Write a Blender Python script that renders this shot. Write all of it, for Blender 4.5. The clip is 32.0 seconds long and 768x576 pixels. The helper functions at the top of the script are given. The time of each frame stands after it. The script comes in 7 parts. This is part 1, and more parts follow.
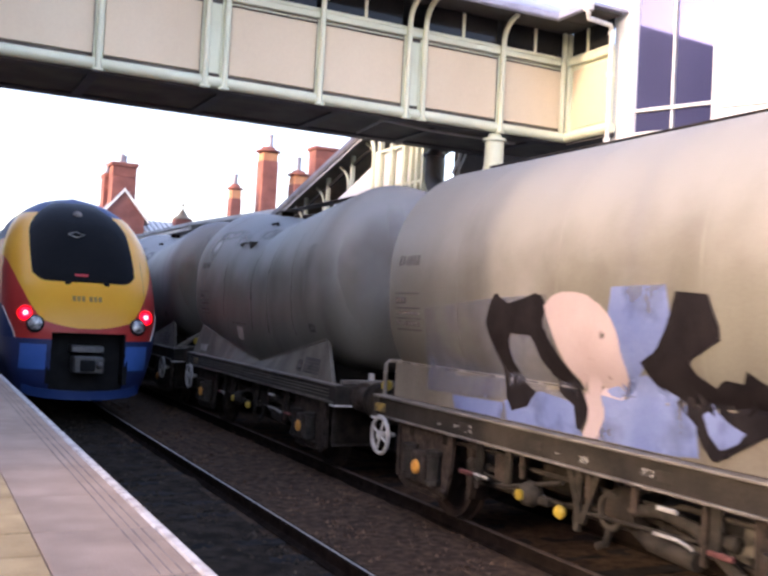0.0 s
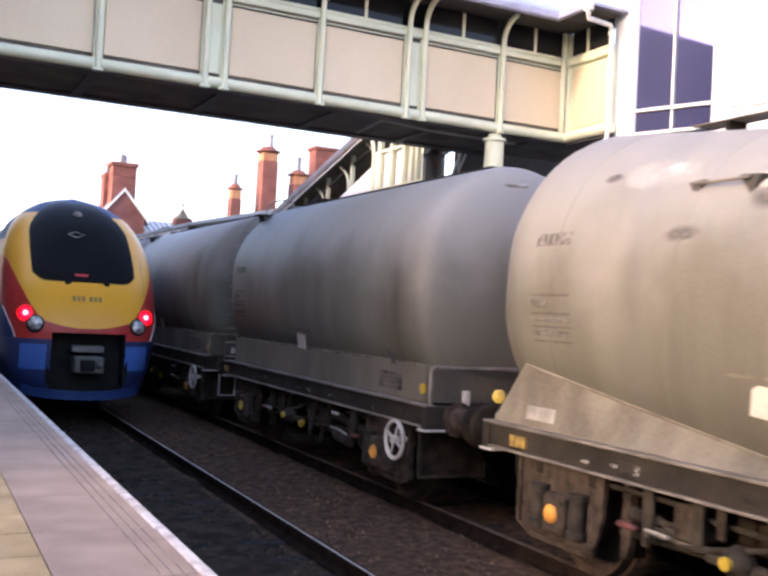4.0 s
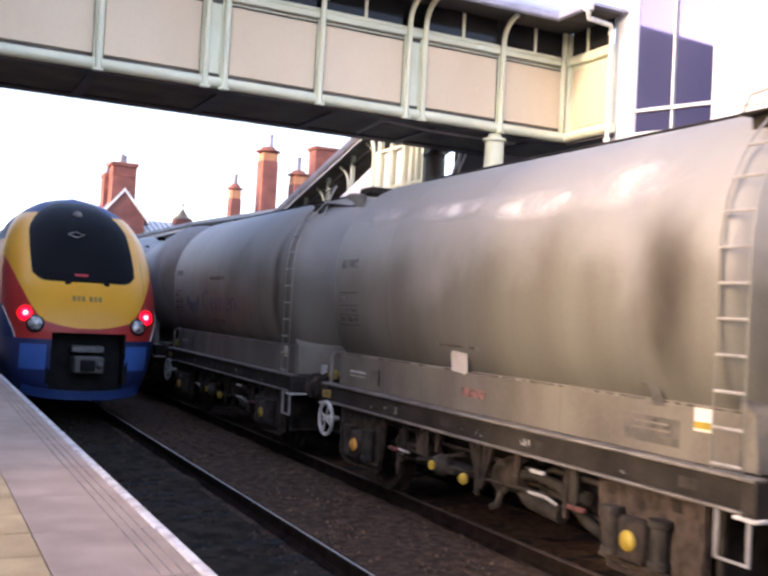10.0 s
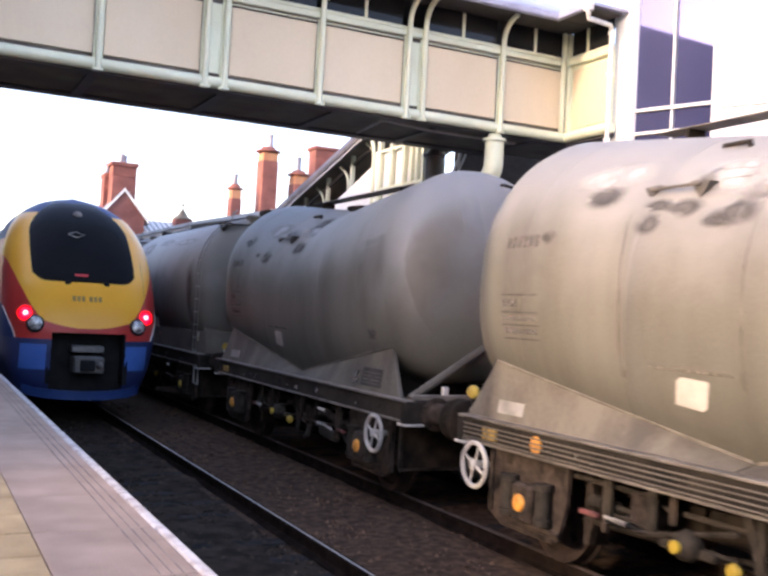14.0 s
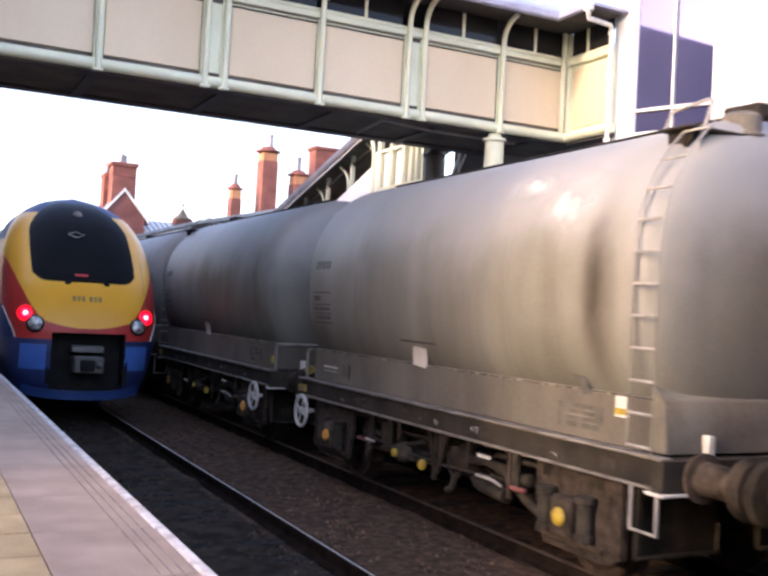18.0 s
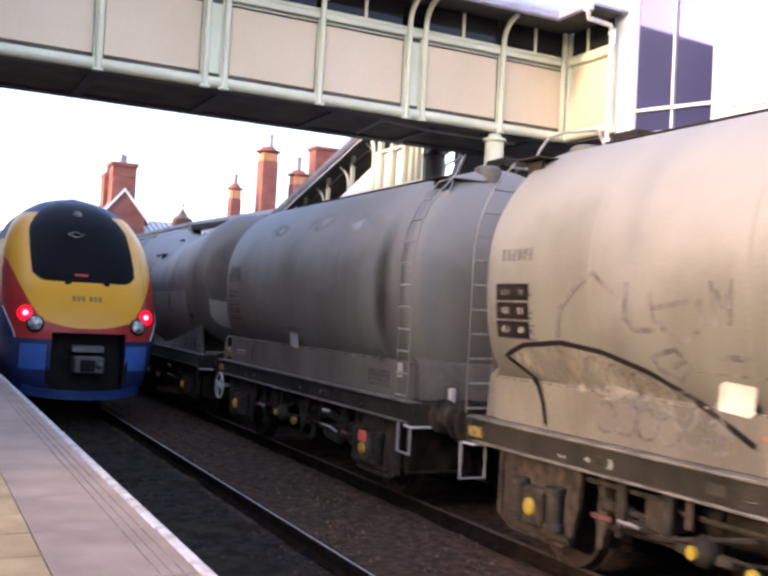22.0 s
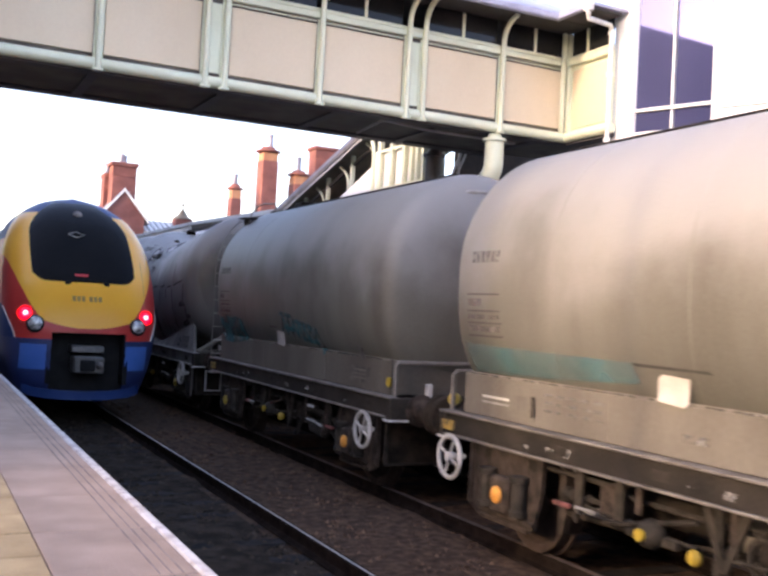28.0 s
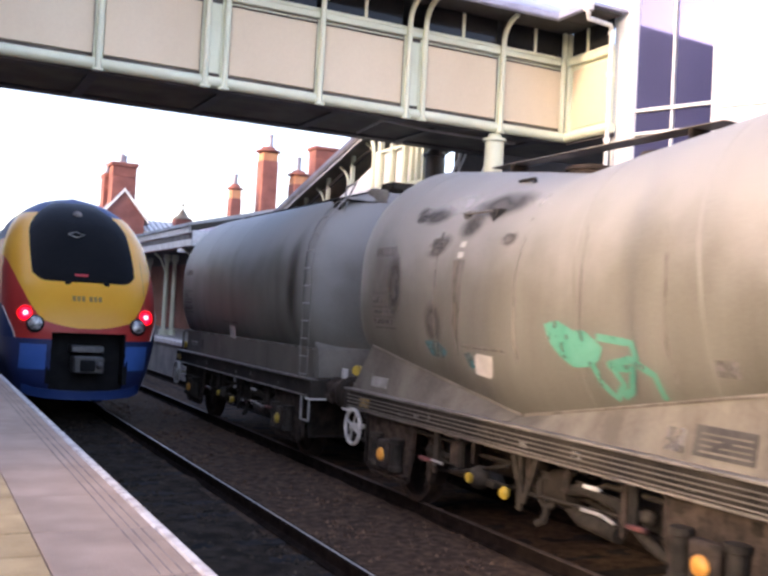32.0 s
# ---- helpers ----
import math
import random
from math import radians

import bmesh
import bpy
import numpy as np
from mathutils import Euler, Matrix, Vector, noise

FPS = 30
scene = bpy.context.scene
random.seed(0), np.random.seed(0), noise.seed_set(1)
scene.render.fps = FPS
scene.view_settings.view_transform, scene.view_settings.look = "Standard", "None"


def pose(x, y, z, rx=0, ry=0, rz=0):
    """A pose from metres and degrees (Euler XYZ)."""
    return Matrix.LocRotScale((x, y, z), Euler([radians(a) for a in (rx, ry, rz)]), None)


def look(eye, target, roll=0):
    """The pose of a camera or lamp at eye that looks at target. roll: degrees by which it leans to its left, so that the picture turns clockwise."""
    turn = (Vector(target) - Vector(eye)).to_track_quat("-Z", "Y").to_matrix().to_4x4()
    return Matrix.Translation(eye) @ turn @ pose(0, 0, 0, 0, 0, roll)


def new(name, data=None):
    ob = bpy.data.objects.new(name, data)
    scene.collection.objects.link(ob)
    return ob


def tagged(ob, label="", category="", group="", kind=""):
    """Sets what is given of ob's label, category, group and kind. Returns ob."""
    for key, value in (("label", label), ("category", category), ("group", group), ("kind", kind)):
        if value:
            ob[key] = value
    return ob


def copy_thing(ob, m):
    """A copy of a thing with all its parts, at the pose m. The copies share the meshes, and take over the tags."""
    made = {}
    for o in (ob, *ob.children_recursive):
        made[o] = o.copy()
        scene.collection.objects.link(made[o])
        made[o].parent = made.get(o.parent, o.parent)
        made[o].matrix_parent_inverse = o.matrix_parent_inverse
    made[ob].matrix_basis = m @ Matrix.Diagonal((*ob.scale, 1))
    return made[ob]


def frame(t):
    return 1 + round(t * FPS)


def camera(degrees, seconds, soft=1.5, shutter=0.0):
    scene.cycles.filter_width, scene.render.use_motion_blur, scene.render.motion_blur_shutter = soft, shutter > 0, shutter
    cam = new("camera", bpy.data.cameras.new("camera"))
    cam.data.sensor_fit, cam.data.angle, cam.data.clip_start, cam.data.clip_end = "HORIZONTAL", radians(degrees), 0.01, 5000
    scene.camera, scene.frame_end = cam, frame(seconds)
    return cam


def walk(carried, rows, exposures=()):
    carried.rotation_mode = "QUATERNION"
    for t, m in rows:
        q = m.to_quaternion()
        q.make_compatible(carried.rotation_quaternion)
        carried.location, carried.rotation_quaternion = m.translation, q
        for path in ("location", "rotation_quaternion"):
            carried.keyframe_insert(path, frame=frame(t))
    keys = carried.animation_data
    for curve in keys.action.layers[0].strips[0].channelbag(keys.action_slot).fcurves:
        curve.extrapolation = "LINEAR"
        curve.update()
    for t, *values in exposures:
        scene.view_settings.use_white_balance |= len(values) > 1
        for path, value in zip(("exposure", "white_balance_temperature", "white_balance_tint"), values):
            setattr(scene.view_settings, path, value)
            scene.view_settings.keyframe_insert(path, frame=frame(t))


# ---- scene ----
cam = camera(43.85, 32.0, soft=2.8, shutter=0.25)
EYE = (0.0, 0.0, 2.161)
YAW, PITCH, LEAN = 0.4618, 0.0263, 3.03
AIM = (EYE[0] + math.sin(YAW) * math.cos(PITCH), EYE[1] + math.cos(YAW) * math.cos(PITCH), EYE[2] + math.sin(PITCH))
STAND = look(EYE, AIM, LEAN)
walk(cam, [(0.0, STAND), (32.0, STAND)], exposures=[(0.0, 2.66, 6390, 28), (32.0, 2.66, 6390, 28)])

# ---- light ----
SUN_TO = Vector((0.955, 0.12, -0.27)).normalized()
world = bpy.data.worlds.new("sky")
scene.world = world
world.use_nodes = True
wn = world.node_tree.nodes
sky = wn.new("ShaderNodeTexSky")
sky.sky_type = "NISHITA"
sky.sun_disc = False
sky.sun_elevation = math.asin(-SUN_TO.z)
sky.sun_rotation = math.atan2(-SUN_TO.x, -SUN_TO.y)
sky.dust_density = 2.5
wn["Background"].inputs["Strength"].default_value = 0.15
world.node_tree.links.new(sky.outputs[0], wn["Background"].inputs[0])
lamp = bpy.data.lights.new("sun", "SUN")
lamp.energy, lamp.angle, lamp.color = 0.345, radians(1.2), (1.0, 0.80, 0.46)
sun = new("sun", lamp)
sun.matrix_world = look((-30, -10, 12), Vector((-30, -10, 12)) + SUN_TO)

# ---- plan, metres; rails at height 0, tracks along y ----
EDGE, PLAT = 1.357, 0.915
TRACK_A, TRACK_B, GAUGE = 2.81, 6.22, 0.752
FAR_EDGE = 7.67
BR_Y, BR_BACK, BR_END = 13.8, 16.0, 10.26
LENGTH, PITCH_WAGON = 7.2, 8.338


# ---- materials ----
def mat(name, c1, c2, rough=0.7, metal=0.0, scale=2.0, fine=30.0, bump=0.15, stretch=(1, 1, 1), rand=0.0, mix=(0.35, 0.65), coat=0.0, spec=0.5, dust_toplight=None, worn=None, soft=False):
    """Two tones blended by a coarse and a fine noise, with fine relief; stretch squeezes the coarse noise into streaks."""
    m = bpy.data.materials.new(name)
    m.use_nodes = True
    n, l = m.node_tree.nodes, m.node_tree.links
    b = n["Principled BSDF"]
    b.inputs["Roughness"].default_value, b.inputs["Metallic"].default_value = rough, metal
    b.inputs["Coat Weight"].default_value = coat
    b.inputs["Specular IOR Level"].default_value = spec
    tc = n.new("ShaderNodeTexCoord")
    mp = n.new("ShaderNodeMapping")
    mp.inputs["Scale"].default_value = stretch
    info = n.new("ShaderNodeObjectInfo")
    shift = n.new("ShaderNodeVectorMath")
    shift.operation = "SCALE"
    shift.inputs[0].default_value = (7.3, 3.1, 5.7)
    l.new(info.outputs["Random"], shift.inputs["Scale"])
    l.new(tc.outputs["Object"], mp.inputs["Vector"])
    l.new(shift.outputs[0], mp.inputs["Location"])
    big, small = n.new("ShaderNodeTexNoise"), n.new("ShaderNodeTexNoise")
    big.inputs["Scale"].default_value, big.inputs["Detail"].default_value = scale, 5
    small.inputs["Scale"].default_value, small.inputs["Detail"].default_value = fine, 3
    l.new(mp.outputs[0], big.inputs["Vector"])
    l.new(tc.outputs["Object"], small.inputs["Vector"])
    add = n.new("ShaderNodeMath")
    add.operation = "MULTIPLY_ADD"
    add.inputs[1].default_value = 0.25
    l.new(small.outputs[0], add.inputs[0])
    sub = n.new("ShaderNodeMath")
    sub.operation = "SUBTRACT"
    sub.inputs[1].default_value = 0.125
    l.new(big.outputs[0], sub.inputs[0])
    l.new(sub.outputs[0], add.inputs[2])
    ramp = n.new("ShaderNodeMapRange")
    ramp.inputs["From Min"].default_value, ramp.inputs["From Max"].default_value = mix
    l.new(add.outputs[0], ramp.inputs["Value"])
    mx = n.new("ShaderNodeMix")
    mx.data_type = "RGBA"
    mx.inputs["A"].default_value, mx.inputs["B"].default_value = (*c1, 1), (*c2, 1)
    l.new(ramp.outputs[0], mx.inputs["Factor"])
    out = mx.outputs["Result"]
    if rand:
        hsv = n.new("ShaderNodeHueSaturation")
        mr = n.new("ShaderNodeMapRange")
        mr.inputs["To Min"].default_value, mr.inputs["To Max"].default_value = 1 - rand, 1 + rand
        l.new(info.outputs["Random"], mr.inputs["Value"])
        l.new(mr.outputs[0], hsv.inputs["Value"])
        l.new(out, hsv.inputs["Color"])
        out = hsv.outputs[0]
    if dust_toplight:
        # pale spilt cement and painted sky light over the top, with a ragged lower edge
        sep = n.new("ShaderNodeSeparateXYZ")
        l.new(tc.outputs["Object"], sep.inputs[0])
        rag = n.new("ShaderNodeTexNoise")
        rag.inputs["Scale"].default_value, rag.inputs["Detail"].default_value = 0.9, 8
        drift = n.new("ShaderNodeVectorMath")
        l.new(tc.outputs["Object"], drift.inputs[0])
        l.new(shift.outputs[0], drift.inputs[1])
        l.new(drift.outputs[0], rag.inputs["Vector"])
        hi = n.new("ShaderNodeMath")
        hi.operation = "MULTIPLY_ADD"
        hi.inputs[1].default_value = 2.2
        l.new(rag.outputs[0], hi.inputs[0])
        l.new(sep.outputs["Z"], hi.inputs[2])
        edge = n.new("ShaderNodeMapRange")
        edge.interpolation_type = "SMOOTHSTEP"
        edge.inputs["From Min"].default_value, edge.inputs["From Max"].default_value = dust_toplight[0], dust_toplight[1]
        edge.inputs["To Max"].default_value = dust_toplight[2]
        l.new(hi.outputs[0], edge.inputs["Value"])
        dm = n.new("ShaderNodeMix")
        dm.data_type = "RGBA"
        dm.inputs["B"].default_value = (*dust_toplight[3], 1)
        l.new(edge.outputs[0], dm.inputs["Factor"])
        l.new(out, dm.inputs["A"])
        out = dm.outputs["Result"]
    if worn:
        # flaked or thinly sprayed: gaps let what lies below show
        flake = n.new("ShaderNodeTexNoise")
        flake.inputs["Scale"].default_value, flake.inputs["Detail"].default_value = worn[2], 7
        gap = n.new("ShaderNodeMapRange")
        gap.inputs["From Min"].default_value, gap.inputs["From Max"].default_value = worn[0], worn[1]
        l.new(mp.outputs[0], flake.inputs["Vector"])
        l.new(flake.outputs[0], gap.inputs["Value"])
        cover = gap.outputs[0]
        if soft:
            # a splash that thins out towards its rim
            middle = n.new("ShaderNodeVectorMath")
            middle.operation = "MULTIPLY_ADD"
            middle.inputs[1].default_value, middle.inputs[2].default_value = (0, 2, 2), (0, -1, -1)
            l.new(tc.outputs["Generated"], middle.inputs[0])
            reach = n.new("ShaderNodeVectorMath")
            reach.operation = "LENGTH"
            l.new(middle.outputs[0], reach.inputs[0])
            rim = n.new("ShaderNodeMapRange")
            rim.interpolation_type = "SMOOTHSTEP"
            rim.inputs["From Min"].default_value, rim.inputs["From Max"].default_value = 0.1, 0.92
            rim.inputs["To Min"].default_value, rim.inputs["To Max"].default_value = 1, 0
            l.new(reach.outputs["Value"], rim.inputs["Value"])
            both = n.new("ShaderNodeMath")
            both.operation = "MULTIPLY"
            l.new(cover, both.inputs[0])
            l.new(rim.outputs[0], both.inputs[1])
            cover = both.outputs[0]
        l.new(cover, b.inputs["Alpha"])
    l.new(out, b.inputs["Base Color"])
    if bump:
        bp = n.new("ShaderNodeBump")
        bp.inputs["Strength"].default_value, bp.inputs["Distance"].default_value = bump, 0.02
        l.new(small.outputs[0], bp.inputs["Height"])
        l.new(bp.outputs[0], b.inputs["Normal"])
    return m


def glow(name, color, strength):
    m = mat(name, color, color, 0.3, bump=0)
    b = m.node_tree.nodes["Principled BSDF"]
    b.inputs["Emission Color"].default_value, b.inputs["Emission Strength"].default_value = (*color, 1), strength
    if hasattr(m, "cycles"):
        m.cycles.emission_sampling = "NONE"
    return m


M = {}
# tank tops: spilt cement plus sky light put into the colour
M["tank"] = mat("cement_dusted_toplit_tank", (0.0686, 0.0643, 0.0510), (0.1401, 0.1364, 0.1158), 0.56, 0, 1.3, 40, 0.12, (0.7, 1.2, 0.2), rand=0.06, mix=(0.25, 0.76), spec=0.52, dust_toplight=(3.3, 4.35, 0.55, (0.285, 0.28, 0.278)))
M["tank_fair"] = mat("fair_dusted_toplit_tank", (0.0797, 0.0748, 0.0593), (0.1628, 0.1586, 0.1346), 0.56, 0, 1.3, 40, 0.12, (0.7, 1.2, 0.2), rand=0.06, mix=(0.25, 0.76), spec=0.52, dust_toplight=(3.3, 4.35, 0.55, (0.285, 0.28, 0.278)))
M["tank_warm"] = mat("tan_dusted_toplit_tank", (0.0725, 0.0612, 0.0443), (0.1479, 0.1298, 0.1005), 0.56, 0, 1.3, 40, 0.12, (0.7, 1.2, 0.2), rand=0.06, mix=(0.25, 0.76), spec=0.52, dust_toplight=(3.3, 4.35, 0.55, (0.285, 0.28, 0.278)))
M["tank_dark"] = mat("soiled_tank", (0.0670, 0.0628, 0.0499), (0.1207, 0.1171, 0.0990), 0.56, 0, 1.3, 40, 0.12, (0.7, 1.2, 0.2), mix=(0.25, 0.76), spec=0.52, dust_toplight=(3.35, 4.35, 0.52, (0.27, 0.265, 0.263)))
M["tank_pale"] = mat("pale_dusted_toplit_tank", (0.0634, 0.0590, 0.0533), (0.1224, 0.1174, 0.1094), 0.6, 0, 1.3, 40, 0.12, (0.7, 1.2, 0.2), rand=0.05, mix=(0.25, 0.76), spec=0.52, dust_toplight=(3.7, 4.35, 0.55, (0.24, 0.235, 0.23)))
M["skirt"] = mat("dusty_cream_steel", (0.0687, 0.0594, 0.0456), (0.1198, 0.1062, 0.0836), 0.72, 0, 1.2, 24, 0.1, (1, 1.2, 0.6), rand=0.12)
M["frame"] = mat("grimy_steel", (0.0086, 0.0069, 0.0056), (0.0315, 0.0257, 0.0198), 0.85, 0, 2.5, 30, 0.3, rand=0.15, spec=0.22, mix=(0.3, 0.7))
M["gear"] = mat("oily_brake_gear", (0.0068, 0.0054, 0.0041), (0.0297, 0.0223, 0.0162), 0.9, 0, 4, 40, 0.3, rand=0.2, spec=0.18)
M["rust"] = mat("rusty_iron", (0.016, 0.011, 0.009), (0.045, 0.030, 0.022), 0.9, 0, 4, 40, 0.3, spec=0.25)
M["flange"] = mat("rubbed_steel_edge", (0.075, 0.065, 0.054), (0.17, 0.152, 0.128), 0.6, 0, 4, 30, 0.15)
# dark brick, kept dull so the added walls bounce little light
M["sooty"] = mat("dark_brown_brick", (0.035, 0.026, 0.022), (0.075, 0.055, 0.046), 0.9, 0, 1.2, 9, 0.3)
M["teal_s"] = mat("teal_spray_paint", (0.0198, 0.1008, 0.1140), (0.0630, 0.1344, 0.1459), 0.7, 0, 2.2, 30, 0.05, spec=0.2, worn=(0.26, 0.60, 4.0))
M["smut"] = mat("dirt_runs", (0.105, 0.091, 0.069), (0.19, 0.172, 0.14), 0.7, 0, 4, 30, 0.1, (1, 1, 0.3), worn=(0.34, 0.66, 5.0))
M["whitewheel"] = mat("scuffed_white_wheel", (0.27, 0.252, 0.225), (0.45, 0.43, 0.395), 0.65, 0, 6, 40, 0.1)
M["railworn"] = mat("dull_brown_rail_head", (0.05, 0.036, 0.028), (0.10, 0.075, 0.06), 0.7, 0.2, 6, 60, 0.1)
M["creamtile"] = mat("clean_cream_panel", (0.48, 0.41, 0.34), (0.60, 0.52, 0.44), 0.5, 0, 1.2, 30, 0.05, (0.7, 0.9, 0.3), worn=(0.2, 0.33, 4.0))
M["grime"] = mat("brown_grime", (0.042, 0.033, 0.024), (0.088, 0.071, 0.053), 0.65, 0, 1.6, 14, 0.1, (1, 1, 0.4), rand=0.15, worn=(0.18, 0.74, 2.0), soft=True)
M["chalk"] = mat("rubbed_pale_stencil", (0.10, 0.095, 0.088), (0.22, 0.21, 0.195), 0.8, 0, 20, 60, 0.05, worn=(0.40, 0.60, 16.0))
M["haze"] = mat("thin_brown_grime", (0.060, 0.049, 0.037), (0.110, 0.092, 0.071), 0.65, 0, 1.6, 14, 0.1, (1, 1, 0.4), rand=0.15, worn=(0.30, 1.15, 2.0), soft=True)
M["dusty"] = mat("cement_dusted_castings", (0.0102, 0.0082, 0.0064), (0.0382, 0.0319, 0.0248), 0.8, 0, 7, 40, 0.35, rand=0.25, spec=0.2, mix=(0.3, 0.7))
M["end_y"] = mat("scuffed_yellow_plate", (0.085, 0.060, 0.022), (0.30, 0.19, 0.035), 0.7, 0, 14, 60, 0.1, mix=(0.4, 0.6))
M["guard"] = mat("brown_grimy_casting", (0.0102, 0.0076, 0.0061), (0.0595, 0.0442, 0.0340), 0.85, 0, 9, 40, 0.5, rand=0.2, spec=0.2, mix=(0.3, 0.7))
M["numline"] = mat("faded_brown_lettering", (0.30, 0.17, 0.05), (0.42, 0.25, 0.06), 0.6, 0, 8, 40, 0.02)
M["gusset"] = mat("dirty_cradle_plate", (0.0673, 0.0580, 0.0452), (0.1334, 0.1194, 0.0951), 0.74, 0, 2.0, 24, 0.1, (1, 1.2, 0.6), rand=0.12)
M["pale_sole"] = mat("cement_splashed_solebar", (0.0464, 0.0424, 0.0384), (0.1127, 0.1061, 0.0981), 0.85, 0, 3.0, 30, 0.2, mix=(0.35, 0.65))
M["pale_lip"] = mat("cement_crusted_edge", (0.1459, 0.1392, 0.1293), (0.2387, 0.2287, 0.2155), 0.85, 0, 4, 30, 0.25)
M["pale_plate"] = mat("cement_splashed_plate", (0.0862, 0.0809, 0.0743), (0.1790, 0.1710, 0.1591), 0.85, 0, 2.2, 24, 0.15, (1, 1, 0.5), mix=(0.35, 0.65))
M["redgrime"] = mat("grimy_red_paint", (0.05, 0.016, 0.013), (0.15, 0.045, 0.04), 0.75, 0, 8, 40, 0.2)
# soot on the barrels, and the shade painted below the ladder landings
M["soot_shade"] = mat("soot_shade_film", (0.034, 0.031, 0.028), (0.078, 0.072, 0.064), 0.7, 0, 3, 20, 0.1, worn=(0.20, 0.50, 3.0), soft=True)
M["stairlining"] = mat("olive_stair_lining", (0.1360, 0.1248, 0.0880), (0.2400, 0.2208, 0.1600), 0.8, 0, 1.5, 25, 0.1)
M["white"] = mat("chipped_white_paint", (0.62, 0.60, 0.56), (0.80, 0.79, 0.76), 0.5, 0, 5, 40, 0.1)
M["orange"] = mat("orange_paint", (0.3900, 0.1650, 0.0270), (0.6600, 0.3000, 0.0450), 0.5, 0, 9, 40, 0.1)
M["yellowp"] = mat("yellow_enamel", (0.2180, 0.1492, 0.0115), (0.3672, 0.2582, 0.0252), 0.55, 0, 9, 40, 0.1)
M["redp"] = mat("red_enamel", (0.5, 0.05, 0.04), (0.62, 0.10, 0.07), 0.5, 0, 6, 40, 0.1)
M["panel_d"] = mat("faded_black_panel", (0.040, 0.035, 0.029), (0.095, 0.085, 0.070), 0.75, 0, 6, 40, 0.05, worn=(0.10, 0.40, 6.0))
M["mark"] = mat("faded_lettering", (0.0688, 0.0638, 0.0625), (0.1500, 0.1400, 0.1300), 0.7, 0, 8, 40, 0.05, worn=(0.34, 0.62, 12.0))
M["stencil"] = mat("dark_stencil_rule", (0.035, 0.032, 0.03), (0.075, 0.07, 0.062), 0.7, 0, 8, 40, 0.05, worn=(0.15, 0.35, 6.0))
M["ink"] = mat("black_spray_paint", (0.0047, 0.0036, 0.0047), (0.0105, 0.0084, 0.0097), 0.7, 0, 5, 40, 0.05, spec=0.1)
M["inkworn"] = mat("thin_black_spray_paint", (0.024, 0.020, 0.020), (0.060, 0.052, 0.050), 0.7, 0, 5, 40, 0.05, spec=0.1, worn=(0.22, 0.50, 6.0))
M["inkgrey"] = mat("worn_black_spray_paint", (0.06, 0.055, 0.052), (0.14, 0.13, 0.12), 0.6, 0, 5, 40, 0.05, worn=(0.26, 0.55, 7.0))
M["blue_s"] = mat("blue_spray_paint", (0.075, 0.105, 0.235), (0.125, 0.158, 0.290), 0.6, 0, 1.6, 30, 0.05, worn=(0.16, 0.50, 2.2))
M["blue_f"] = mat("faded_blue_spray_paint", (0.085, 0.098, 0.150), (0.125, 0.138, 0.190), 0.6, 0, 1.6, 30, 0.05, worn=(0.34, 0.80, 1.3))
M["pink_s"] = mat("pink_spray_paint", (0.2473, 0.1962, 0.2048), (0.2859, 0.2316, 0.2453), 0.6, 0, 2, 30, 0.05, worn=(0.2, 0.34, 5.0))
M["green_s"] = mat("green_spray_paint", (0.0389, 0.1836, 0.1250), (0.0778, 0.2448, 0.1814), 0.6, 0, 3, 30, 0.05, worn=(0.26, 0.44, 9.0))
M["cyan_s"] = mat("turquoise_spray_paint", (0.050, 0.145, 0.158), (0.115, 0.200, 0.205), 0.6, 0, 1.4, 30, 0.05, worn=(0.24, 0.80, 1.5))
M["grey_s"] = mat("grey_spray_paint", (0.070, 0.067, 0.064), (0.125, 0.12, 0.113), 0.6, 0, 1.4, 30, 0.05, worn=(0.16, 0.42, 2.0))
M["red_s"] = mat("red_spray_paint", (0.2176, 0.0840, 0.0711), (0.2856, 0.1292, 0.1098), 0.6, 0, 3, 30, 0.05, worn=(0.32, 0.6, 7.0))
M["cleanp"] = mat("wiped_cream_paint", (0.215, 0.205, 0.170), (0.275, 0.262, 0.218), 0.5, 0, 1.2, 30, 0.05, (0.7, 0.9, 0.3), worn=(0.22, 0.36, 2.5))
M["cloud"] = mat("dried_cement", (0.3612, 0.3528, 0.3444), (0.4620, 0.4536, 0.4452), 0.8, 0, 2.5, 20, 0.1, worn=(0.28, 0.66, 3.0), soft=True)
M["tanfilm"] = mat("tan_end_film", (0.1257, 0.1037, 0.0733), (0.1862, 0.1584, 0.1170), 0.7, 0, 1.6, 20, 0.1, worn=(0.12, 0.85, 1.6), soft=True)
M["thincloud"] = mat("thin_dried_cement", (0.30, 0.292, 0.285), (0.42, 0.41, 0.40), 0.8, 0, 2.5, 20, 0.1, worn=(0.30, 1.1, 3.0), soft=True)
M["rung"] = mat("dull_scuffed_steel", (0.1610, 0.1524, 0.1395), (0.2790, 0.2682, 0.2489), 0.65, 0, 6, 40, 0.1)
M["peel"] = mat("bare_dark_patch", (0.045, 0.042, 0.040), (0.10, 0.094, 0.088), 0.75, 0, 4, 30, 0.15, worn=(0.30, 0.52, 5.0), soft=True)
M["ear"] = mat("dark_bracket_steel", (0.03, 0.028, 0.026), (0.07, 0.065, 0.06), 0.8, 0, 4, 30, 0.15)
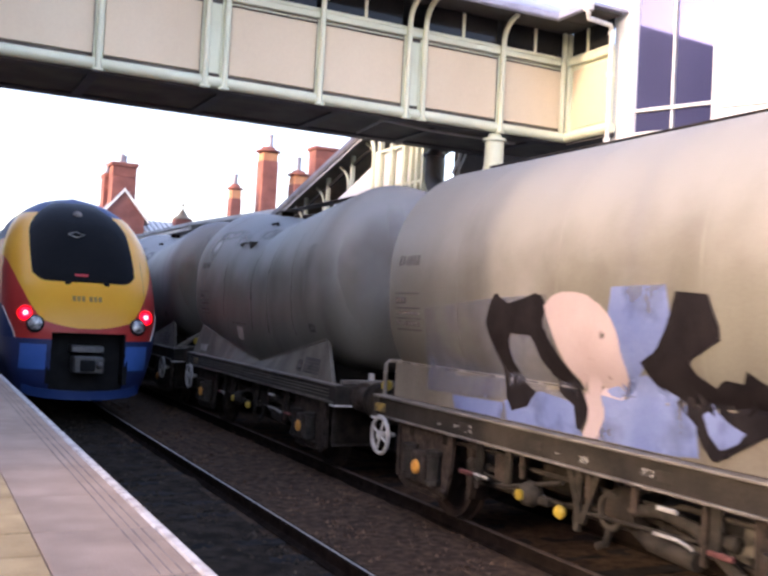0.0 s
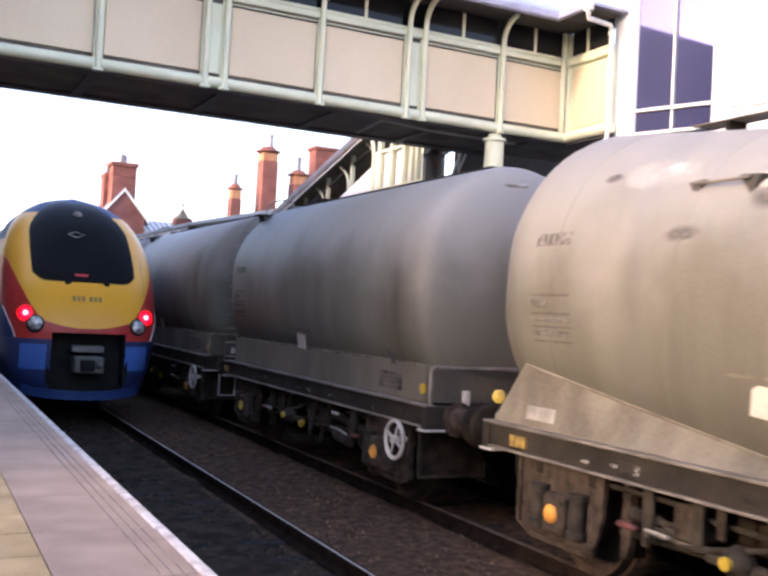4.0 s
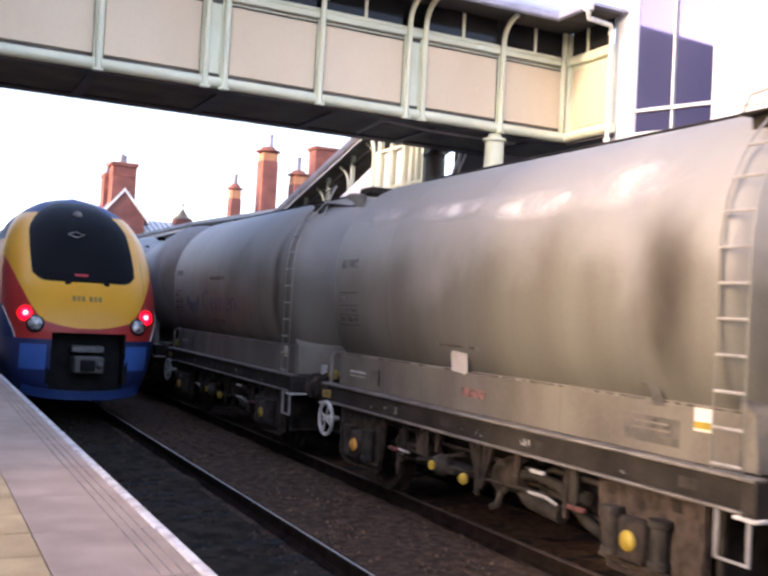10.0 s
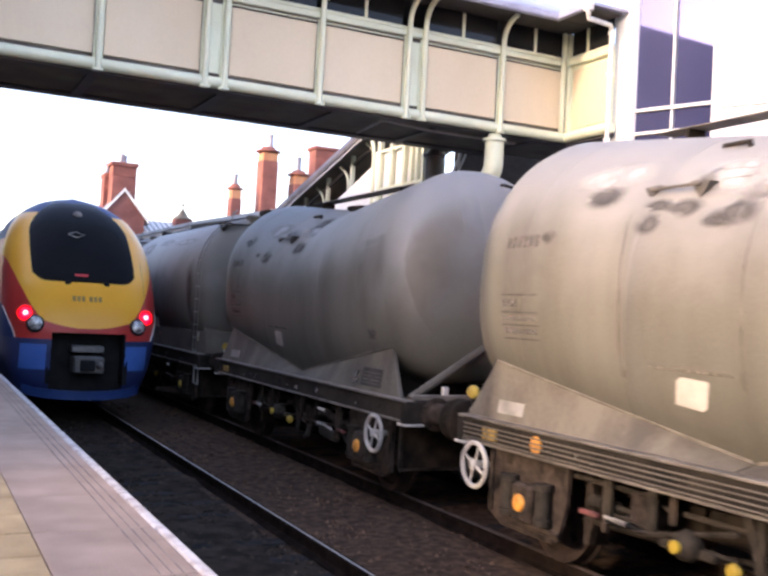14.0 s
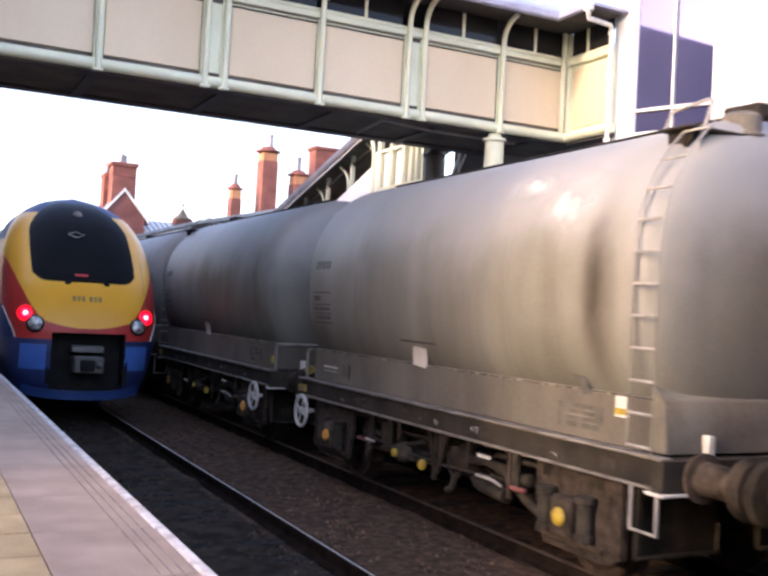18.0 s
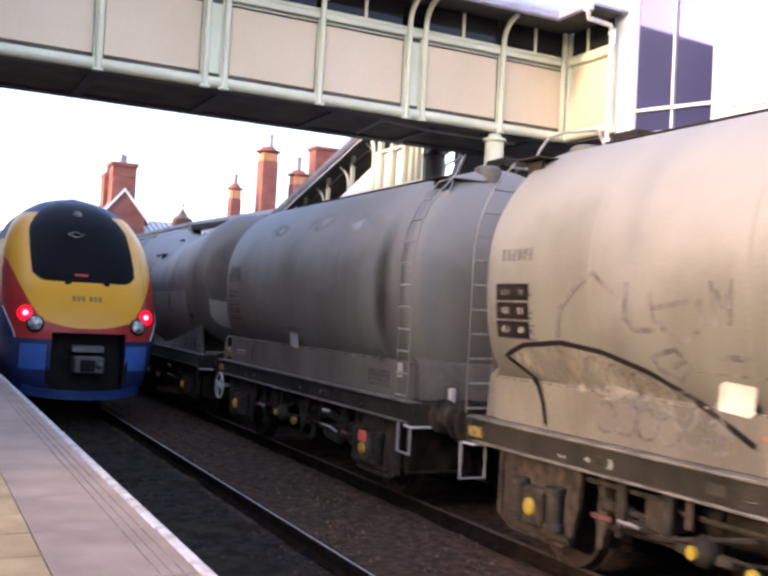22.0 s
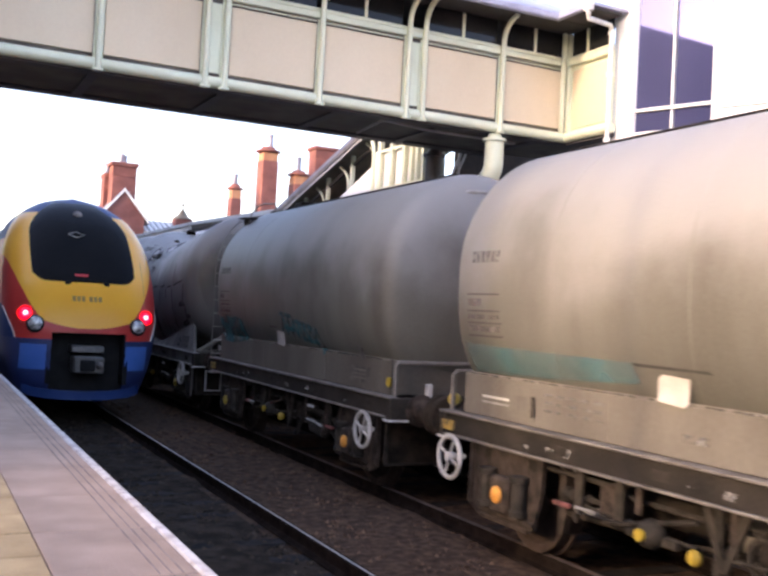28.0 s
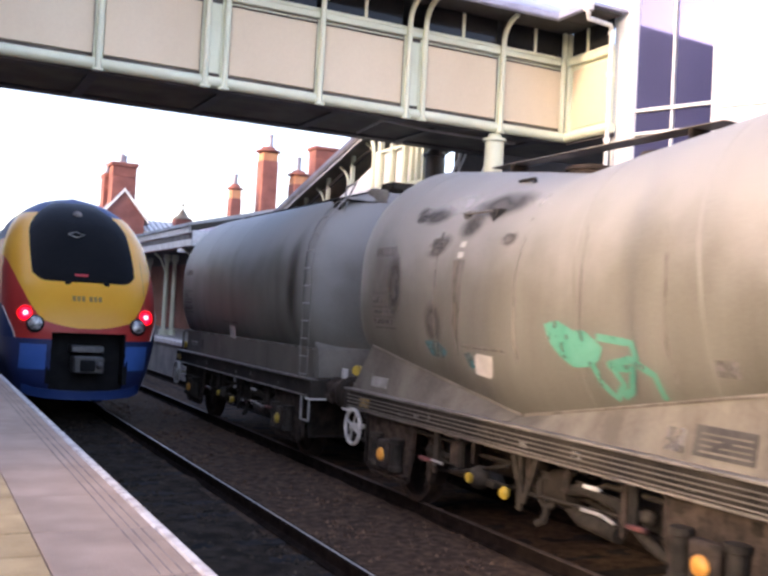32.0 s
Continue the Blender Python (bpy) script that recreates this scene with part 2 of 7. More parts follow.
M["bluelogo"] = mat("faded_blue_paint", (0.050, 0.060, 0.082), (0.10, 0.11, 0.135), 0.6, 0, 3, 30, 0.05, worn=(0.22, 0.52, 4.0))
M["railtop"] = mat("polished_rail", (0.50, 0.48, 0.46), (0.62, 0.60, 0.57), 0.38, 0.6, 6, 60, 0.05)
M["railside"] = mat("rusty_rail", (0.008, 0.0058, 0.005), (0.019, 0.0135, 0.011), 1.0, 0, 6, 60, 0.2, spec=0.02)
M["sleeper"] = mat("stained_concrete_sleeper", (0.012, 0.011, 0.011), (0.034, 0.031, 0.029), 0.9, 0, 5, 40, 0.3, rand=0.2, spec=0.1)
M["ballast"] = mat("brown_ballast", (0.0216, 0.0130, 0.0083), (0.0950, 0.0600, 0.0386), 0.95, 0, 9, 60, 0.9, mix=(0.3, 0.7), spec=0.15)
M["soot"] = mat("oil_blackened_ballast", (0.0136, 0.0101, 0.0072), (0.0438, 0.0329, 0.0238), 0.95, 0, 5, 60, 0.8, spec=0.10)
M["oilstone"] = mat("oil_stained_stone", (0.0140, 0.0111, 0.0077), (0.0730, 0.0559, 0.0407), 0.9, 0, 7, 60, 0.4, spec=0.12)
M["stone"] = mat("brown_stone", (0.0281, 0.0160, 0.0092), (0.1458, 0.0930, 0.0607), 0.95, 0, 7, 60, 0.4, mix=(0.35, 0.65), spec=0.08)
M["ground"] = mat("dull_earth", (0.05, 0.045, 0.04), (0.10, 0.09, 0.075), 0.95, 0, 0.4, 12, 0.3)
M["slab"] = mat("worn_pink_grey_slab", (0.2547, 0.1760, 0.1283), (0.4227, 0.2980, 0.2213), 0.85, 0, 2.6, 70, 0.35, rand=0.09, mix=(0.22, 0.78))
M["groove"] = mat("dirt_filled_groove", (0.16, 0.122, 0.10), (0.27, 0.205, 0.17), 0.9, 0, 6, 40, 0.1)
M["label"] = mat("grey_white_plate", (0.36, 0.345, 0.315), (0.50, 0.48, 0.44), 0.6, 0, 5, 40, 0.05)
M["plate"] = mat("clean_white_plate", (0.4056, 0.3783, 0.3372), (0.5148, 0.4843, 0.4399), 0.6, 0, 5, 40, 0.05)
M["board"] = mat("black_data_board", (0.018, 0.016, 0.015), (0.048, 0.043, 0.038), 0.7, 0, 5, 40, 0.05)
M["tactile"] = mat("buff_paving", (0.3553, 0.2360, 0.1064), (0.4944, 0.3450, 0.1691), 0.85, 0, 3, 70, 0.35, rand=0.07)
M["plat"] = mat("platform_concrete", (0.14, 0.13, 0.12), (0.24, 0.22, 0.20), 0.9, 0, 1.5, 40, 0.3)
M["edge_w"] = mat("scuffed_white_edge", (0.36, 0.30, 0.27), (0.62, 0.57, 0.53), 0.8, 0, 9, 50, 0.2, mix=(0.3, 0.6))
M["cream"] = mat("cream_gloss_paint", (0.6209, 0.6384, 0.4666), (0.7150, 0.7344, 0.5530), 0.4, 0, 1.5, 30, 0.05)
M["panel"] = mat("pale_cladding_panel", (0.6402, 0.5200, 0.3528), (0.7149, 0.5921, 0.4131), 0.55, 0, 0.6, 25, 0.05, (1, 1, 0.5))
M["line_d"] = mat("dark_gasket", (0.10, 0.09, 0.085), (0.20, 0.18, 0.16), 0.7, 0, 3, 30, 0.1)
M["girder"] = mat("dark_blue_girder", (0.034, 0.032, 0.034), (0.068, 0.063, 0.062), 0.6, 0, 1.2, 25, 0.15)
M["soffit"] = mat("dark_soffit", (0.065, 0.058, 0.046), (0.13, 0.118, 0.096), 0.8, 0, 1.5, 25, 0.15)
# shade of the unlit interiors put into the lining colour
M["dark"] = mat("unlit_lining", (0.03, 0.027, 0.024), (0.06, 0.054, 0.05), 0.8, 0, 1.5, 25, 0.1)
M["glass_d"] = mat("dark_window_glass", (0.012, 0.013, 0.014), (0.022, 0.022, 0.023), 0.06, 0, 1, 20, 0, spec=0.22)
M["glass_m"] = mat("tinted_mirror_glass", (0.078, 0.082, 0.172), (0.084, 0.088, 0.185), 0.03, 0.46, 0.5, 20, 0, spec=0.04)
M["render"] = mat("white_render", (0.76, 0.75, 0.72), (0.83, 0.82, 0.80), 0.7, 0, 1.2, 30, 0.08)
M["brick"] = mat("red_brick", (0.1498, 0.0525, 0.0427), (0.2246, 0.0864, 0.0676), 0.9, 0, 1.2, 9, 0.3)
M["terra"] = mat("terracotta", (0.3520, 0.1496, 0.0748), (0.4400, 0.2200, 0.1144), 0.8, 0, 2, 12, 0.2)
M["slate"] = mat("blue_slate", (0.13, 0.13, 0.16), (0.23, 0.22, 0.27), 0.6, 0, 1.5, 10, 0.2, rand=0.1)
M["canopyroof"] = mat("weathered_sheet_roof", (0.30, 0.29, 0.28), (0.46, 0.45, 0.43), 0.7, 0, 1.2, 15, 0.15)
M["lead"] = mat("blue_grey_roof_sheet", (0.25, 0.26, 0.36), (0.38, 0.39, 0.50), 0.5, 0, 2, 20, 0.1)
M["t_yellow"] = mat("warning_yellow_gloss", (0.94, 0.43, 0.028), (0.97, 0.47, 0.036), 0.4, 0, 1.5, 20, 0.02, coat=0.1, spec=0.35)
M["t_red"] = mat("train_red_gloss", (0.50, 0.035, 0.028), (0.56, 0.05, 0.038), 0.4, 0, 1.5, 20, 0.02, coat=0.1, spec=0.35)
M["t_blue"] = mat("train_blue_gloss", (0.014, 0.035, 0.12), (0.022, 0.05, 0.16), 0.5, 0, 1.5, 20, 0.02, spec=0.2)
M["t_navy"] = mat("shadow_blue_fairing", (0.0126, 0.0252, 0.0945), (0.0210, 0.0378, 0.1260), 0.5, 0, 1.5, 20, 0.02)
M["t_block"] = mat("light_blue_fairing", (0.045, 0.13, 0.42), (0.06, 0.16, 0.48), 0.4, 0, 1.5, 20, 0.02)
M["t_black"] = mat("train_black", (0.0076, 0.0076, 0.0085), (0.0152, 0.0152, 0.0152), 0.8, 0, 3, 30, 0.05, spec=0.2)
M["t_screen"] = mat("windscreen_glass", (0.005, 0.0045, 0.004), (0.009, 0.008, 0.007), 0.22, 0, 1, 20, 0, spec=0.06)
M["t_grey"] = mat("coupler_steel", (0.09, 0.088, 0.085), (0.17, 0.165, 0.16), 0.5, 0.3, 6, 40, 0.15)
M["chrome"] = mat("headlamp_reflector", (0.22, 0.22, 0.22), (0.72, 0.71, 0.70), 0.25, 0.6, 14, 60, 0.3, mix=(0.42, 0.58))
M["tail"] = glow("lit_red_lamp", (1.0, 0.004, 0.012), 1.0)
M["desk"] = glow("lit_red_display", (0.6, 0.04, 0.04), 0.016)
M["bulb"] = glow("lit_lamp_core", (1.0, 0.30, 0.38), 0.9)


# ---- mesh helpers ----
def bm_new():
    return bmesh.new()


def box(bm, x0, x1, y0, y1, z0, z1):
    (x0, x1), (y0, y1), (z0, z1) = sorted((x0, x1)), sorted((y0, y1)), sorted((z0, z1))
    v = [bm.verts.new(p) for p in ((x0, y0, z0), (x1, y0, z0), (x1, y1, z0), (x0, y1, z0), (x0, y0, z1), (x1, y0, z1), (x1, y1, z1), (x0, y1, z1))]
    for f in ((3, 2, 1, 0), (4, 5, 6, 7), (0, 1, 5, 4), (1, 2, 6, 5), (2, 3, 7, 6), (3, 0, 4, 7)):
        bm.faces.new([v[i] for i in f])
    return bm


def ring_join(bm, rings, close=True, caps=True):
    """Skin a list of point rings."""
    vs = [[bm.verts.new(p) for p in r] for r in rings]
    n = len(vs[0])
    for a, b in zip(vs, vs[1:]):
        for i in range(n if close else n - 1):
            j = (i + 1) % n
            bm.faces.new((a[i], a[j], b[j], b[i]))
    if caps and close:
        bm.faces.new(vs[0][::-1])
        bm.faces.new(vs[-1])
    return bm


def tube(bm, pts, r, seg=8, radii=None):
    pts = [Vector(p) for p in pts]
    rings = []
    for i, p in enumerate(pts):
        d = (pts[min(i + 1, len(pts) - 1)] - pts[max(i - 1, 0)]).normalized()
        side = d.orthogonal().normalized() if i == 0 else (side - d * side.dot(d)).normalized()
        up = d.cross(side)
        rr = radii[i] if radii else r
        rings.append([p + (side * math.cos(a) + up * math.sin(a)) * rr for a in (2 * math.pi * k / seg for k in range(seg))])
    return ring_join(bm, rings)


def lathe(bm, centre, axis, profile, seg=16):
    """profile: (distance along the axis, radius)."""
    c, d = Vector(centre), Vector(axis).normalized()
    side = d.orthogonal().normalized()
    up = d.cross(side)
    rings = [[c + d * t + (side * math.cos(a) + up * math.sin(a)) * max(r, 0.001) for a in (2 * math.pi * k / seg for k in range(seg))] for t, r in profile]
    return ring_join(bm, rings)


def prism(bm, poly, axis, a0, a1):
    """Extrude a polygon: axis 'x' takes (y, z) points, 'y' (x, z), 'z' (x, y)."""
    def at(p, a):
        return {"x": (a, p[0], p[1]), "y": (p[0], a, p[1]), "z": (p[0], p[1], a)}[axis]
    return ring_join(bm, [[at(p, a0) for p in poly], [at(p, a1) for p in poly]])


def torus(bm, centre, axis, big, small, seg=24, tubes=8):
    c, d = Vector(centre), Vector(axis).normalized()
    side = d.orthogonal().normalized()
    up = d.cross(side)
    vs = []
    for i in range(seg):
        a = 2 * math.pi * i / seg
        out = side * math.cos(a) + up * math.sin(a)
        vs.append([bm.verts.new(c + out * (big + small * math.cos(b)) + d * small * math.sin(b)) for b in (2 * math.pi * k / tubes for k in range(tubes))])
    for i in range(seg):
        for k in range(tubes):
            bm.faces.new((vs[i][k], vs[(i + 1) % seg][k], vs[(i + 1) % seg][(k + 1) % tubes], vs[i][(k + 1) % tubes]))
    return bm


def bevel(bm, width, segs=1):
    bmesh.ops.bevel(bm, geom=list(bm.edges), offset=width, segments=segs, affect="EDGES", profile=0.5)
    return bm


def part(name, bm, material, parent=None, label="", kind=""):
    bmesh.ops.recalc_face_normals(bm, faces=bm.faces)
    me = bpy.data.meshes.new(name)
    bm.to_mesh(me)
    bm.free()
    me.materials.append(material)
    me.shade_smooth()
    me.set_sharp_from_angle(angle=radians(38))
    ob = new(name, me)
    ob.parent = parent
    return tagged(ob, label, kind=kind)


def thing(name, label, category, group="", at=(0, 0, 0), kind=""):
    ob = new(name)
    ob.empty_display_size = 0.2
    ob.location = at
    return tagged(ob, label, category, group, kind)


# ---- ground, tracks, platforms ----
tagged(part("ground", box(bm_new(), -1500, 1500, -400, 2500, -1.2, -0.42), M["ground"]), "dull brown earth reaching to the horizon", "ground", kind="structure")


def ballast_bed():
    """A sheet of uneven ballast under both tracks, shouldered between them."""
    def height(x, y):
        h = -0.165 + 0.022 * noise.noise((x * 5, y * 5, 0)) + 0.03 * noise.noise((x * 1.3, y * 1.3, 4))
        if TRACK_A + 0.9 < x < TRACK_B - 0.9:
            h += 0.05
        if x > FAR_EDGE - 0.15 or x < EDGE + 0.15:
            h -= 0.06
        return h
    xs = [EDGE - 0.05 + i * 0.1 for i in range(65)]
    ys = [-6 + i * 0.14 for i in range(180)] + [19.5 + i * 1.5 for i in range(60)]
    verts = [(x, y, height(x, y)) for y in ys for x in xs]
    n = len(xs)
    faces = [(j * n + i, j * n + i + 1, (j + 1) * n + i + 1, (j + 1) * n + i) for j in range(len(ys) - 1) for i in range(n - 1)]
    me = bpy.data.meshes.new("ballast")
    me.from_pydata(verts, [], faces)
    me.materials.append(M["ballast"])
    me.materials.append(M["soot"])
    for p in me.polygons:
        p.material_index = 1 if p.center.x < TRACK_A + 0.62 + 0.15 * noise.noise((0, p.center.y * 0.8, 2)) else 0
    me.shade_smooth()
    return tagged(new("ballast", me), "brown stone ballast, blackened with oil beside the platform", "ballast", kind="structure")


ballast_bed()


def stones():
    """Loose stones over the bed between the tracks."""
    verts, faces = [], []
    rng = random.Random(4)
    for n in range(26000):
        y = 3.0 + 19 * rng.random() ** 1.3
        oily = n >= 17000
        if n == 17000:
            clean = len(faces)
        x = rng.uniform(EDGE + 0.1, TRACK_A + 0.9) if oily else rng.uniform(TRACK_A + 0.80, TRACK_B - 0.3)
        if abs(x - (TRACK_B - GAUGE)) < 0.08 or (oily and min(abs(x - TRACK_A - GAUGE), abs(x - TRACK_A + GAUGE)) < 0.09):
            continue
        s = rng.uniform(0.016, 0.03) if rng.random() < 0.8 else rng.uniform(0.03, 0.045)
        b = len(verts)
        z = -0.14 if TRACK_A + 0.9 < x < TRACK_B - 0.9 else -0.18
        z += rng.uniform(-0.02, 0.02)
        for d in ((1, 0, 0), (0, 1, 0), (-1, 0, 0), (0, -1, 0), (0, 0, 1), (0, 0, -1)):
            verts.append((x + d[0] * s * rng.uniform(0.6, 1.3), y + d[1] * s * rng.uniform(0.6, 1.3), z + d[2] * s * rng.uniform(0.5, 1.0)))
        for i in range(4):
            j = (i + 1) % 4
            faces += [(b + i, b + j, b + 4), (b + j, b + i, b + 5)]
    me = bpy.data.meshes.new("loose_ballast")
    me.from_pydata(verts, [], faces)
    me.materials.append(M["stone"])
    me.materials.append(M["oilstone"])
    me.polygons.foreach_set("material_index", [0] * clean + [1] * (len(faces) - clean))
    tagged(new("loose_ballast", me), "loose brown ballast stones, oil-stained beside the platform", "stones", kind="stuff")


stones()


def track(cx, rusty):
    t = thing("railway_track", "worn steel rails on stained concrete sleepers in ballast", "railway track", "tracks", (cx, 0, 0))
    for s in (-1, 1):
        x = s * GAUGE
        web = prism(bm_new(), [(x - 0.07, -0.16), (x + 0.07, -0.16), (x + 0.07, -0.145), (x + 0.012, -0.12), (x + 0.012, -0.045), (x + 0.034, -0.035),
                               (x + 0.034, -0.004), (x - 0.034, -0.004), (x - 0.034, -0.035), (x - 0.012, -0.045), (x - 0.012, -0.12), (x - 0.07, -0.145)], "y", -20, 120)
        rail = part("rail", web, M["railside"], t)
        part("running_surface", bevel(box(bm_new(), x - (0.032 if rusty else 0.011), x + (0.032 if rusty else 0.011), -20, 120, -0.0035, 0.0), 0.0015), M["railworn"] if rusty else M["railtop"], rail, "dull brown rail head" if rusty else "bright worn rail head")
    bm = box(bm_new(), -1.25, 1.25, -0.125, 0.125, -0.36, -0.165)
    bevel(bm, 0.02)
    first = part("sleeper", bm, M["sleeper"], t)
    first.location.y = -4.0
    for k in range(1, 72):
        s = first.copy()
        scene.collection.objects.link(s)
        s.location.y = -4.0 + 0.65 * k
    return t


track(TRACK_A, False)
track(TRACK_B, True)


def platform_near():
    p = part("platform_near", box(bm_new(), -3.55, EDGE - 0.06, -8, 90, -0.42, PLAT - 0.07), M["plat"], None, "", "structure")
    tagged(p, "concrete platform faced with worn paving", "platform")
    return p


NEAR = platform_near()
far = part("platform_far", box(bm_new(), FAR_EDGE + 0.08, 60, -30, 120, -0.42, PLAT - 0.01), M["plat"], None, "", "structure")
tagged(far, "grey concrete far platform behind the freight train", "platform")
part("coping", box(bm_new(), FAR_EDGE, FAR_EDGE + 0.5, -30, 120, PLAT - 0.12, PLAT + 0.004), M["edge_w"], far, "pale worn platform coping")

# unseen walls added on the near side, outlines set to block sun and sky
def wall_near(outline, label):
    tagged(part("wall_near", prism(bm_new(), outline, "x", -12, -3.6), M["sooty"]), label, "wall", kind="structure")


wall_near([(-40, -0.4), (1.0, -0.4), (1.0, 5.0), (-40, 5.0)], "plain dark wall added out of view to block light")
wall_near([(1.01, -0.4), (6.61, -0.4), (6.61, 2.25), (1.01, 2.25)], "low dark wall added out of view to block light")
wall_near([(6.62, -0.4), (18.99, -0.4), (18.99, 8.8), (14.7, 8.8), (14.7, 11.6), (12.15, 10.7), (12.15, 8.8), (8.4, 8.8), (8.4, 14.0), (6.62, 14.0)], "stepped dark wall added out of view to block sun and sky")
wall_near([(19.0, -0.4), (60, -0.4), (60, 10.0), (48.0, 10.0), (34.0, 15.9), (19.0, 9.8)], "gabled dark wall added out of view to block light")


# post added out of view to cast a thin shadow across the wagons
def lamp_post(x, y):
    t = thing("lamp_post", "slender grey post added out of view for its thin shadow", "lamp post", at=(x, y, PLAT - 0.002))
    part("pole", lathe(bm_new(), (0, 0, 0), (0, 0, 1), [(0, 0.11), (0.9, 0.11), (0.95, 0.075), (6.3, 0.065)], 14), M["frame"], t)
    part("base_plate", bevel(box(bm_new(), -0.16, 0.16, -0.16, 0.16, 0, 0.02), 0.004), M["frame"], t)
    part("lantern", lathe(bm_new(), (0, 0, 6.28), (0, 0, 1), [(0, 0.07), (0.05, 0.2), (0.14, 0.2), (0.2, 0.06)], 16), M["frame"], t)


lamp_post(-3.2, 4.67)


# ---- footbridge ----
def footbridge():
    fb = thing("footbridge", "enclosed cream-panelled station footbridge on a dark blue girder", "footbridge")
    x0, x1, y0 = -7.0, BR_END, BR_Y
    part("girder", bevel(box(bm_new(), x0, x1 - 0.03, y0 + 0.02, y0 + 0.25, 5.33, 5.44), 0.01), M["girder"], fb, "dark blue steel girder")
    part("girder", bevel(box(bm_new(), x0, x1 - 0.03, BR_BACK - 0.25, BR_BACK + 0.03, 5.36, 5.50), 0.01), M["girder"], fb, "dark blue steel girder")
    part("deck", box(bm_new(), x0, x1 + 3.0, y0 + 0.26, BR_BACK - 0.26, 5.40, 5.48), M["soffit"], fb, "dark underside of the deck")
    for k in range(9):
        x = -5.5 + 1.674 * k * 1.15
        part("crossbeam", box(bm_new(), x - 0.08, x + 0.08, y0 + 0.26, BR_BACK - 0.26, 5.365, 5.396), M["girder"], fb)
    for yy, s in ((y0, -1), (BR_BACK, 1)):
        bm = tube(bm_new(), [(x0, yy + s * 0.02, 5.44 if s < 0 else 5.58), (x1 + 0.02, yy + s * 0.02, 5.44 if s < 0 else 5.58)], 0.085, 12)
        part("rounded_sill", bm, M["cream"], fb, "cream rounded sill rail")
        part("wall_core", box(bm_new(), x0, x1 - 0.02, yy - s * 0.03, yy - s * 0.09, 5.45 if s < 0 else 5.51, 6.70), M["line_d"], fb)
        part("parapet_rail", bevel(box(bm_new(), x0, x1, yy + s * 0.05, yy - s * 0.1, 6.70, 6.80), 0.012), M["cream"], fb)
        part("parapet_moulding", bevel(box(bm_new(), x0, x1, yy + s * 0.02, yy - s * 0.08, 6.805, 6.87), 0.012), M["cream"], fb)
    # bays: single and paired posts in turn
    posts = []
    bays = [2.18 + 1.674 * (k - 5) for k in range(10)]
    for k, x in enumerate(bays):
        xs = [x] if (k - 5) % 2 == 0 else [x - 0.148, x + 0.148]
        posts.append(xs)
        for xx in xs:
            pts = [(xx, y0 - 0.09, 5.36), (xx, y0 - 0.09, 6.92)] + [(xx, y0 - 0.09 - 0.42 * (1 - math.cos(a)), 6.92 + 0.36 * math.sin(a)) for a in (0.3, 0.6, 0.9, 1.2, 1.5)]
            part("post", tube(bm_new(), pts, 0.045, 10), M["cream"], fb, "cream tubular post curving out to the eaves")
            part("post_backing", bevel(box(bm_new(), xx - 0.07, xx + 0.07, y0 - 0.035, y0 - 0.028, 5.5, 6.69), 0.002), M["cream"], fb)
            part("foot_plate", bevel(box(bm_new(), xx - 0.075, xx + 0.075, y0 - 0.13, y0 - 0.06, 5.33, 5.37), 0.008), M["cream"], fb)
    edges = sorted(x for xs in posts for x in xs) + [BR_END + 0.03]
    for a, b in zip(edges, edges[1:]):
        if b - a < 0.5:
            part("panel", box(bm_new(), a + 0.07, b - 0.07, y0 + 0.02, y0 - 0.026, 5.58, 6.62), M["cream"], fb)
            continue
        part("panel", bevel(box(bm_new(), a + 0.075, b - 0.075, y0 + 0.02, y0 - 0.022, 5.585, 6.61), 0.008), M["panel"], fb, "pale pinkish cladding panel")
        part("panel_trim", box(bm_new(), a + 0.08, b - 0.08, y0 + 0.015, y0 - 0.026, 6.645, 6.66), M["cream"], fb)
        part("window_pane", box(bm_new(), a + 0.09, b - 0.09, y0 + 0.01, y0 + 0.03, 6.87, 7.29), M["glass_d"], fb, "dark window pane")
        mid = (a + b) / 2
        part("mullion", bevel(box(bm_new(), mid - 0.03, mid + 0.03, y0 - 0.01, y0 + 0.05, 6.87, 7.29), 0.006), M["cream"], fb)
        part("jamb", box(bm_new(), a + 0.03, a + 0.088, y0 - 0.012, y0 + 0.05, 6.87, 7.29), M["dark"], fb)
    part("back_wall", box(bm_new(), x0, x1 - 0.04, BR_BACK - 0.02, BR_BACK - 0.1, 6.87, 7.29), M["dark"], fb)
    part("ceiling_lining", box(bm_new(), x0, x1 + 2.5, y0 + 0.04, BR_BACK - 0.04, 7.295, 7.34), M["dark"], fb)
    bm = prism(bm_new(), [(y0 - 0.66, 7.34), (y0 - 0.66, 7.40), ((y0 + BR_BACK) / 2, 8.25), (BR_BACK + 0.66, 7.40), (BR_BACK + 0.66, 7.34), ((y0 + BR_BACK) / 2, 8.12)], "x", x0, BR_END + 0.1)
    part("roof", bm, M["lead"], fb, "blue-grey sheet roof with wide eaves")
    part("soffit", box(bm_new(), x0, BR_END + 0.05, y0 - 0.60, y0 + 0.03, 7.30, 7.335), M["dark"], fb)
    gut = prism(bm_new(), [(y0 - 0.74, 7.25), (y0 - 0.63, 7.25), (y0 - 0.63, 7.37), (y0 - 0.74, 7.37)], "x", x0, BR_END - 0.66)
    part("gutter", bevel(gut, 0.02), M["lead"], fb, "blue-grey gutter along the eaves")
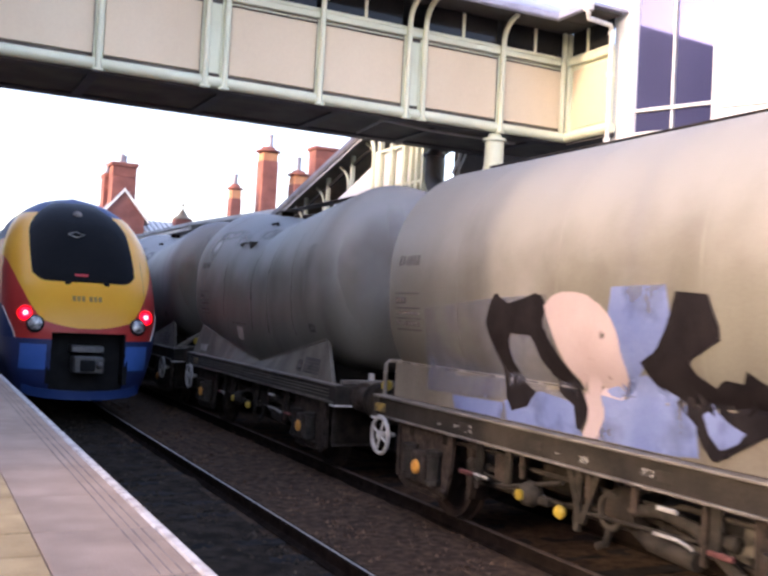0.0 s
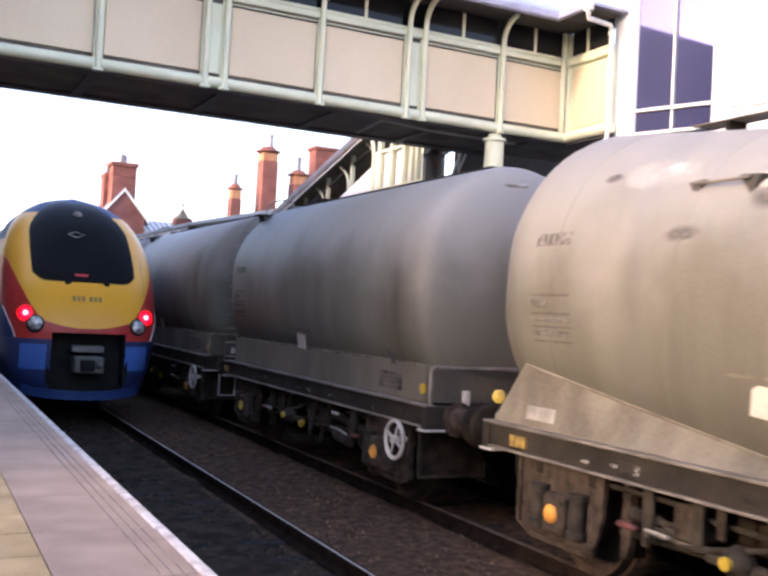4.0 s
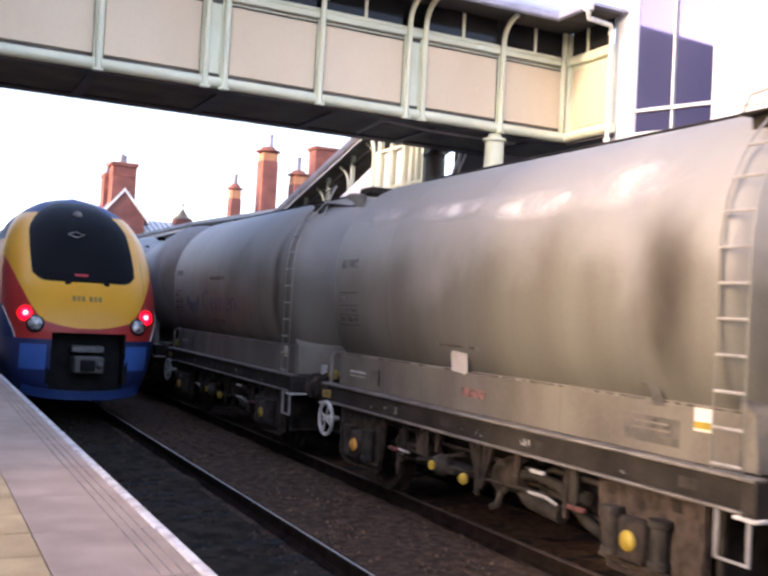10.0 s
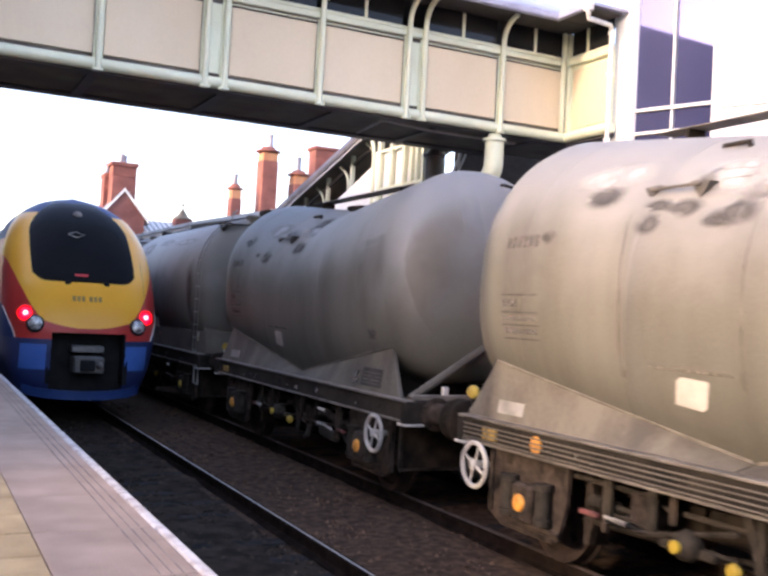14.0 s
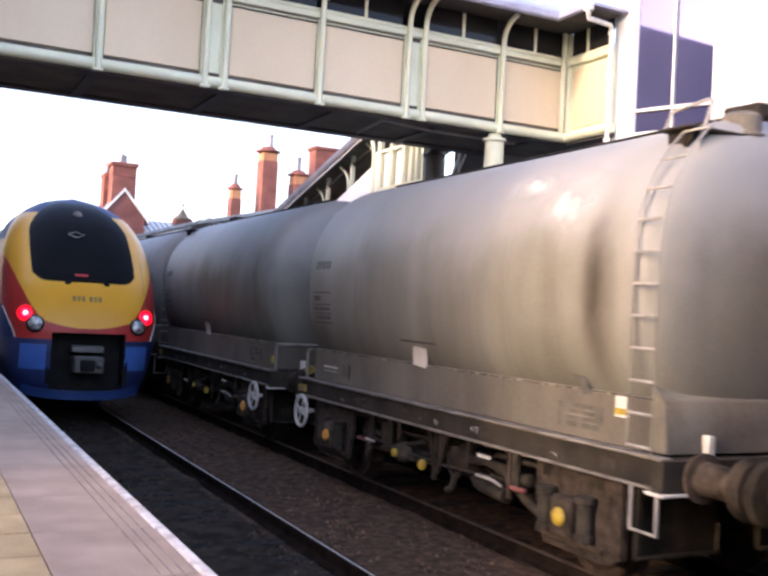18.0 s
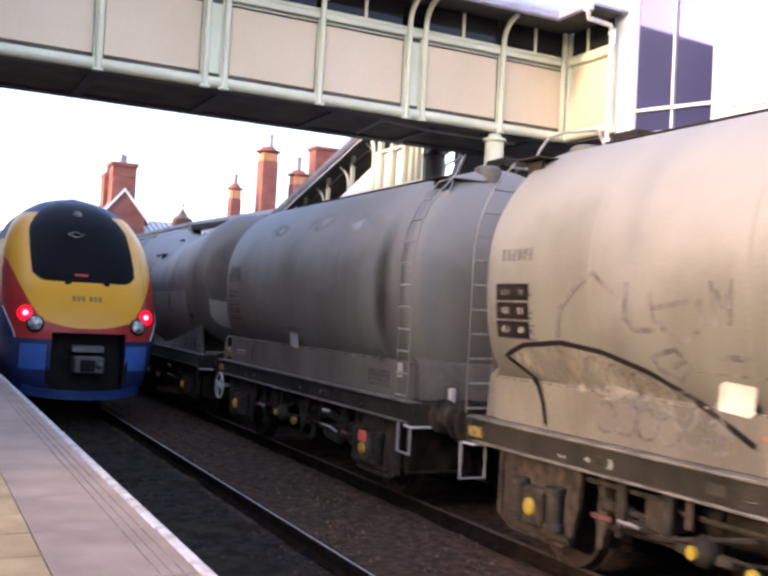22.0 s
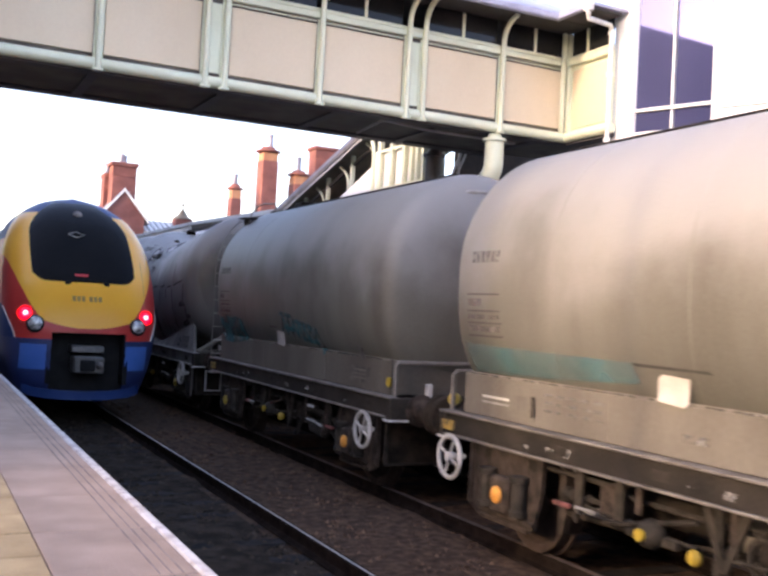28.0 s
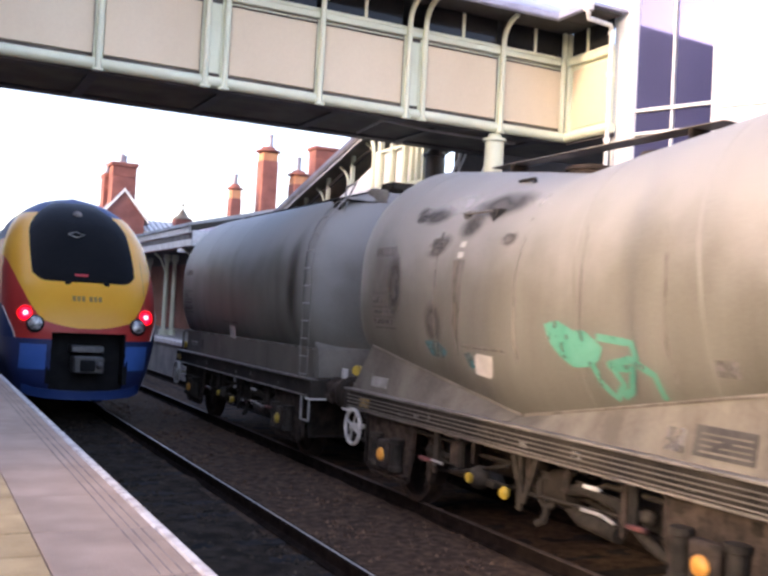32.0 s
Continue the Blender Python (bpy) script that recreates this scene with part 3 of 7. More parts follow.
    part("conduit", tube(bm_new(), [(6.95, 15.35, 5.33), (6.82, 14.12, 5.33), (6.90, 14.07, 5.33), (7.75, 14.30, 5.33), (9.6, 14.32, 5.33)], 0.022, 6), M["canopyroof"], fb, "pale conduit under the deck")
    # return wall at the head of the stairs
    xe, ya, yb = BR_END, 12.60, BR_Y
    part("corner_post", bevel(box(bm_new(), xe - 0.02, xe + 0.12, yb - 0.12, yb + 0.03, 5.38, 7.29), 0.02), M["cream"], fb, "cream corner post")
    part("corner_post", bevel(box(bm_new(), xe - 0.14, xe - 0.05, yb - 0.10, yb - 0.03, 5.5, 7.29), 0.02), M["cream"], fb, "cream corner post")
    part("return_sill", tube(bm_new(), [(xe + 0.02, yb, 5.44), (xe + 0.02, ya - 0.1, 5.44)], 0.085, 12), M["cream"], fb)
    part("return_core", box(bm_new(), xe + 0.06, xe + 0.12, ya, yb - 0.12, 5.38, 6.70), M["cream"], fb)
    part("return_panel", bevel(box(bm_new(), xe + 0.04, xe + 0.09, ya + 0.08, yb - 0.17, 5.575, 6.62), 0.008), M["panel"], fb, "pale cladding panel")
    part("return_rail", bevel(box(bm_new(), xe - 0.03, xe + 0.12, ya, yb - 0.12, 6.70, 6.80), 0.012), M["cream"], fb)
    part("return_moulding", bevel(box(bm_new(), xe, xe + 0.1, ya, yb - 0.12, 6.805, 6.87), 0.012), M["cream"], fb)
    part("return_pane", box(bm_new(), xe + 0.05, xe + 0.07, ya, yb - 0.12, 6.87, 7.37), M["glass_d"], fb, "dark window pane")
    part("return_mullion", bevel(box(bm_new(), xe + 0.02, xe + 0.08, 13.22, 13.28, 6.87, 7.29), 0.006), M["cream"], fb)
    part("return_floor", box(bm_new(), xe + 0.0, xe + 3.0, ya, yb + 0.25, 5.37, 5.44), M["soffit"], fb)
    part("return_girder", bevel(box(bm_new(), xe + 0.04, xe + 0.14, ya - 0.05, yb - 0.04, 5.31, 5.366), 0.01), M["girder"], fb)
    part("return_roof", bevel(box(bm_new(), xe - 0.66, xe + 3, ya - 0.24, yb - 0.67, 7.345, 7.41), 0.01), M["lead"], fb, "blue-grey sheet roof")
    part("return_gutter", bevel(box(bm_new(), xe - 0.76, xe - 0.66, ya - 0.24, yb - 0.63, 7.25, 7.37), 0.015), M["lead"], fb)
    part("return_soffit", box(bm_new(), xe - 0.62, xe + 0.05, ya - 0.2, yb - 0.62, 7.30, 7.335), M["dark"], fb)
    return fb


footbridge()


def downpipe():
    d = thing("downpipe", "white rainwater pipe with a swan neck on the tower", "drainpipe")
    x = BR_END - 0.02
    pts = [(x - 0.70, 12.30, 7.3), (x - 0.70, 12.30, 7.16), (x - 0.66, 12.34, 7.10), (x - 0.06, 12.52, 7.14), (x, 12.56, 7.08), (x, 12.56, 0.92)]
    part("pipe", tube(bm_new(), pts, 0.04, 10), M["white"], d)
    for z in (5.2, 6.3, 7.0):
        part("collar", lathe(bm_new(), (x, 12.56, z), (0, 0, 1), [(0, 0.05), (0.0, 0.058), (0.06, 0.058), (0.06, 0.05)], 12), M["white"], d)
    part("hopper", bevel(box(bm_new(), x - 0.77, x - 0.63, 12.23, 12.37, 7.20, 7.36), 0.02), M["white"], d)


downpipe()


def y_column():
    """A forked column under the bridge: a trunk with two arms that curve out to the girders."""
    c = thing("forked_column", "cream tubular column forking to both bridge girders", "column")
    x, ym = 8.86, (BR_Y + BR_BACK) / 2
    part("trunk", lathe(bm_new(), (x, ym, PLAT - 0.02), (0, 0, 1), [(0, 0.34), (0.12, 0.34), (0.16, 0.24), (3.4, 0.22), (3.75, 0.24)], 20), M["cream"], c)
    part("base_plate", bevel(box(bm_new(), x - 0.42, x + 0.42, ym - 0.42, ym + 0.42, PLAT - 0.02, PLAT + 0.04), 0.01), M["gear"], c)
    for s, y in ((-1, BR_Y + 0.04), (1, BR_BACK - 0.05)):
        reach = abs(ym - y)
        pts = [(x, ym + s * reach * math.sin(a) , 4.36 + 0.46 * (1 - math.cos(a))) for a in [i * math.pi / 16 for i in range(9)]]
        pts += [(x, y, 5.10), (x, y, 5.22)]
        # far arm and cap take the girder colour to paint in their shade
        part("arm", tube(bm_new(), pts, 0.165, 18), M["cream"] if s < 0 else M["girder"], c, "curved tubular arm" if s < 0 else "curved arm with its shade put into a dark colour")
        part("arm_cap", lathe(bm_new(), (x, y, 5.20), (0, 0, 1), [(0, 0.165), (0.0, 0.205), (0.05, 0.205), (0.05, 0.13), (0.13, 0.11)], 18), M["cream"] if s < 0 else M["girder"], c)


y_column()


# ---- tower beside the stairs ----
def tower():
    t = thing("lift_tower", "white rendered tower with tinted glazing in white frames", "tower")
    x, yl, yr = 10.45, 12.17, 10.81
    zt = 13.0
    turn = Matrix.Translation((x, yl, 0)) @ Matrix.Rotation(radians(20), 4, "Z") @ Matrix.Translation((-x, -yl, 0))

    def piece(name, bm, material, label=""):
        bmesh.ops.transform(bm, matrix=turn, verts=bm.verts)
        return part(name, bm, material, t, label)
    part("pier", bevel(box(bm_new(), x - 0.03, x + 0.5, yl + 0.004, 12.70, PLAT - 0.02, zt), 0.02), M["render"], t, "white rendered pier")
    prof = [(x, yr), (x, yr - 0.5)] + [(x + 0.9 - 0.9 * math.cos(a), yr - 0.5 - 0.9 * math.sin(a)) for a in (0.25, 0.5, 0.75, 1.0, 1.3, 1.57)] + [(x + 5, yr - 1.4), (x + 5, yr)]
    piece("drum_wall", prism(bm_new(), prof, "z", PLAT - 0.02, zt), M["render"], "white rounded rendered wall")
    part("back_wall", box(bm_new(), x + 0.6, x + 5, 12.75, 13.1, PLAT - 0.02, zt), M["render"], t)
    piece("core", box(bm_new(), x + 0.5, x + 0.6, yr + 0.02, yl - 0.01, PLAT - 0.02, zt), M["dark"])
    zs = [0.93, 2.3, 3.5, 4.85, 5.30, 5.68, 8.1, 9.2, 11.0, zt]
    for za, zb in zip(zs, zs[1:]):
        for ya, yb in ((yr + 0.04, 11.475), (11.535, yl - 0.005)):
            piece("pane", box(bm_new(), x + 0.05, x + 0.07, ya, yb, za + 0.03, zb - 0.03), M["glass_m"], "purple-tinted reflective pane")
        piece("transom", bevel(box(bm_new(), x + 0.0, x + 0.09, yr + 0.01, yl - 0.002, zb - 0.026, zb + 0.026), 0.006), M["white"])
    piece("mullion", bevel(box(bm_new(), x + 0.0, x + 0.1, 11.485, 11.525, PLAT, zt), 0.006), M["white"])
    piece("jamb", bevel(box(bm_new(), x - 0.01, x + 0.1, yr + 0.002, yr + 0.035, PLAT, zt), 0.005), M["white"])
    piece("string_course", prism(bm_new(), [(a - 0.03, b - 0.02) for a, b in prof[:8]] + [(x + 1.0, yr - 1.2), (x + 0.2, yr - 0.005)], "z", 5.57, 5.62), M["white"])


tower()


# ---- covered stair beyond the bridge ----
def covered_stair():
    s = thing("covered_stair", "covered stair with slate roof, cream posts and curved brackets", "staircase")
    x0, x1 = 9.96, 12.01
    ya, yb = 19.4, 28.5
    za, zb = 6.92, 4.52
    k = (zb - za) / (yb - ya)
    roof = lambda y: za + k * (y - ya)
    part("roof", prism(bm_new(), [(ya, roof(ya)), (yb, roof(yb)), (yb, roof(yb) + 0.12), (ya, roof(ya) + 0.12)], "x", x0 - 0.35, x1 + 0.3), M["slate"], s, "blue slate roof sloping down")
    part("fascia_strip", prism(bm_new(), [(ya, roof(ya) - 0.19), (yb, roof(yb) - 0.19), (yb, roof(yb) - 0.13), (ya, roof(ya) - 0.13)], "x", x0 - 0.36, x0 - 0.32), M["canopyroof"], s)
    part("fascia", prism(bm_new(), [(ya, roof(ya) - 0.10), (yb, roof(yb) - 0.10), (yb, roof(yb) - 0.004), (ya, roof(ya) - 0.004)], "x", x0 - 0.37, x0 - 0.31), M["line_d"], s)
    part("ceiling_lining", prism(bm_new(), [(ya, roof(ya) - 0.05), (yb, roof(yb) - 0.05), (yb, roof(yb) - 0.006), (ya, roof(ya) - 0.006)], "x", x0 - 0.30, x1 + 0.25), M["stairlining"], s)
    part("far_wall", prism(bm_new(), [(21.2, 1.0), (yb, 1.0), (yb, roof(yb) - 0.06), (21.2, roof(21.2) - 0.06)], "x", x1, x1 + 0.1), M["stairlining"], s)
    part("eaves_rail", prism(bm_new(), [(ya, roof(ya) - 0.34), (yb, roof(yb) - 0.34), (yb, roof(yb) - 0.27), (ya, roof(ya) - 0.27)], "x", x0 - 0.02, x0 + 0.05), M["soffit"], s)
    part("flight", prism(bm_new(), [(ya, 3.3), (ya, 4.6), (yb, 2.0), (yb, 0.9), (yb - 2, 0.9)], "x", x0 + 0.02, x1 - 0.02), M["soffit"], s)
    y = ya + 1.2
    while y < yb:
        z = roof(y)
        part("post", bevel(box(bm_new(), x0 - 0.05, x0 + 0.05, y - 0.05, y + 0.05, PLAT, z - 0.06), 0.012), M["cream"], s)
        pts = [(x0 - 0.03, y + 0.16, z - 1.3), (x0 - 0.03, y + 0.16, z - 0.78), (x0 - 0.03, y + 0.22, z - 0.60), (x0 - 0.03, y + 0.42, z - 0.42), (x0 - 0.03, y + 0.72, z - 0.28)]
        part("bracket", tube(bm_new(), pts, 0.04, 8), M["cream"], s, "curved cream bracket")
        y += 1.55
    # landing beside the bridge: pale posts before white boarding
    part("landing_boarding", box(bm_new(), 9.42, 9.47, 17.2, 19.7, 3.2, 5.85), M["render"], s, "white boarded landing side")
    part("stringer", prism(bm_new(), [(19.71, 5.58), (22.0, 4.86), (22.0, 4.1), (19.71, 3.9)], "x", 9.42, 9.47), M["render"], s, "white sloping stringer of the stair")
    for y in (17.25, 17.5, 17.75, 18.1, 18.7, 19.3):
        wide = 0.08 if y > 19 else 0.05
        part("landing_post", bevel(box(bm_new(), 9.30, 9.40, y - wide, y + wide, PLAT, 6.6), 0.012), M["cream"], s)
    part("curved_post", tube(bm_new(), [(9.40, 19.74, 3.2), (9.40, 19.74, 5.75), (9.40, 19.78, 5.98), (9.40, 19.95, 6.2), (9.40, 20.2, 6.42)], 0.05, 10), M["cream"], s, "cream post curving under the eaves")
    for z in (4.9, 5.75):
        part("landing_rail", bevel(box(bm_new(), 9.32, 9.38, 17.2, 19.4, z, z + 0.07), 0.01), M["cream"], s)
    for a, b in (((9.84, 5.10), (10.10, 5.70)), ((9.93, 5.06), (10.19, 5.66)), ((9.98, 5.1), (9.98, 5.75))):
        part("under_brace", tube(bm_new(), [(a[0], 16.9, a[1]), (b[0], 16.9, b[1])], 0.03, 8), M["canopyroof"], s, "pale raking brace")
    part("hood", bevel(box(bm_new(), 9.1, 11.9, 16.1, 19.6, 6.6, 6.7), 0.01), M["slate"], s)



covered_stair()


# ---- far platform canopy ----
def platform_canopy():
    c = thing("platform_canopy", "ridged sheet canopy with white fascia on cream posts", "canopy")
    x0, x1, ya, yb = 7.95, 11.5, 30.2, 58.0
    part("fascia", bevel(box(bm_new(), x0, x0 + 0.06, ya, yb, 4.42, 4.62), 0.01), M["white"], c, "white fascia board")
    part("lower_fascia", bevel(box(bm_new(), x0 + 0.05, x0 + 0.1, ya, yb, 4.0, 4.22), 0.01), M["white"], c)
    part("fascia_recess", box(bm_new(), x0 + 0.062, x0 + 0.12, ya, yb, 4.225, 4.415), M["line_d"], c)
    part("end_fascia", bevel(box(bm_new(), x0 + 0.1, x1, ya - 0.05, ya - 0.005, 4.0, 4.5), 0.01), M["white"], c)
    part("roof", prism(bm_new(), [(x0 - 0.05, 4.63), (x0 - 0.05, 4.67), (x1, 5.55), (x1, 5.45)], "y", ya - 0.1, yb), M["canopyroof"], c, "weathered grey sheet roof")
    y = ya
    while y < yb:
        bm = prism(bm_new(), [(x0 - 0.06, 4.672), (x0 - 0.06, 4.74), (x1, 5.62), (x1, 5.553)], "y", y - 0.05, y + 0.05)
        part("roof_roll", bm, M["canopyroof"], c)
        y += 1.1
    part("ceiling_lining", box(bm_new(), x0 + 0.12, x1 - 0.1, ya, yb, 3.95, 3.99), M["dark"], c)
    for k in range(4):
        y = ya + 1.2 + 4.2 * k
        for x in (8.6, 8.9):
            part("post", lathe(bm_new(), (x, y, PLAT - 0.01), (0, 0, 1), [(0, 0.16), (0.2, 0.16), (0.25, 0.085), (2.7, 0.075), (2.8, 0.13), (3.03, 0.13)], 12), M["cream"], c)
        part("valance_bracket", tube(bm_new(), [(8.6, y, 3.2), (8.35, y, 3.75), (8.1, y, 3.95)], 0.04, 8), M["cream"], c)
    part("lamp_housing", lathe(bm_new(), (8.15, 31.6, 3.82), (0, 0, 1), [(0, 0.05), (0.02, 0.2), (0.12, 0.18), (0.18, 0.05)], 14), M["white"], c, "white round platform lamp")


platform_canopy()
w = part("wall_far", box(bm_new(), 11.7, 12.0, 17, 60, PLAT - 0.02, 4.6), M["brick"])
tagged(w, "red brick station wall on the far platform", "wall", kind="structure")
# two hidden walls added to keep far-side light from under the wagons
w = part("wall_far_end", box(bm_new(), 11.9, 12.4, -40, 8.9, PLAT - 0.02, 6.2), M["brick"])
tagged(w, "plain brick wall added out of view to block side light", "wall", kind="structure")
w = part("wall_far_link", box(bm_new(), 13.4, 13.8, 12.85, 17.0, PLAT - 0.02, 3.2), M["brick"])
tagged(w, "plain brick wall added out of view to block side light", "wall", kind="structure")


# infill wall added for the dark area under the bridge end
w = part("wall_under_bridge", box(bm_new(), 10.1, 13.38, 17.01, 17.3, PLAT - 0.02, 6.55), M["sooty"])
tagged(w, "dark infill wall under the end of the footbridge", "wall", kind="structure")


# ---- houses and chimneys beyond ----
def chimney(x, y, base, top, wide, deep, pots, round_top=False, mat_top="terra"):
    c = thing("chimney_stack", "tall red brick chimney stack with terracotta top", "chimney", "chimneys", (x, y, 0))
    part("shaft", bevel(box(bm_new(), -wide / 2, wide / 2, -deep / 2, deep / 2, base, top - 0.9), 0.03), M["brick"], c)
    if round_top:
        part("neck", bevel(box(bm_new(), -wide * 0.47, wide * 0.47, -deep * 0.47, deep * 0.47, top - 0.896, top - 0.35), 0.03), M["terra"], c, "pale terracotta neck")
        part("cap", lathe(bm_new(), (0, 0, top - 0.35), (0, 0, 1), [(0, wide * 0.5), (0.06, wide * 0.76), (0.16, wide * 0.78), (0.22, wide * 0.55), (0.42, wide * 0.36)], 14), M["brick"], c)
    else:
        part("neck", bevel(box(bm_new(), -wide * 0.5, wide * 0.5, -deep * 0.5, deep * 0.5, top - 0.896, top - 0.26), 0.03), M["brick"], c)
        part("cap", bevel(box(bm_new(), -wide * 0.57, wide * 0.57, -deep * 0.57, deep * 0.57, top - 0.256, top), 0.04), M["brick"], c)
    for px, h in pots:
        part("pot", lathe(bm_new(), (px, 0, top - 0.02), (0, 0, 1), [(0, 0.17), (h * 0.8, 0.13), (h * 0.8, 0.17), (h, 0.17), (h, 0.1)], 12), M["slate"], c, "dark chimney pot")


chimney(11.43, 60, 0.9, 10.55, 1.46, 1.2, [(-0.1, 0.6), (0.06, 0.5)])
chimney(10.72, 61.2, 0.9, 9.95, 0.56, 1.1, [(0.0, 0.7)])
chimney(18.65, 60, 0.9, 9.98, 0.70, 0.78, [(0.0, 0.75)], True)
chimney(20.78, 60, 0.9, 12.66, 1.08, 1.2, [(0.15, 0.95)], True)
chimney(23.0, 60, 0.9, 11.35, 1.0, 1.1, [(0.0, 1.0)], True)
chimney(24.9, 60.5, 0.9, 13.25, 1.6, 1.3, [])


def gabled_house(x, y, half, peak, eave, depth):
    h = thing("gabled_house", "red brick station house with white bargeboards and slate roof", "house", "station houses", (x, y, 0))
    base = 0.9
    part("front_wall", prism(bm_new(), [(-half, base), (half, base), (half, eave), (0, peak), (-half, eave)], "y", 0, depth), M["brick"], h)
    k = (peak - eave) / half
    for s in (-1, 1):
        bm = prism(bm_new(), [(0, peak + 0.02), (s * (half + 0.25), eave - 0.25 * k + 0.02), (s * (half + 0.25), eave - 0.25 * k + 0.22), (0, peak + 0.22)], "y", -0.12, -0.02)
        part("bargeboard", bm, M["white"], h, "white bargeboard")
        bm = prism(bm_new(), [(0, peak + 0.03), (s * (half + 0.3), eave - 0.3 * k + 0.03), (s * (half + 0.3), eave - 0.3 * k + 0.2), (0, peak + 0.2)], "y", -0.015, depth + 0.1)
        part("roof", bm, M["slate"], h)


gabled_house(11.42, 59.0, 1.28, 8.72, 7.15, 6)


def cupola(x, y):
    c = thing("roof_cupola", "small slated roof cupola with a finial", "cupola", at=(x, y, 0))
    part("base", box(bm_new(), -0.55, 0.55, -0.55, 0.55, -0.42, 7.75), M["brick"], c)
    part("roof", lathe(bm_new(), (0, 0, 7.752), (0, 0, 1), [(0, 0.68), (0.05, 0.68), (0.28, 0.36), (0.6, 0.14), (0.75, 0.04)], 8), M["soffit"], c, "dark slated hip")
    part("finial", lathe(bm_new(), (0, 0, 8.49), (0, 0, 1), [(0, 0.04), (0.16, 0.04), (0.2, 0.12), (0.3, 0.12), (0.34, 0.03), (0.5, 0.02)], 10), M["soffit"], c)


cupola(16.32, 64.0)
hb = thing("station_range", "long red brick station range with a slate roof", "building", "", (20, 68, 0))
part("wall", box(bm_new(), -11, 14, -2, 8, 0.9, 6.38), M["brick"], hb)
part("roof", prism(bm_new(), [(-2.3, 6.4), (3, 7.75), (8.3, 6.4), (8.3, 6.55), (3, 7.95), (-2.3, 6.55)], "x", -11.2, 14.2), M["slate"], hb)
part("ridge", prism(bm_new(), [(2.85, 7.91), (3.15, 7.91), (3.0, 8.07)], "x", -11.2, 14.2), M["slate"], hb)


def lean_to():
    t = thing("lean_to_shed", "brick shed with a pale ridged sheet roof beside the gabled house", "shed", at=(13.75, 58.6, 0))
    part("wall", box(bm_new(), -0.95, 1.2, 0.1, 3.0, 0.9, 6.05), M["brick"], t)
    part("roof", prism(bm_new(), [(0.0, 6.08), (3.1, 7.18), (3.1, 7.26), (0.0, 6.16)], "x", -1.0, 1.3), M["white"], t, "pale ridged sheet roof")
    for k in range(7):
        x = -0.92 + 0.35 * k
        part("roof_roll", prism(bm_new(), [(-0.02, 6.162), (3.1, 7.262), (3.1, 7.36), (-0.02, 6.26)], "x", x - 0.05, x + 0.05), M["canopyroof"], t)


lean_to()


# ---- passenger train ----
TRAIN_Y = 17.45


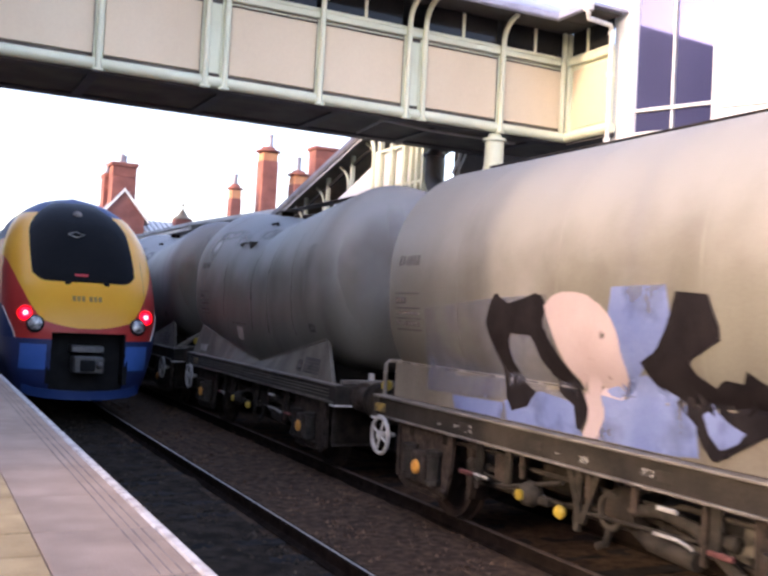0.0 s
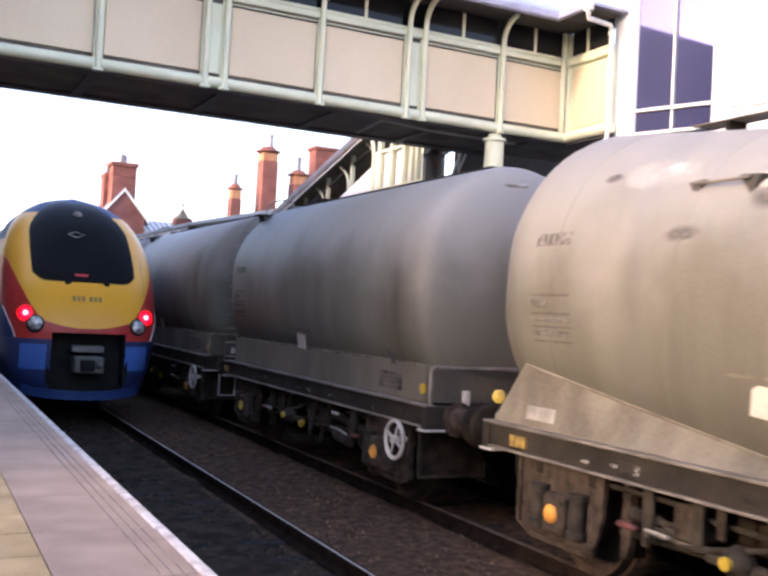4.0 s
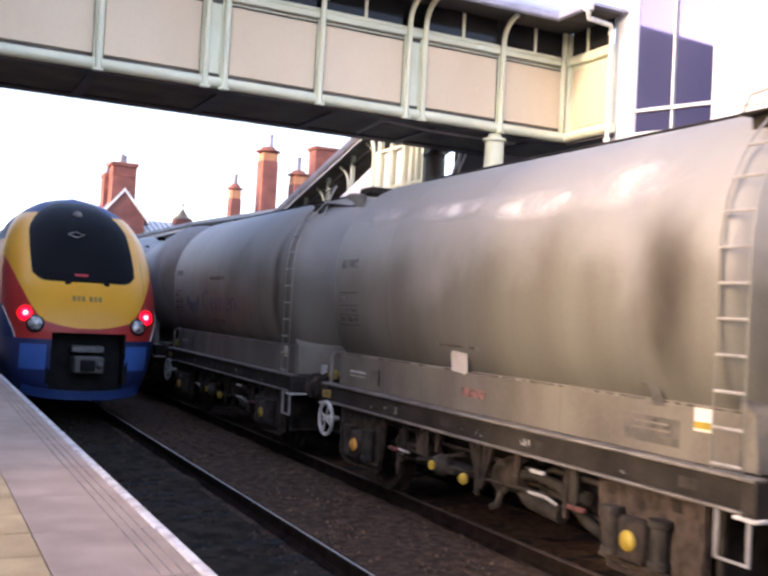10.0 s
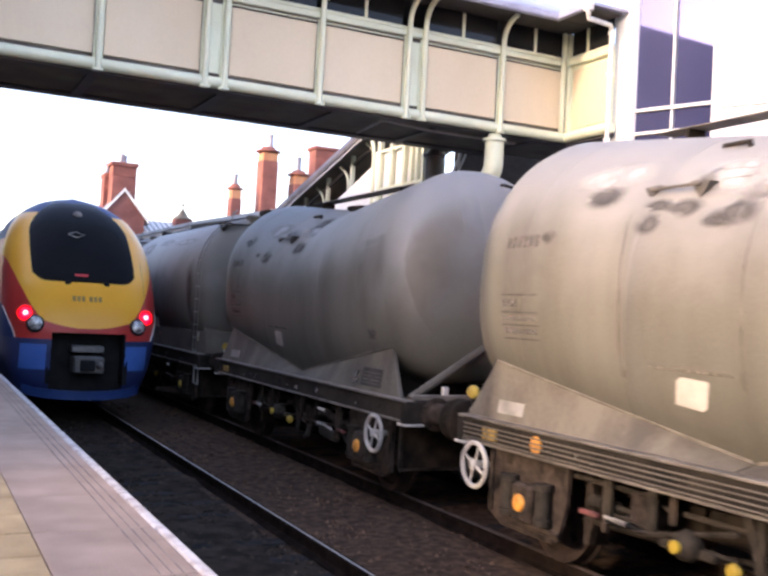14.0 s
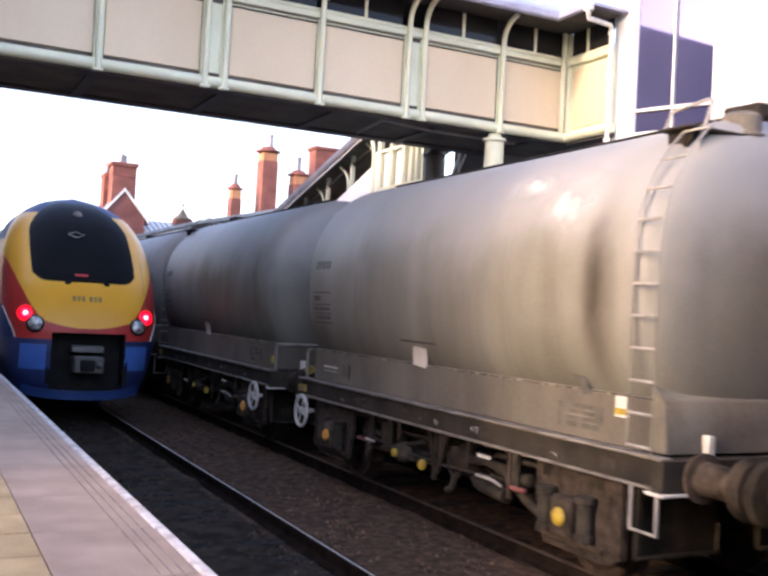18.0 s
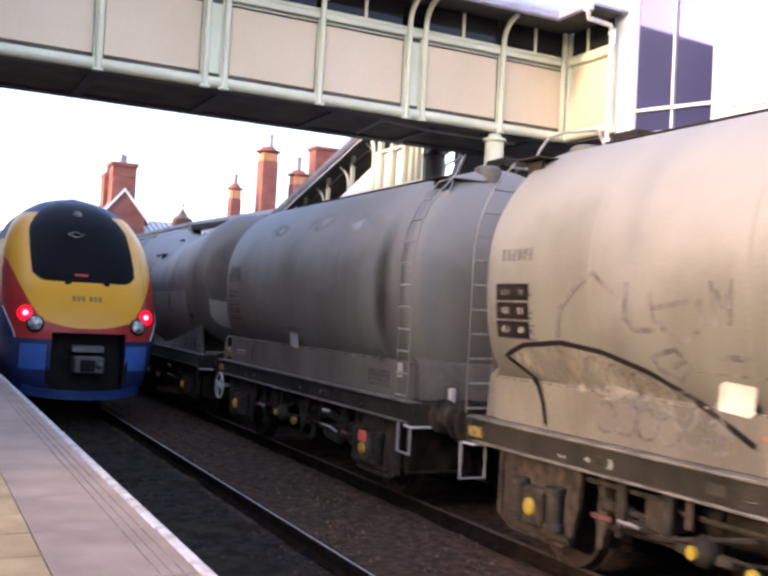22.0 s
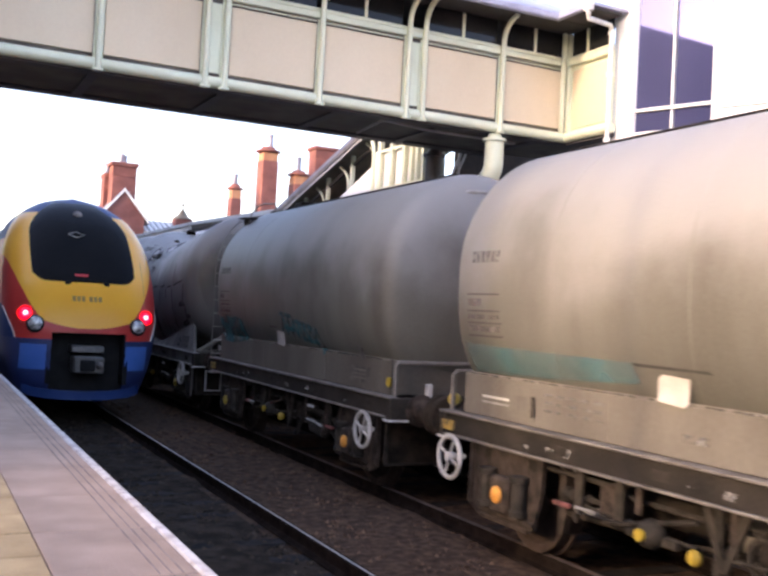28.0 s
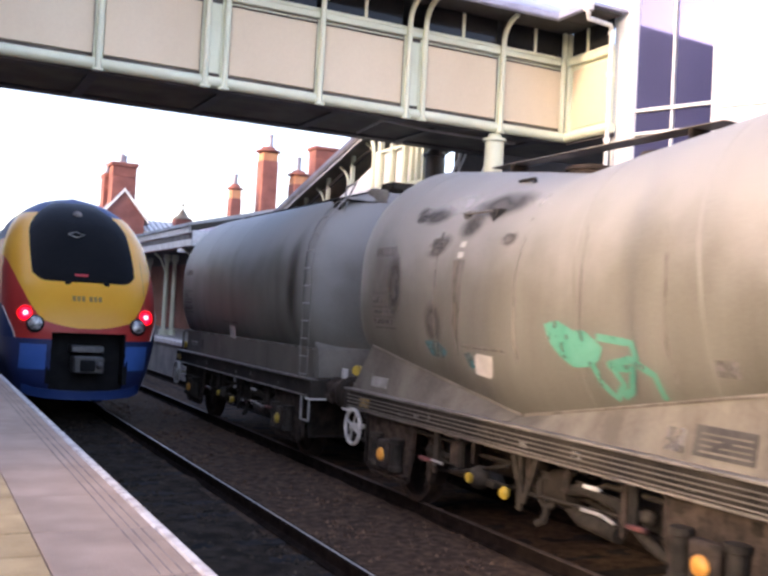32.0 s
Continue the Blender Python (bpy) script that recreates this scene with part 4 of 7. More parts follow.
def passenger_train():
    """Sloping moulded nose, skinned from heights; each colour is a part."""
    tr = thing("passenger_train", "yellow-fronted blue and red express train standing with red tail lamps lit", "train", "", (TRACK_A + 0.08, TRAIN_Y, 0))

    def lerp(table, z):
        """Smooth curve through the table's points."""
        n = len(table)
        for k in range(n - 1):
            (a, u), (b, v) = table[k], table[k + 1]
            if z <= b:
                (a0, u0), (b1, v1) = table[max(k - 1, 0)], table[min(k + 2, n - 1)]
                m0, m1 = (v - u0) / (b - a0), (v1 - u) / (b1 - a)
                q = (z - a) / (b - a)
                h = b - a
                return (2 * q ** 3 - 3 * q * q + 1) * u + (q ** 3 - 2 * q * q + q) * h * m0 + (3 * q * q - 2 * q ** 3) * v + (q ** 3 - q * q) * h * m1
        return table[-1][1]
    half = [(0.38, 1.12), (0.8, 1.25), (1.3, 1.345), (1.9, 1.365), (2.6, 1.355), (3.06, 1.31), (3.45, 1.19), (3.75, 1.0), (3.98, 0.70), (4.09, 0.42), (4.15, 0.0)]
    setback = [(0.38, 0.16), (0.8, 0.04), (1.3, 0.0), (1.75, 0.04), (2.3, 0.30), (2.8, 0.72), (3.4, 1.32), (3.75, 1.78), (4.0, 2.25), (4.15, 2.75)]
    border = [(1.3, 0.855), (1.45, 0.875), (1.6, 0.91), (1.75, 0.95), (1.9, 0.985), (2.1, 1.02)]
    NZ, NA = 280, 300

    def skin(u, z):
        """u from -1 (left flank) to 1 (right flank); the middle two thirds wrap the nose."""
        w, f = lerp(half, z), lerp(setback, z)
        a = max(-1.0, min(1.0, u / 0.8)) * math.pi / 2
        n = 0.62
        sx, cy = math.sin(a), math.cos(a)
        x = w * math.copysign(abs(sx) ** n, sx)
        y = f + 1.25 * (1 - abs(cy) ** 0.62)
        if abs(u) > 0.8:
            y += (abs(u) - 0.8) / 0.2 * 1.6
        return x, y, z

    def nose(x, z, proud=0.0):
        """A point on the nose at x and height z."""
        q = min(abs(x) / lerp(half, z), 1.0) ** (1 / 0.62)
        return (x, lerp(setback, z) + 1.25 * (1 - math.sqrt(1 - q * q) ** 0.62) - proud, z)

    def zone(x, z, u):
        ax = abs(x)
        if z < 1.53 and abs(x - 0.03) < 0.635 and abs(u) < 0.5:
            return None
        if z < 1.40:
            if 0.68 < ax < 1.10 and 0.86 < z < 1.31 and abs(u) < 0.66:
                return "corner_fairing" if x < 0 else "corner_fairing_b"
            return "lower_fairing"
        wx = abs(x + 0.02 + 0.03 * max(0, z - 2.5))
        side = 0.915 - 0.02 * max(0, 2.9 - z) - 0.05 * max(0, z - 3.0) - 0.50 * max(0, (z - 3.3) / 0.72) ** 2
        low = 2.43 + 0.16 * max(0, (wx - 0.68) / 0.24) ** 2
        if wx < side and low < z < 4.02 and abs(u) < 0.75:
            return "windscreen"
        if z > 3.76:
            return "roof"
        swoop = 1.60 + 0.13 * (ax / 0.75) ** 2 + 0.62 * max(0, (ax - 0.72) / 0.5) ** 1.6
        if z > swoop and abs(u) < 0.80:
            return "nose_panel"
        if z > 3.25:
            return "roof"
        edge = lerp(border, min(z, 2.1))
        if ax > edge * lerp(half, z) - 0.001 and z < 2.1:
            return "flank" if x < 0 else "flank_b"
        return "red_band"
    grid = [[skin(-1 + 2 * i / NA, 0.38 + (4.15 - 0.38) * j / NZ) for i in range(NA + 1)] for j in range(NZ + 1)]
    groups = {}
    for j in range(NZ):
        for i in range(NA):
            q = (grid[j][i], grid[j][i + 1], grid[j + 1][i + 1], grid[j + 1][i])
            cx, cz = sum(p[0] for p in q) / 4, sum(p[2] for p in q) / 4
            name = zone(cx, cz, -1 + 2 * (i + 0.5) / NA)
            if name:
                groups.setdefault(name, []).append(q)
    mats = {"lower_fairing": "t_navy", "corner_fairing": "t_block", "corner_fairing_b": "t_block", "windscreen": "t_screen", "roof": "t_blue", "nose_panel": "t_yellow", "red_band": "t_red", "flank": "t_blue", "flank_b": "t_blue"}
    for name, quads in groups.items():
        bm = bm_new()
        seen = {}
        for q in quads:
            vs = []
            for p in q:
                key = tuple(round(c, 4) for c in p)
                if key not in seen:
                    seen[key] = bm.verts.new(p)
                if seen[key] not in vs:
                    vs.append(seen[key])
            if len(vs) > 2:
                bm.faces.new(vs)
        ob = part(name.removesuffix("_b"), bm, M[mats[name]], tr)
        for poly in ob.data.polygons:
            poly.use_smooth = True
        if name == "nose_panel":
            tagged(ob, "glossy warning-yellow nose panel")
        if name == "windscreen":
            tagged(ob, "black wrap-round windscreen")
    # carriage body behind the nose
    ring = [(-1.12, 0.40), (-1.25, 0.8), (-1.345, 1.3), (-1.365, 1.9), (-1.35, 2.6), (-1.29, 3.06), (-1.13, 3.45), (-0.9, 3.73), (-0.58, 3.92), (-0.3, 4.0), (0.3, 4.0), (0.58, 3.92), (0.9, 3.73), (1.13, 3.45), (1.29, 3.06), (1.35, 2.6), (1.365, 1.9), (1.345, 1.3), (1.25, 0.8), (1.12, 0.40)]
    part("carriage_body", prism(bm_new(), ring, "y", 3.3, 23.0), M["t_blue"], tr, "dark blue carriage body")
    for k in range(8):
        for s in (-1, 1):
            part("side_window", bevel(box(bm_new(), s * 1.355, s * 1.372, 4.4 + k * 2.2, 6.0 + k * 2.2, 2.0, 2.85), 0.004), M["glass_d"], tr)
    for s in (-1, 1):
        part("red_flash", bevel(box(bm_new(), s * 1.352, s * 1.370, 2.9, 23, 1.38, 1.86), 0.004), M["t_red"], tr)
    for yb in (4.2, 18.6):
        part("bogie_frame", bevel(box(bm_new(), -1.05, 1.05, yb - 1.7, yb + 1.7, 0.45, 0.75), 0.03), M["t_black"], tr)
        for dy in (-1.25, 1.25):
            for sx in (-1, 1):
                part("wheel", lathe(bm_new(), (sx * 0.70, yb + dy, 0.42), (sx, 0, 0), [(-0.03, 0.05), (-0.03, 0.44), (0.0, 0.44), (0.01, 0.42), (0.12, 0.42), (0.12, 0.05)], 24), M["gear"], tr)
    part("recess", box(bm_new(), -0.86, 0.86, 0.42, 0.9, 0.44, 1.52), M["t_black"], tr, "black coupler recess")
    part("recess_top", prism(bm_new(), [(0.10, 1.525), (0.43, 1.525), (0.43, 1.56), (0.16, 1.56)], "x", -0.76, 0.76), M["t_black"], tr)
    for s in (-1, 1):
        part("recess_cheek", box(bm_new(), 0.03 + s * 0.62, 0.03 + s * 0.70, 0.07, 0.5, 0.62, 1.53), M["t_black"], tr)
    # coupler
    part("coupler_head", bevel(box(bm_new(), -0.22, 0.30, -0.08, 0.42, 0.82, 1.12), 0.03), M["t_grey"], tr, "grey steel coupler head")
    part("coupler_face", bevel(box(bm_new(), -0.12, 0.14, -0.12, -0.075, 0.86, 1.06), 0.02), M["t_black"], tr)
    part("coupler_hood", bevel(box(bm_new(), -0.26, 0.30, 0.0, 0.4, 1.18, 1.30), 0.02), M["t_grey"], tr)
    part("coupler_cone", lathe(bm_new(), (0.21, -0.08, 0.97), (0, -1, 0), [(0, 0.07), (0.06, 0.06), (0.12, 0.02)], 12), M["t_grey"], tr)
    # snow plough bar
    pts = [(-1.02, 0.40, 0.52), (-0.8, 0.15, 0.46), (-0.4, 0.02, 0.43), (0, -0.02, 0.42), (0.4, 0.02, 0.43), (0.8, 0.15, 0.46), (1.02, 0.40, 0.52)]
    bm = bm_new()
    ring_join(bm, [[(p[0], p[1], p[2] - 0.08), (p[0], p[1] + 0.05, p[2] - 0.08), (p[0], p[1] + 0.05, p[2] + 0.08), (p[0], p[1], p[2] + 0.08)] for p in pts])
    part("plough", bm, M["t_blue"], tr, "blue plough bar under the coupler")
    for s in (-1, 1):
        part("lamp_bezel", lathe(bm_new(), (s * 1.035, 0.26, 1.83), (s * 0.35, -1, 0.25), [(-0.1, 0.17), (0.02, 0.165), (0.04, 0.14), (0.0, 0.12)], 20), M["t_red"], tr)
        tail = lathe(bm_new(), (s * 1.035, 0.26, 1.83), (s * 0.35, -1, 0.25), [(-0.02, 0.115), (0.03, 0.105), (0.06, 0.06), (0.065, 0.0)], 18)
        part("tail_lamp", tail, M["tail"], tr, "lit red tail lamp")
        part("bulb", lathe(bm_new(), (s * 1.045, 0.20, 1.845), (s * 0.35, -1, 0.25), [(-0.01, 0.045), (0.012, 0.04), (0.02, 0.0)], 12), M["bulb"], tr, "pale glowing lamp core")
        line = [nose(s * min(lerp(border, z), 0.998) * lerp(half, z), z) for z in (1.93, 1.85, 1.77, 1.68, 1.6, 1.52, 1.46, 1.41)]
        part("lining", tube(bm_new(), [(p[0] + s * 0.004, p[1] - 0.004, p[2]) for p in line], 0.016, 6), M["edge_w"], tr, "pale curved lining between the colours")
        bz = part("headlamp_bezel", lathe(bm_new(), (s * 0.88, 0.12, 1.66), (s * 0.25, -1, 0.2), [(-0.1, 0.16), (0.03, 0.155), (0.05, 0.13)], 20), M["t_black"], tr)
        part("headlamp", lathe(bm_new(), (s * 0.88, 0.10, 1.665), (s * 0.25, -1, 0.2), [(0.0, 0.128), (0.04, 0.12), (0.075, 0.075), (0.085, 0.0)], 18), M["chrome"], bz, "clear round headlamp")
        a = nose(s * 0.34 - 0.0, 2.41)
        part("wiper_mount", bevel(box(bm_new(), a[0] - 0.05, a[0] + 0.05, a[1] - 0.03, a[1] + 0.12, 2.37, 2.45), 0.015), M["t_black"], tr)
        part("wiper", tube(bm_new(), [nose(s * 0.34, 2.43, 0.02), nose(s * 0.20, 2.455, 0.02), nose(s * 0.02, 2.46, 0.02)], 0.010, 6), M["t_black"], tr)
    part("top_lamp", lathe(bm_new(), nose(-0.04, 3.74, -0.02), (0, -1, 0.8), [(-0.08, 0.085), (0.03, 0.085), (0.05, 0.06), (0.06, 0.0)], 16), M["line_d"], tr, "round lamp above the windscreen")
    bm = tube(bm_new(), [nose(dx - 0.12, 3.33 + dz, 0.012) for dx, dz in ((-0.15, 0.0), (0.0, -0.055), (0.15, 0.0), (0.0, 0.055), (-0.15, 0.0))], 0.010, 6)
    part("emblem", bm, M["whitewheel"], tr, "small pale diamond shape")
    bm = bm_new()
    ring_join(bm, [[nose(x, z, p) for x, z in ((-0.21, 2.535), (0.02, 2.535), (0.02, 2.575), (-0.21, 2.575))] for p in (0.004, 0.012)])
    part("desk_display", bm, M["desk"], tr, "faint red glow behind the windscreen")
    for k in range(3):
        for x in (-0.27 + 0.08 * k, 0.02 + 0.08 * k):
            bm = bm_new()
            ring_join(bm, [[nose(a, b, p) for a, b in ((x, 2.085), (x + 0.056, 2.085), (x + 0.056, 2.175), (x, 2.175))] for p in (-0.004, 0.006)])
            part("marking", bm, M["numline"], tr)
    part("panel_seam", tube(bm_new(), [nose(1.04, 1.98 + 0.11 * q, -0.002) for q in range(9)], 0.006, 5), M["numline"], tr)
    return tr


passenger_train()

# ---- tank wagons of the freight train ----
R_S, Z_S = 1.29, 2.64
R_V, Z_V, DROP = 1.27, 2.72, 0.33
HALF = LENGTH / 2
AXLE = 2.46
UNDERFRAME = """solebar top_flange bottom_flange headstock underplate flange_end deck_plate buffer coupling brake_hose centre_sill wheelset axle_guard spring_pot axlebox air_reservoir
brake_cylinder brake_rod brake_lever brake_handle discharge_pipe discharge_valve valve_bracket vee_hanger valve_ring valve_stem ball_valve outlet_pipe hanger_bracket solebar_plate
release_pull handwheel ladder stirrup_step end_rail end_panel rail_stub reflector end_disc end_plate end_bar side_rib axle_mark end_brace skirt skirt_joint skirt_seam tail_lamp end_apron release_handle brake_hanger chalk_mark
brake_block slack_adjuster lever_link tripping_lever pull_rod pipe_clip main_pipe distributor""".split()


def barrel_centre(v, y):
    return Z_V - DROP * max(0.0, 1 - abs(y) / 3.0) if v else Z_S


def full(dz):
    """Half width of the straight barrel: round above, squarer below."""
    if dz >= 0:
        return math.sqrt(max(R_S * R_S - dz * dz, 0.0))
    return R_S * max(1 - (-dz / 1.36) ** 3, 0.0) ** (1 / 3)


def hull_ring(k, y, zc, R, seg=56):
    """A barrel's outline, shrunk by k: round above, squarer below."""
    pts = []
    for q in range(seg):
        a = 2 * math.pi * q / seg
        sa, ca = math.sin(a), math.cos(a)
        if ca >= 0:
            x, z = R * sa, R * ca
        else:
            x, z = R * math.copysign(abs(sa) ** (2 / 3), sa), -1.36 * abs(ca) ** (2 / 3)
        pts.append((k * x, y, zc + k * z))
    return pts


def barrel_side(v, y, z, off=0.006):
    """x of the near flank at y and height z."""
    r, zc = (R_V, barrel_centre(True, y)) if v else (R_S, Z_S)
    if not v:
        if z < 1.62:
            return -1.125 - off
        return -full(z - Z_S) - off
    ay = abs(y)
    if ay > 3.0:
        r = 1.27 - 0.17 * (ay - 3.0) if ay < 3.15 else 1.245 - 0.5 * (ay - 3.15)
    dz = (z - zc) * R_V / r
    if dz >= 0:
        return -math.sqrt(max(R_V * R_V - dz * dz, 0.05)) * r / R_V - off
    return -r * max(1 - (-dz / 1.36) ** 3, 0.01) ** (1 / 3) - off


def gusset_top(y):
    """Height at which the cradle plates of a sagging barrel meet it."""
    return 1.26 + 0.165 * abs(y)


def tilted(y, dz):
    """The half barrels of the sagging kind lean outwards and up, so that their ends stand askew."""
    return y - 0.11 * dz * max(-1.0, min(1.0, y / 1.2))


def barrel_mesh(v):
    bm = bm_new()
    seg = 56
    if v:
        ys = [(-3.64, 0.0), (-3.62, 0.35), (-3.56, 0.70), (-3.455, 0.98), (-3.32, 1.15), (-3.15, 1.245), (-3.00, R_V)]
        ys += [(-3.00 + 0.25 * k, R_V) for k in range(1, 24)]
        ys += [(-y, r) for y, r in ys[:7][::-1]]
    else:
        ys = [(-3.58, 0.0), (-3.56, 0.45), (-3.51, 0.85), (-3.44, 1.10), (-3.36, 1.23), (-3.24, R_S), (3.24, R_S), (3.36, 1.23), (3.44, 1.10), (3.51, 0.85), (3.56, 0.45), (3.58, 0.0)]
    rings = []
    for y, r in ys:
        zc = barrel_centre(v, y)
        R = R_V if v else R_S
        ring = hull_ring(max(r / R, 0.002), y, zc, R, seg)
        rings.append([(px, tilted(y, pz - zc) if v else py, pz) for px, py, pz in ring])
    return ring_join(bm, rings)


def band(v, y, wide=0.035, proud=0.007):
    bm = bm_new()
    seg = 56
    r = (R_V if v else R_S) + proud
    rings = []
    for yy, rr in ((y - wide, r - proud - 0.004), (y - wide * 0.7, r), (y + wide * 0.7, r), (y + wide, r - proud - 0.004)):
        zc = barrel_centre(v, yy)
        R = R_V if v else R_S
        ring = hull_ring(rr / R, yy, zc, R, seg)
        rings.append([(px, tilted(yy, pz - zc) if v else py, pz) for px, py, pz in ring])
    return ring_join(bm, rings, caps=False)


def tank_wagon(v, F, body):
    """v: the sagging barrel; F = 1: the hand brake at the +y end and the ladder at the other; -1 the other way round."""
    w = thing("tank_wagon", "dusty grey cement tank wagon", "tank wagon", "freight train wagons")
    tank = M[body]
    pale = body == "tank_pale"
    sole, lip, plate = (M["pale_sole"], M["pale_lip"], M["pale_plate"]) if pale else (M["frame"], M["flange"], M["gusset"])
    part("barrel", barrel_mesh(v), tank, w, "cement-dusted grey tank barrel, sky light painted into its top")
    for y in ((-2.45, -1.05, 1.05, 2.45) if v else (-1.55, 0.1, 1.75)):
        part("weld_band", band(v, y, 0.02 if v else 0.014, 0.003 if v else 0.0015), tank, w)
    # underframe
    for s in (-1, 1):
        x = s * 1.2
        part("solebar", bevel(box(bm_new(), x - 0.035, x + 0.035, -HALF + 0.05, HALF - 0.05, 0.985, 1.185), 0.006), sole, w, "cement-splashed steel solebar" if pale else "grimy steel solebar")
        part("top_flange", bevel(box(bm_new(), s * 1.14, s * 1.27, -HALF, HALF, 1.186, 1.212), 0.006), lip, w)
        part("bottom_flange", bevel(box(bm_new(), s * 1.15, s * 1.26, -HALF, HALF, 0.960, 0.984), 0.006), lip, w)
        e = s * HALF
        part("headstock", bevel(box(bm_new(), -1.26, 1.26, e - s * 0.1, e + s * 0.02, 0.92, 1.20), 0.012), M["frame"], w, "grimy steel headstock")
        for sx in (-1, 1):
            up = part("underplate", bevel(box(bm_new(), sx * 0.22, sx * 1.085, e - s * 0.46, e - s * 0.43, 0.37, 0.92), 0.008), M["gear"], w, "dark plate hanging below the headstock")
            part("plate_lip", bevel(box(bm_new(), sx * 0.22, sx * 1.09, e - s * 0.425, e - s * 0.39, 0.355, 0.385), 0.006), M["dusty"], up)
            part("plate_lip", bevel(box(bm_new(), sx * 1.045, sx * 1.095, e - s * 0.428, e - s * 0.395, 0.39, 0.91), 0.006), M["dusty"], up)
            part("plate_lip", bevel(box(bm_new(), sx * 0.22, sx * 0.25, e - s * 0.428, e - s * 0.40, 0.39, 0.60), 0.006), M["dusty"], up)
        part("flange_end", bevel(box(bm_new(), -1.27, -1.02, e - s * 0.16, e + s * 0.04, 0.926, 0.952), 0.006), M["label"], w, "rubbed pale end of the lower flange")
        part("deck_plate", box(bm_new(), -1.13, 1.13, e - s * 0.11, e - s * 0.75, 1.16, 1.185), M["frame"], w)
        for sx in (-0.87, 0.87):
            bf = part("buffer", lathe(bm_new(), (sx, e + s * 0.02, 1.06), (0, s, 0), [(0, 0.19), (0.03, 0.19), (0.04, 0.13), (0.26, 0.125), (0.28, 0.1), (0.40, 0.095)], 18), M["guard"], w)
            part("buffer_head", lathe(bm_new(), (sx, e + s * 0.42, 1.06), (0, s, 0), [(0, 0.1), (0.03, 0.22), (0.09, 0.235), (0.125, 0.2), (0.135, 0.0)], 22), M["gear"], bf)
        bm = tube(bm_new(), [(0, e + s * 0.02, 1.05), (0, e + s * 0.22, 1.04), (0, e + s * 0.35, 0.96), (0, e + s * 0.54, 0.95)], 0.035, 8)
        part("coupling", bm, M["gear"], w)
        bm = tube(bm_new(), [(0.3, e + s * 0.02, 1.0), (0.3, e + s * 0.18, 0.85), (0.28, e + s * 0.4, 0.72), (0.2, e + s * 0.54, 0.75)], 0.022, 6)
        part("brake_hose", bm, M["gear"], w)
    part("centre_sill", box(bm_new(), -0.25, 0.25, -HALF + 0.12, HALF - 0.12, 0.95, 1.15), M["gear"], w)
    # wheels and suspension
    for s in (-1, 1):
        ya = s * AXLE
        ax = lathe(bm_new(), (-1.08, 0, 0), (1, 0, 0), [(0, 0.06), (0.25, 0.06), (0.3, 0.08), (1.86, 0.08), (1.91, 0.06), (2.16, 0.06)], 14)
        ws = part("wheelset", ax, M["gear"], w)
        ws.location = (0, ya, 0.46)
        for sx in (-1, 1):
            prof = [(0.0, 0.10), (0.0, 0.14), (0.05, 0.15), (0.035, 0.36), (-0.02, 0.39), (-0.03, 0.455), (0.09, 0.46), (0.10, 0.487), (0.13, 0.487), (0.13, 0.39), (0.08, 0.36), (0.085, 0.15), (0.14, 0.14), (0.14, 0.10)]
            bm = lathe(bm_new(), (sx * 0.80, 0, 0), (-sx, 0, 0), prof, 28)
            wheel = part("wheel", bm, M["rust"], ws)
            for k in range(3):
                a = k * 2 * math.pi / 3
                box(bm_k := bm_new(), sx * 0.765 - 0.012, sx * 0.765 + 0.012, -0.03, 0.03, 0.2, 0.3)
                bmesh.ops.rotate(bm_k, cent=(0, 0, 0), matrix=Matrix.Rotation(a, 3, "X"), verts=bm_k.verts)
                part("balance_weight", bm_k, M["gear"], ws)
        for sx in (-1, 1):
            x = sx * 1.13
            o = s
            poly = [(ya - o * 0.52, 0.97), (ya - o * 0.50, 0.62), (ya - o * 0.40, 0.30), (ya - o * 0.30, 0.25), (ya + o * 0.46, 0.25), (ya + o * 0.66, 0.34), (ya + o * 0.66, 0.97)]
            ag = part("axle_guard", prism(bm_new(), poly, "x", x - 0.02, x + 0.02), M["pale_sole"] if pale else M["guard"], w, "broad grimy plate round the axlebox")
            part("guard_rib", bevel(box(bm_new(), x + sx * 0.021, x + sx * 0.05, ya + o * 0.60, ya + o * 0.655, 0.36, 0.96), 0.006), M["guard"], ag)
            part("guard_rib", bevel(box(bm_new(), x + sx * 0.021, x + sx * 0.045, ya - o * 0.36, ya + o * 0.45, 0.262, 0.30), 0.006), M["guard"], ag)
            for dy in (-0.36, 0.36):
                part("guard_slot", bevel(box(bm_new(), x + sx * 0.0205, x + sx * 0.026, ya + dy - 0.05, ya + dy + 0.05, 0.83, 0.92), 0.002), M["gear"], ag)
                part("spring_pot", lathe(bm_new(), (x + sx * 0.085, ya + dy * 0.72, 0.40), (0, 0, 1), [(0, 0.06), (0.0, 0.085), (0.05, 0.085), (0.06, 0.07), (0.30, 0.07), (0.31, 0.09), (0.36, 0.09)], 14), M["dusty"], w, "dusty spring housing")
            part("horn_stay", bevel(box(bm_new(), x + sx * 0.03, x + sx * 0.07, ya - 0.44, ya + 0.44, 0.335, 0.375), 0.008), M["guard"], ag)
            ab = part("axlebox", bevel(box(bm_new(), x + sx * 0.022, x + sx * 0.15, ya - 0.145, ya + 0.145, 0.38, 0.72), 0.03), M["guard"], w)
